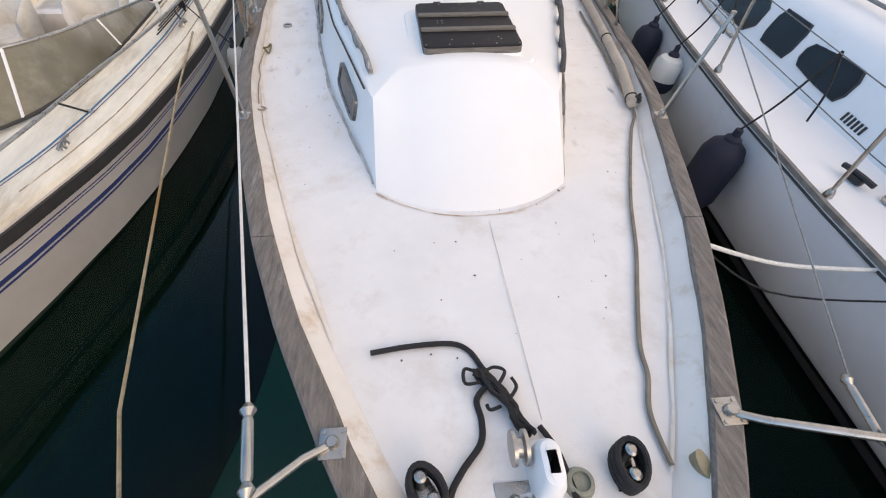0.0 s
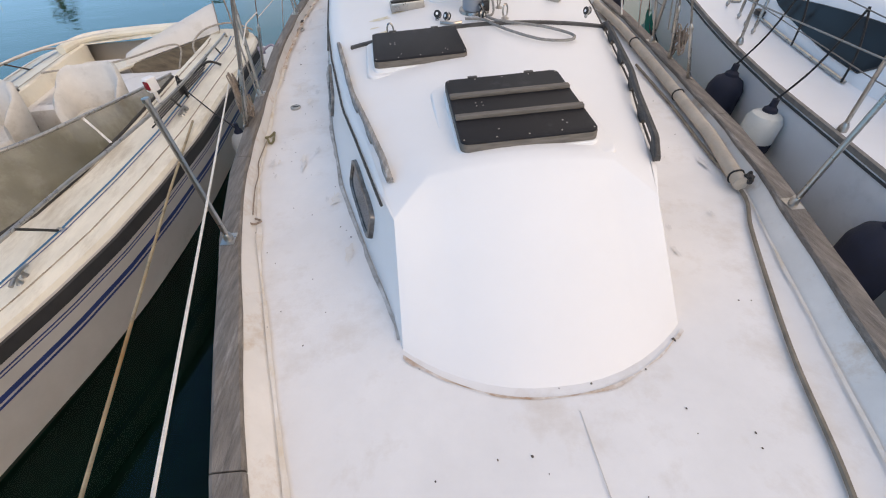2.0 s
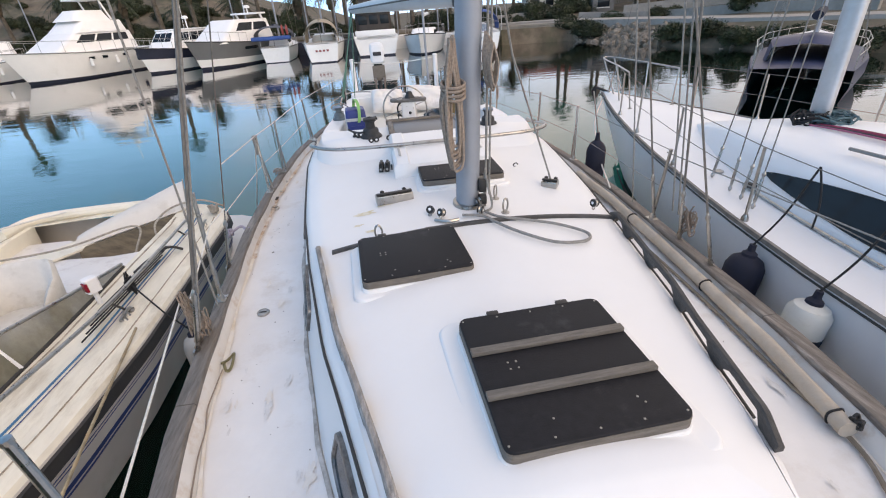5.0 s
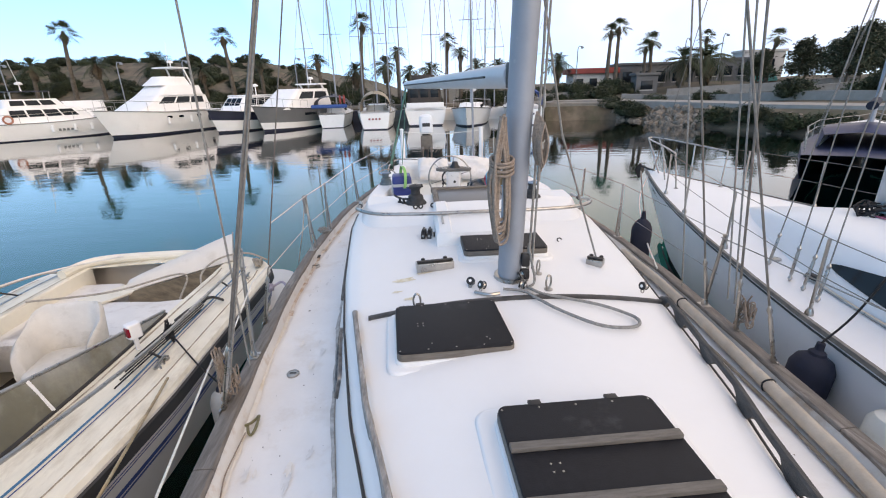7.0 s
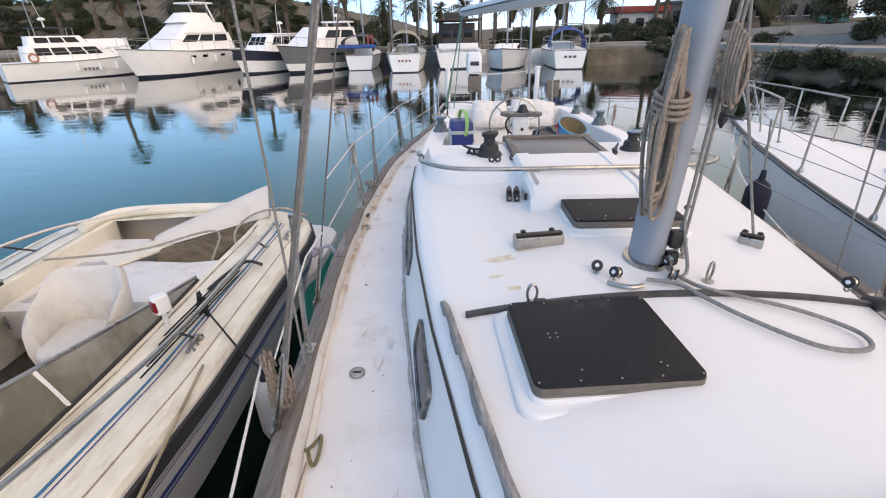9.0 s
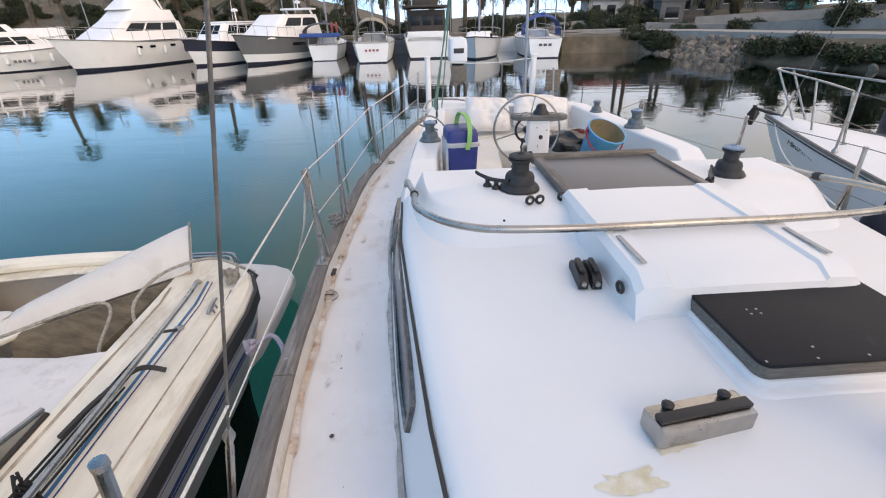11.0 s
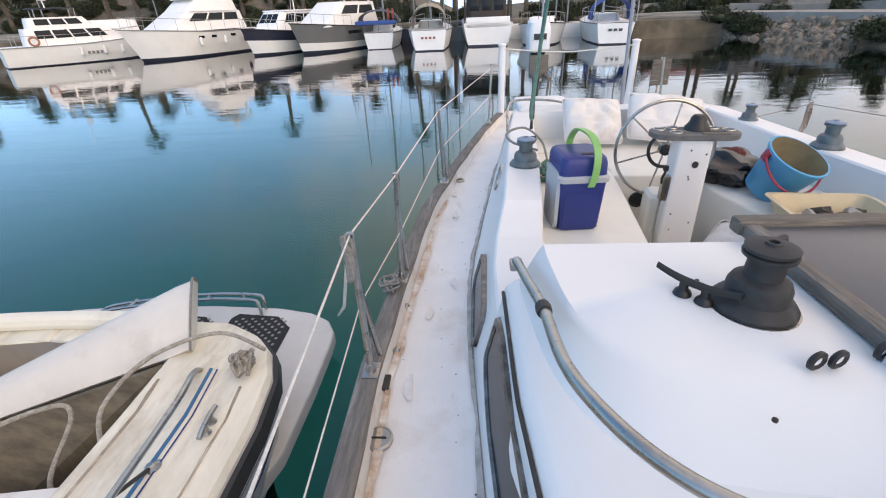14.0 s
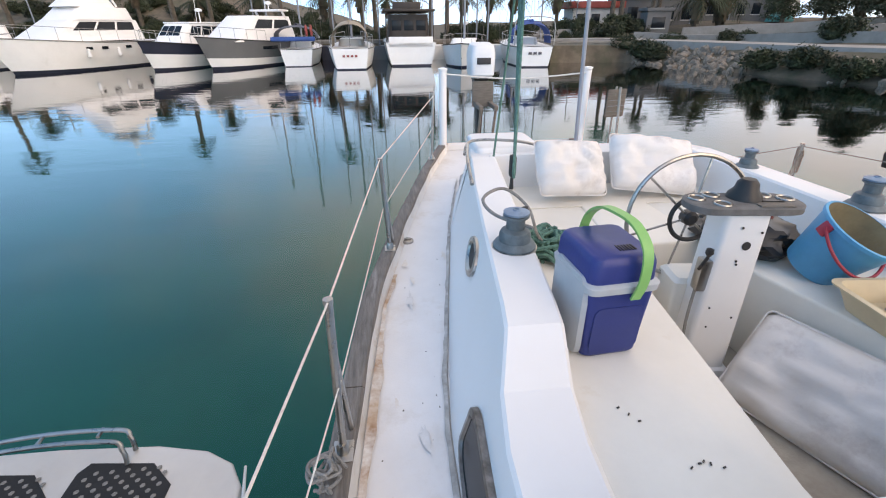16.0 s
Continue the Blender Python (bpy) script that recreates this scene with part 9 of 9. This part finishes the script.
building("kiosk", "low white kiosk with a red flat roof", 18.7, 54, 4.4, 3.4, 2.0, M_PALEWALL, M_REDROOF, -6, 3, 0.8, 0.55)
building("block_house", "low grey modern harbour building", 25.4, 55, 7.0, 5, 2.6, M_GREYWALL, M_GREYWALL, -8, 4)
building("block_house", "long grey flat roofed building", 34.0, 55, 7.0, 5, 2.3, M_GREYWALL, M_GREYWALL, -12, 5)
building("shed", "white site cabin beside the shore road", 38.0, 54.5, 4.4, 2.4, 3.0, M_PALEWALL, M_PALEWALL, -10, 1)
building("hut", "small grey hut by the quay", 21.5, 47.0, 2.0, 1.6, 1.9, M_GREYWALL, M_GREYWALL, -6, 1)
tp = thing("covered_dinghy", "teal tarpaulin over a stored boat", "covered boat", at=pose(36.6, 51.0, land_z(36.6, 51.0) + 0.3, 0, 0, 15))
bm = bmesh.new()
bmesh.ops.create_icosphere(bm, subdivisions=3, radius=1)
for v in bm.verts:
    k = 1 + 0.15 * noise.noise(v.co * 2)
    v.co = Vector((v.co.x * 1.7 * k, v.co.y * 0.8 * k, max(-0.1, v.co.z * 0.8 * k)))
part("tarp", bm, M_TEAL, tp, smooth=40)
for a, b, h in (((10.5, 46.5), (17.5, 45.5), 0.6), ((17.5, 42.5), (23.0, 37.5), 0.5), ((22, 43.5), (34, 37.5), 0.7), ((21.5, 38.0), (27.0, 25.5), 0.55), ((24.5, 33), (38, 27), 0.7), ((-60, 49.5), (-8, 49.5), 0.5)):
    w = thing("retaining_wall", "low pale stone wall along the shore path", "wall", "shore walls", kind="structure")
    p, q = Vector((*a, land_z(*a))), Vector((*b, land_z(*b)))
    d = (q - p).normalized()
    nn = Vector((-d.y, d.x, 0)) * 0.2
    bm = bmesh.new()
    pts = [p.lerp(q, i / 10) for i in range(11)]
    loft(bm, [[u - nn + Vector((0, 0, land_z(u.x, u.y) - u.z - 0.4)), u - nn + Vector((0, 0, land_z(u.x, u.y) - u.z + h)), u + nn + Vector((0, 0, land_z(u.x, u.y) - u.z + h)), u + nn + Vector((0, 0, land_z(u.x, u.y) - u.z - 0.4))] for u in pts], True, True)
    part("masonry", bm, M_PAVING, w)


def street_lamp(x, y, h):
    t = thing("street_lamp", "slim lamp post on the harbour promenade", "street lamp", "promenade lamps", at=(x, y, land_z(x, y)))
    bm = bmesh.new()
    tube(bm, [(0, 0, 0), (0, 0, h - 0.3), (0.1, 0, h), (0.45, 0, h - 0.05)], 0.05, 8)
    part("post", bm, M_MAST, t)
    bm = bmesh.new()
    lathe(bm, [(0.03, h), (0.16, h - 0.10), (0.14, h - 0.22), (0.05, h - 0.25)], 10, (0.45, 0, 0))
    part("head", bm, M_MAST, t)


for x in (-39, -28.5, -22.5, -12, 11, 16.5, 28, 32):
    street_lamp(x, 49 + (0 if x < 0 else 3), 4.6)


# ---- far boats ----
def far_hull(b, L, beam, fb, top, low=None, split=0.5, stern=0.85):
    """A hull along y with its bow at +L/2; upper and lower side strakes may differ."""
    st = [-L / 2 + L * i / 24 for i in range(25)]
    def w(y):
        u = (y + L / 2) / L
        return beam / 2 * (stern + (1 - stern) * min(1, u * 3)) * (1 - max(0, (u - 0.5) / 0.5) ** 2.4) + 0.01
    def sheer(y):
        u = (y + L / 2) / L
        return fb * (1 + 0.28 * max(0, u - 0.4) ** 1.5 * 2)
    def pt(s, y, f):
        u = max(0, (y + L / 2) / L - 0.55) / 0.45
        z = -0.15 + (sheer(y) + 0.15) * f
        return (s * w(y) * (0.72 + 0.28 * f ** 0.6), y - 0.10 * L * (1 - f) * u ** 2, z)
    for nm, f0, f1, m in (("boot_top", 0.0, 0.17, M_FARNAVY), ("lower_hull", 0.17, split, low or top), ("topside", split, 1.0, top)):
        bm = bmesh.new()
        for s in (-1, 1):
            loft(bm, [[pt(s, y, f0 + (f1 - f0) * k / 3) for k in range(4)] for y in st], False)
        bm.faces.new([bm.verts.new(p) for p in [pt(1, st[0], f0), pt(1, st[0], f1), pt(-1, st[0], f1), pt(-1, st[0], f0)]])
        part(nm, bm, m, b)
    bm = bmesh.new()
    loft(bm, [[pt(-1, y, 1), (0, y, sheer(y) + 0.05), pt(1, y, 1)] for y in st], False)
    part("deck", bm, M_FARWHITE, b)
    bm = bmesh.new()
    for s in (-1, 1):
        tube(bm, [Vector(pt(s, y, 1)) + Vector((s * 0.01, 0, 0)) for y in st], 0.035, 6)
    part("rub_rail", bm, M_RUBBER if top is not M_FARWHITE else M_GREYROPE, b)
    return w, sheer


def cabin_tier(b, name, y0, y1, w0, w1, z0, z1, rake_f, rake_a, m, label=""):
    bm = bmesh.new()
    rings = []
    for k in range(5):
        f = k / 4
        a, c = y0 + rake_a * f, y1 - rake_f * f
        z = z0 + (z1 - z0) * f
        ww = w0 + (w1 - w0) * f
        rings.append([(x, y, z) for x, y in rounded(ww, c - a, min(0.35, ww * 0.3), 4, 0, (a + c) / 2)])
    loft(bm, rings, True, True)
    return part(name, bm, m, b, label, smooth=40)


def tier_glass(b, y0, y1, w0, w1, z0, z1, rake_f, rake_a, f0, f1, n=3, front=True):
    """Dark panes set on the sides and raked front of a cabin tier."""
    def at(f):
        return y0 + rake_a * f, y1 - rake_f * f, z0 + (z1 - z0) * f, (w0 + (w1 - w0) * f) / 2
    a0, c0, za, wa = at(f0)
    a1, c1, zb, wb = at(f1)
    for s in (-1, 1):
        for k in range(n):
            u0, u1 = 0.12 + 0.76 * k / n, 0.12 + 0.76 * (k + 0.88) / n
            bm = bmesh.new()
            q = [(s * (wa + 0.012), a0 + (c0 - a0) * u0, za), (s * (wa + 0.012), a0 + (c0 - a0) * u1, za), (s * (wb + 0.012), a1 + (c1 - a1) * u1, zb), (s * (wb + 0.012), a1 + (c1 - a1) * u0, zb)]
            inn = [(x - s * 0.03, y, z) for x, y, z in q]
            loft(bm, [q, inn], True, True)
            part("window", bm, M_DARKGLASS, b)
    if front:
        for u0, u1 in ((-0.72, -0.26), (-0.22, 0.22), (0.26, 0.72)):
            bm = bmesh.new()
            q = [(u0 * wa, c0 + 0.012, za), (u1 * wa, c0 + 0.012, za), (u1 * wb, c1 + 0.012, zb), (u0 * wb, c1 + 0.012, zb)]
            loft(bm, [q, [(x, y - 0.03, z) for x, y, z in q]], True, True)
            part("windscreen_pane", bm, M_DARKGLASS, b)


def guard_rail(b, w, sheer, L, y0, y1, h=0.6):
    for s in (-1, 1):
        ys = [y0 + (y1 - y0) * i / 5 for i in range(6)]
        bm = bmesh.new()
        tube(bm, [(s * w(y) * 0.94, y, sheer(y) + h) for y in ys], 0.018, 6)
        part("guard_rail", bm, M_STEEL, b)
        for y in ys:
            bm = bmesh.new()
            tube(bm, [(s * w(y) * 0.94, y, sheer(y)), (s * w(y) * 0.94, y, sheer(y) + h)], 0.014, 5)
            part("rail_post", bm, M_STEEL, b)


def far_fenders(b, w, fb, ys, s):
    for y in ys:
        bm = bmesh.new()
        lathe(bm, [(0.02, 0.1), (0.10, 0.05), (0.11, -0.35), (0.04, -0.42)], 10, (s * (w(y) + 0.10), y, fb * 0.8))
        part("fender", bm, M_FARWHITE if y > -1 else M_FARNAVY, b)


def place(bow, stern):
    bx, by = bow
    sx, sy = stern
    return pose((bx + sx) / 2, (by + sy) / 2, WATER, 0, 0, math.degrees(atan2(-(bx - sx), by - sy)))


def dish(b, x, y, z, h=0.8):
    bm = bmesh.new()
    lathe(bm, [(0.04, 0), (0.04, h), (0.22, h + 0.02), (0.24, h + 0.12), (0.12, h + 0.2), (0.01, h + 0.22)], 12, (x, y, z))
    part("radar", bm, M_FARWHITE, b)
    bm = bmesh.new()
    tube(bm, [(x + 0.3, y, z), (x + 0.35, y - 0.3, z + 2.0)], 0.015, 5)
    part("aerial", bm, M_FARWHITE, b)


# cruiser with a long cabin
b = thing("motor_cruiser", "white motor cruiser with a lifebuoy on its rail", "motor cruiser", "far cruisers", at=place((-24.6, 41.0), (-30.2, 34.6)))
w, sh = far_hull(b, 8.6, 3.1, 1.15, M_FARWHITE, M_FARWHITE)
cabin_tier(b, "saloon", -3.0, 2.6, 2.3, 2.0, 1.15, 2.15, 0.9, 0.1, M_FARWHITE)
tier_glass(b, -3.0, 2.6, 2.3, 2.0, 1.15, 2.15, 0.9, 0.1, 0.42, 0.88, 4)
cabin_tier(b, "flybridge", -2.6, 1.0, 2.0, 1.8, 2.15, 2.75, 0.5, 0.1, M_FARWHITE)
tier_glass(b, -2.6, 1.0, 2.0, 1.8, 2.15, 2.75, 0.5, 0.1, 0.3, 0.85, 3)
bm = bmesh.new()
box(bm, (1.9, 2.4, 0.06), (0, -1.0, 3.25), 0.02)
part("hard_top", bm, M_FARNAVY, b, "dark hard top")
for sx in (-0.85, 0.85):
    for yy_ in (-2.0, 0.1):
        bm = bmesh.new()
        tube(bm, [(sx, yy_, 2.7), (sx, yy_ + 0.05, 3.25)], 0.03, 6)
        part("top_post", bm, M_STEEL, b)
guard_rail(b, w, sh, 8.6, -3.5, 4.0)
far_fenders(b, w, 1.1, (-0.4, 0.9, 2.0), 1)
bm = bmesh.new()
tube(bm, [(w(-2.6) + 0.06, -2.6 + 0.24 * cos(a), 1.45 + 0.24 * sin(a)) for a in (2 * pi * i / 16 for i in range(17))], 0.06, 8)
part("lifebuoy", bm, mat("faded_orange", (0.5, 0.2, 0.13), 0.6, var=0.15), b, "faded orange lifebuoy")
for k in range(5):
    bm = bmesh.new()
    box(bm, (0.02, 0.16, 0.16), (w(0.4) * 0.985, 0.0 + 0.24 * k, 0.62), 0.003)
    part("letter_bar", bm, M_FARGREY, b)
dish(b, 0, -1.2, 3.28, 0.4)
cb = thing("covered_boat", "white covered motorboat behind the cruiser", "motorboat", at=place((-34.5, 43.5), (-29.5, 47.0)))
w, sh = far_hull(cb, 7.5, 2.8, 1.1, M_FARWHITE, M_FARWHITE)
cabin_tier(cb, "boat_cover", -3.4, 3.0, 2.6, 1.2, 1.1, 2.5, 1.6, 0.2, M_FARWHITE)
# flybridge yacht
b = thing("flybridge_yacht", "large white flybridge motor yacht, bow on", "motor yacht", at=place((-22.2, 34.6), (-18.4, 44.8)))
w, sh = far_hull(b, 11.0, 3.9, 1.5, M_FARWHITE, M_FARWHITE)
cabin_tier(b, "saloon", -3.6, 3.3, 3.0, 2.4, 1.6, 2.75, 2.0, 0.1, M_FARWHITE)
tier_glass(b, -3.6, 3.3, 3.0, 2.4, 1.6, 2.75, 2.0, 0.1, 0.5, 0.9, 3, False)
cabin_tier(b, "flybridge", -3.2, 1.2, 2.6, 2.2, 2.75, 3.45, 0.9, 0.1, M_FARWHITE)
cabin_tier(b, "bridge_cover", -2.4, 0.7, 2.0, 1.4, 3.45, 4.1, 0.8, 0.2, M_FARWHITE, "white canvas cover")
bm = bmesh.new()
box(bm, (2.0, 1.8, 0.10), (0, -1.6, 4.75), 0.04)
part("hard_top", bm, M_FARWHITE, b)
for sx in (-0.9, 0.9):
    bm = bmesh.new()
    tube(bm, [(sx, -2.4, 3.5), (sx * 0.95, -1.9, 4.75)], 0.06, 8)
    part("arch_leg", bm, M_FARWHITE, b)
guard_rail(b, w, sh, 11, -1.0, 5.0, 0.7)
far_fenders(b, w, 1.4, (-2.5, -0.6, 0.8), 1)
far_fenders(b, w, 1.4, (-2.5, -0.6, 1.4), -1)
for s in (-1, 1):
    for y in (-1.5, 0.2, 1.2):
        bm = bmesh.new()
        box(bm, (0.03, 0.42, 0.16), (s * w(y) * 0.985, y, 1.22), 0.01)
        part("port_hole", bm, M_DARKGLASS, b)
dish(b, 0, -1.6, 4.8, 0.3)
# small cruiser with a dark hull
b = thing("small_cruiser", "small cruiser with dark hull and white cabin", "motor cruiser", "far cruisers", at=place((-15.4, 36.2), (-12.6, 43.2)))
w, sh = far_hull(b, 7.6, 2.8, 1.3, M_FARNAVY, M_FARWHITE, 0.62)
cabin_tier(b, "cabin", -2.6, 1.9, 2.2, 1.8, 1.35, 2.5, 1.1, 0.1, M_FARWHITE)
tier_glass(b, -2.6, 1.9, 2.2, 1.8, 1.35, 2.5, 1.1, 0.1, 0.45, 0.9, 3)
bm = bmesh.new()
box(bm, (2.0, 3.0, 0.09), (0, -0.9, 2.56), 0.04)
part("roof", bm, M_FARWHITE, b)
guard_rail(b, w, sh, 7.6, 0.5, 3.6)
dish(b, 0, -1.5, 2.6, 0.6)
# grey sports cruiser
b = thing("sports_cruiser", "grey sided sports cruiser with white top", "motor cruiser", "far cruisers", at=place((-12.2, 35.8), (-8.3, 44.8)))
w, sh = far_hull(b, 9.6, 3.3, 1.45, M_FARGREY, M_FARWHITE, 0.42)
cabin_tier(b, "cabin", -3.4, 3.0, 2.7, 2.1, 1.5, 2.95, 2.2, 0.1, M_FARWHITE)
tier_glass(b, -3.4, 3.0, 2.7, 2.1, 1.5, 2.95, 2.2, 0.1, 0.5, 0.85, 2, False)
bm = bmesh.new()
box(bm, (2.3, 1.2, 0.12), (0, -2.4, 3.3), 0.05)
part("radar_arch", bm, M_FARWHITE, b)
for sx in (-1.05, 1.05):
    bm = bmesh.new()
    tube(bm, [(sx, -2.9, 2.4), (sx, -2.3, 3.3)], 0.08, 8)
    part("arch_leg", bm, M_FARWHITE, b)
guard_rail(b, w, sh, 9.6, 0.5, 4.4)
for s in (-1, 1):
    bm = bmesh.new()
    box(bm, (0.04, 1.5, 0.18), (s * w(0.3) * 0.985, 0.3, 1.12), 0.03)
    part("hull_window", bm, M_DARKGLASS, b)
dish(b, 0, -2.4, 3.36, 0.3)


def far_sailboat(label, x, y, L, beam, fb, top, low, yaw, mast_h, extras):
    b = thing("far_sailboat", label, "sailboat", "far sailboats", at=pose(x, y, WATER, 0, 0, yaw))
    w, sh = far_hull(b, L, beam, fb, top, low, 0.4, 0.72)
    cabin_tier(b, "coachroof", -L * 0.15, L * 0.28, beam * 0.6, beam * 0.5, fb, fb + 0.45, 0.6, 0.05, M_FARWHITE)
    tier_glass(b, -L * 0.15, L * 0.28, beam * 0.6, beam * 0.5, fb, fb + 0.45, 0.6, 0.05, 0.3, 0.75, 3, False)
    bm = bmesh.new()
    tube(bm, [(0, L * 0.08, fb + 0.4), (0, L * 0.08, mast_h)], 0.07, 8)
    part("mast", bm, M_MAST, b)
    bm = bmesh.new()
    tube(bm, [(0, L * 0.06, fb + 1.35), (0, -L * 0.32, fb + 1.4)], 0.12, 8)
    part("boom_cover", bm, extras, b)
    bm = bmesh.new()
    tube(bm, [(-0.9, L * 0.08, mast_h * 0.62), (0.9, L * 0.08, mast_h * 0.62)], 0.025, 6)
    part("spreader", bm, M_MAST, b)
    for q in ((0, L * 0.48), (0, -L * 0.48), (-beam * 0.45, L * 0.06), (beam * 0.45, L * 0.06)):
        bm = bmesh.new()
        tube(bm, [(q[0], q[1], fb + 0.1), (0, L * 0.08, mast_h - 0.2)], 0.012, 4)
        part("stay", bm, M_WIRE, b)
    guard_rail(b, w, sh, L, -L * 0.47, L * 0.4)
    bm = bmesh.new()
    tube(bm, [(-w(-L / 2) * 0.9, -L / 2 + 0.1, fb + 0.65), (w(-L / 2) * 0.9, -L / 2 + 0.1, fb + 0.65)], 0.02, 6)
    part("stern_rail", bm, M_STEEL, b)
    return b, w


def canvas_hood(b, y0, y1, wd, z0, h, m, label):
    bm = bmesh.new()
    rings = []
    for k in range(6):
        f = k / 5
        y = y0 + (y1 - y0) * f
        hh = h * (0.86 + 0.14 * sin(pi * f))
        rings.append([(wd / 2 * cos(a), y, z0 + hh * max(0, sin(a)) ** 0.6) for a in (pi * i / 12 for i in range(13))])
    loft(bm, rings, False)
    ob = part("canvas_hood", bm, m, b, label)
    return ob


b, w = far_sailboat("white sailboat with navy canopy and red lifebuoys", -7.4, 42.6, 8.5, 2.7, 1.0, M_FARWHITE, M_FARWHITE, 4, 11.5, M_FARNAVY)
canvas_hood(b, -4.0, -1.6, 2.6, 1.6, 0.8, M_FARNAVY, "navy canvas canopy")
bm = bmesh.new()
box(bm, (2.7, 0.5, 0.26), (-0.1, -4.35, 1.62), 0.1)
part("inflatable", bm, M_BLUECANVAS, b, "blue rolled dinghy")
for k in (0, 1):
    bm = bmesh.new()
    tube(bm, [(0.75 + 0.3 * k + 0.02 * cos(a), -4.25 + 0.1 * cos(a), 2.1 + 0.28 * sin(a)) for a in (2 * pi * i / 14 for i in range(15))], 0.06, 8)
    part("lifebuoy", bm, mat("red_white_buoy", (0.5, 0.10, 0.09), 0.5, var=0.3, scale=6), b, "red and white lifebuoy")
b, w = far_sailboat("white double ended sailboat with tan canvas dodger", -3.7, 40.0, 9.0, 2.9, 1.15, M_FARWHITE, M_FARWHITE, 2, 11.0, M_TAN)
canvas_hood(b, -3.6, -0.6, 2.2, 1.2, 1.45, M_TAN, "tan canvas dodger")
for k in range(4):
    bm = bmesh.new()
    box(bm, (0.14, 0.02, 0.12), (-0.4 + 0.24 * k, -4.52, 0.75), 0.003)
    part("letter_bar", bm, mat("red_letter", (0.35, 0.08, 0.08), 0.5), b)
# trawler yacht
b = thing("trawler_yacht", "white trawler with dark varnished wheelhouse, stern on", "trawler", at=pose(0.05, 42.6, WATER, 0, 0, 1))
w, sh = far_hull(b, 10, 3.3, 1.35, M_FARWHITE, M_FARWHITE, 0.5, 0.95)
cabin_tier(b, "wheelhouse", -3.4, 2.8, 2.7, 2.6, 1.4, 3.0, 0.5, 0.05, M_BROWN, "dark varnished wheelhouse")
tier_glass(b, -3.4, 2.8, 2.7, 2.6, 1.4, 3.0, 0.5, 0.05, 0.45, 0.85, 4)
for u in (-0.8, 0, 0.8):
    bm = bmesh.new()
    box(bm, (0.62, 0.04, 0.6), (u, -3.39, 2.35), 0.02)
    part("aft_window", bm, M_DARKGLASS, b)
bm = bmesh.new()
box(bm, (3.3, 7.2, 0.14), (0, -0.8, 3.2), 0.05)
part("roof", bm, M_BROWN, b)
bm = bmesh.new()
box(bm, (2.8, 0.08, 0.62), (0, -4.96, 1.4), 0.03)
part("stern_board", bm, M_FARWHITE, b)
bm = bmesh.new()
box(bm, (1.8, 1.6, 0.5), (0, -1.2, 3.5), 0.06)
part("top_locker", bm, M_BROWN, b)
for sx in (-1.5, 1.5):
    bm = bmesh.new()
    tube(bm, [(sx, -4.3, 1.4), (sx, -4.3, 3.15)], 0.04, 6)
    part("roof_post", bm, M_BROWN, b)
b, w = far_sailboat("grey hulled sloop with bare mast", 3.9, 39.6, 9.5, 3.0, 1.1, M_GREYHULL, M_GREYHULL, 168, 12.0, M_GREYHULL)
b, w = far_sailboat("white yacht with blue canvas and steel arch", 8.0, 39.8, 9.0, 2.9, 1.15, M_FARWHITE, M_FARWHITE, -6, 12.0, M_BLUECANVAS)
canvas_hood(b, -3.2, -1.2, 2.4, 1.3, 1.3, M_BLUECANVAS, "blue canvas hood")
bm = bmesh.new()
tube(bm, spline([(-1.2, -4.1, 1.2), (-1.2, -3.9, 2.4), (-0.8, -3.8, 2.75), (0.8, -3.8, 2.75), (1.2, -3.9, 2.4), (1.2, -4.1, 1.2)], 5), 0.03, 8)
part("steel_arch", bm, M_STEEL, b)
for k in range(3):
    bm = bmesh.new()
    box(bm, (0.2, 0.02, 0.14), (-0.3 + 0.3 * k, -4.53, 0.8), 0.003)
    part("letter_bar", bm, mat("dark_letter", (0.1, 0.1, 0.12), 0.5), b)
# further masts behind
g = random.Random(77)
for k, (x, y, h) in enumerate(((-5.4, 46, 12), (-1.9, 45.5, 13), (2.2, 45, 11.5), (5.8, 45.5, 12.5), (-10.3, 46, 10.5), (6.6, 45, 10), (11.2, 46, 9.0), (1.0, 46, 12.0), (-3.0, 46, 11.0))):
    t = thing("distant_mast", "bare sailboat mast rising behind the moored boats", "mast", "distant masts", at=(x, y, WATER))
    bm = bmesh.new()
    tube(bm, [(0, 0, 0.9), (0, 0, h)], 0.06, 6)
    part("pole", bm, M_MAST, t)
    bm = bmesh.new()
    tube(bm, [(-0.8, 0, h * 0.6), (0.8, 0, h * 0.6)], 0.025, 5)
    part("spreader", bm, M_MAST, t)
    for q in (-1.0, 1.0):
        bm = bmesh.new()
        tube(bm, [(q, 0, 1.0), (q * 0.8, 0, h * 0.6), (0, 0, h)], 0.012, 4)
        part("stay", bm, M_WIRE, t)
    bm = bmesh.new()
    loft(bm, [[(x_, y_, z_) for x_, z_ in ((-1.2 * q, 0.95), (-1.0 * q, 0.0), (1.0 * q, 0.0), (1.2 * q, 0.95))] for y_, q in ((-1.6, 0.9), (0, 1), (3, 0.9), (5, 0.1))], True, True)
    part("hull", bm, (M_FARNAVY, M_FARGREY, M_FARWHITE)[k % 3], t)
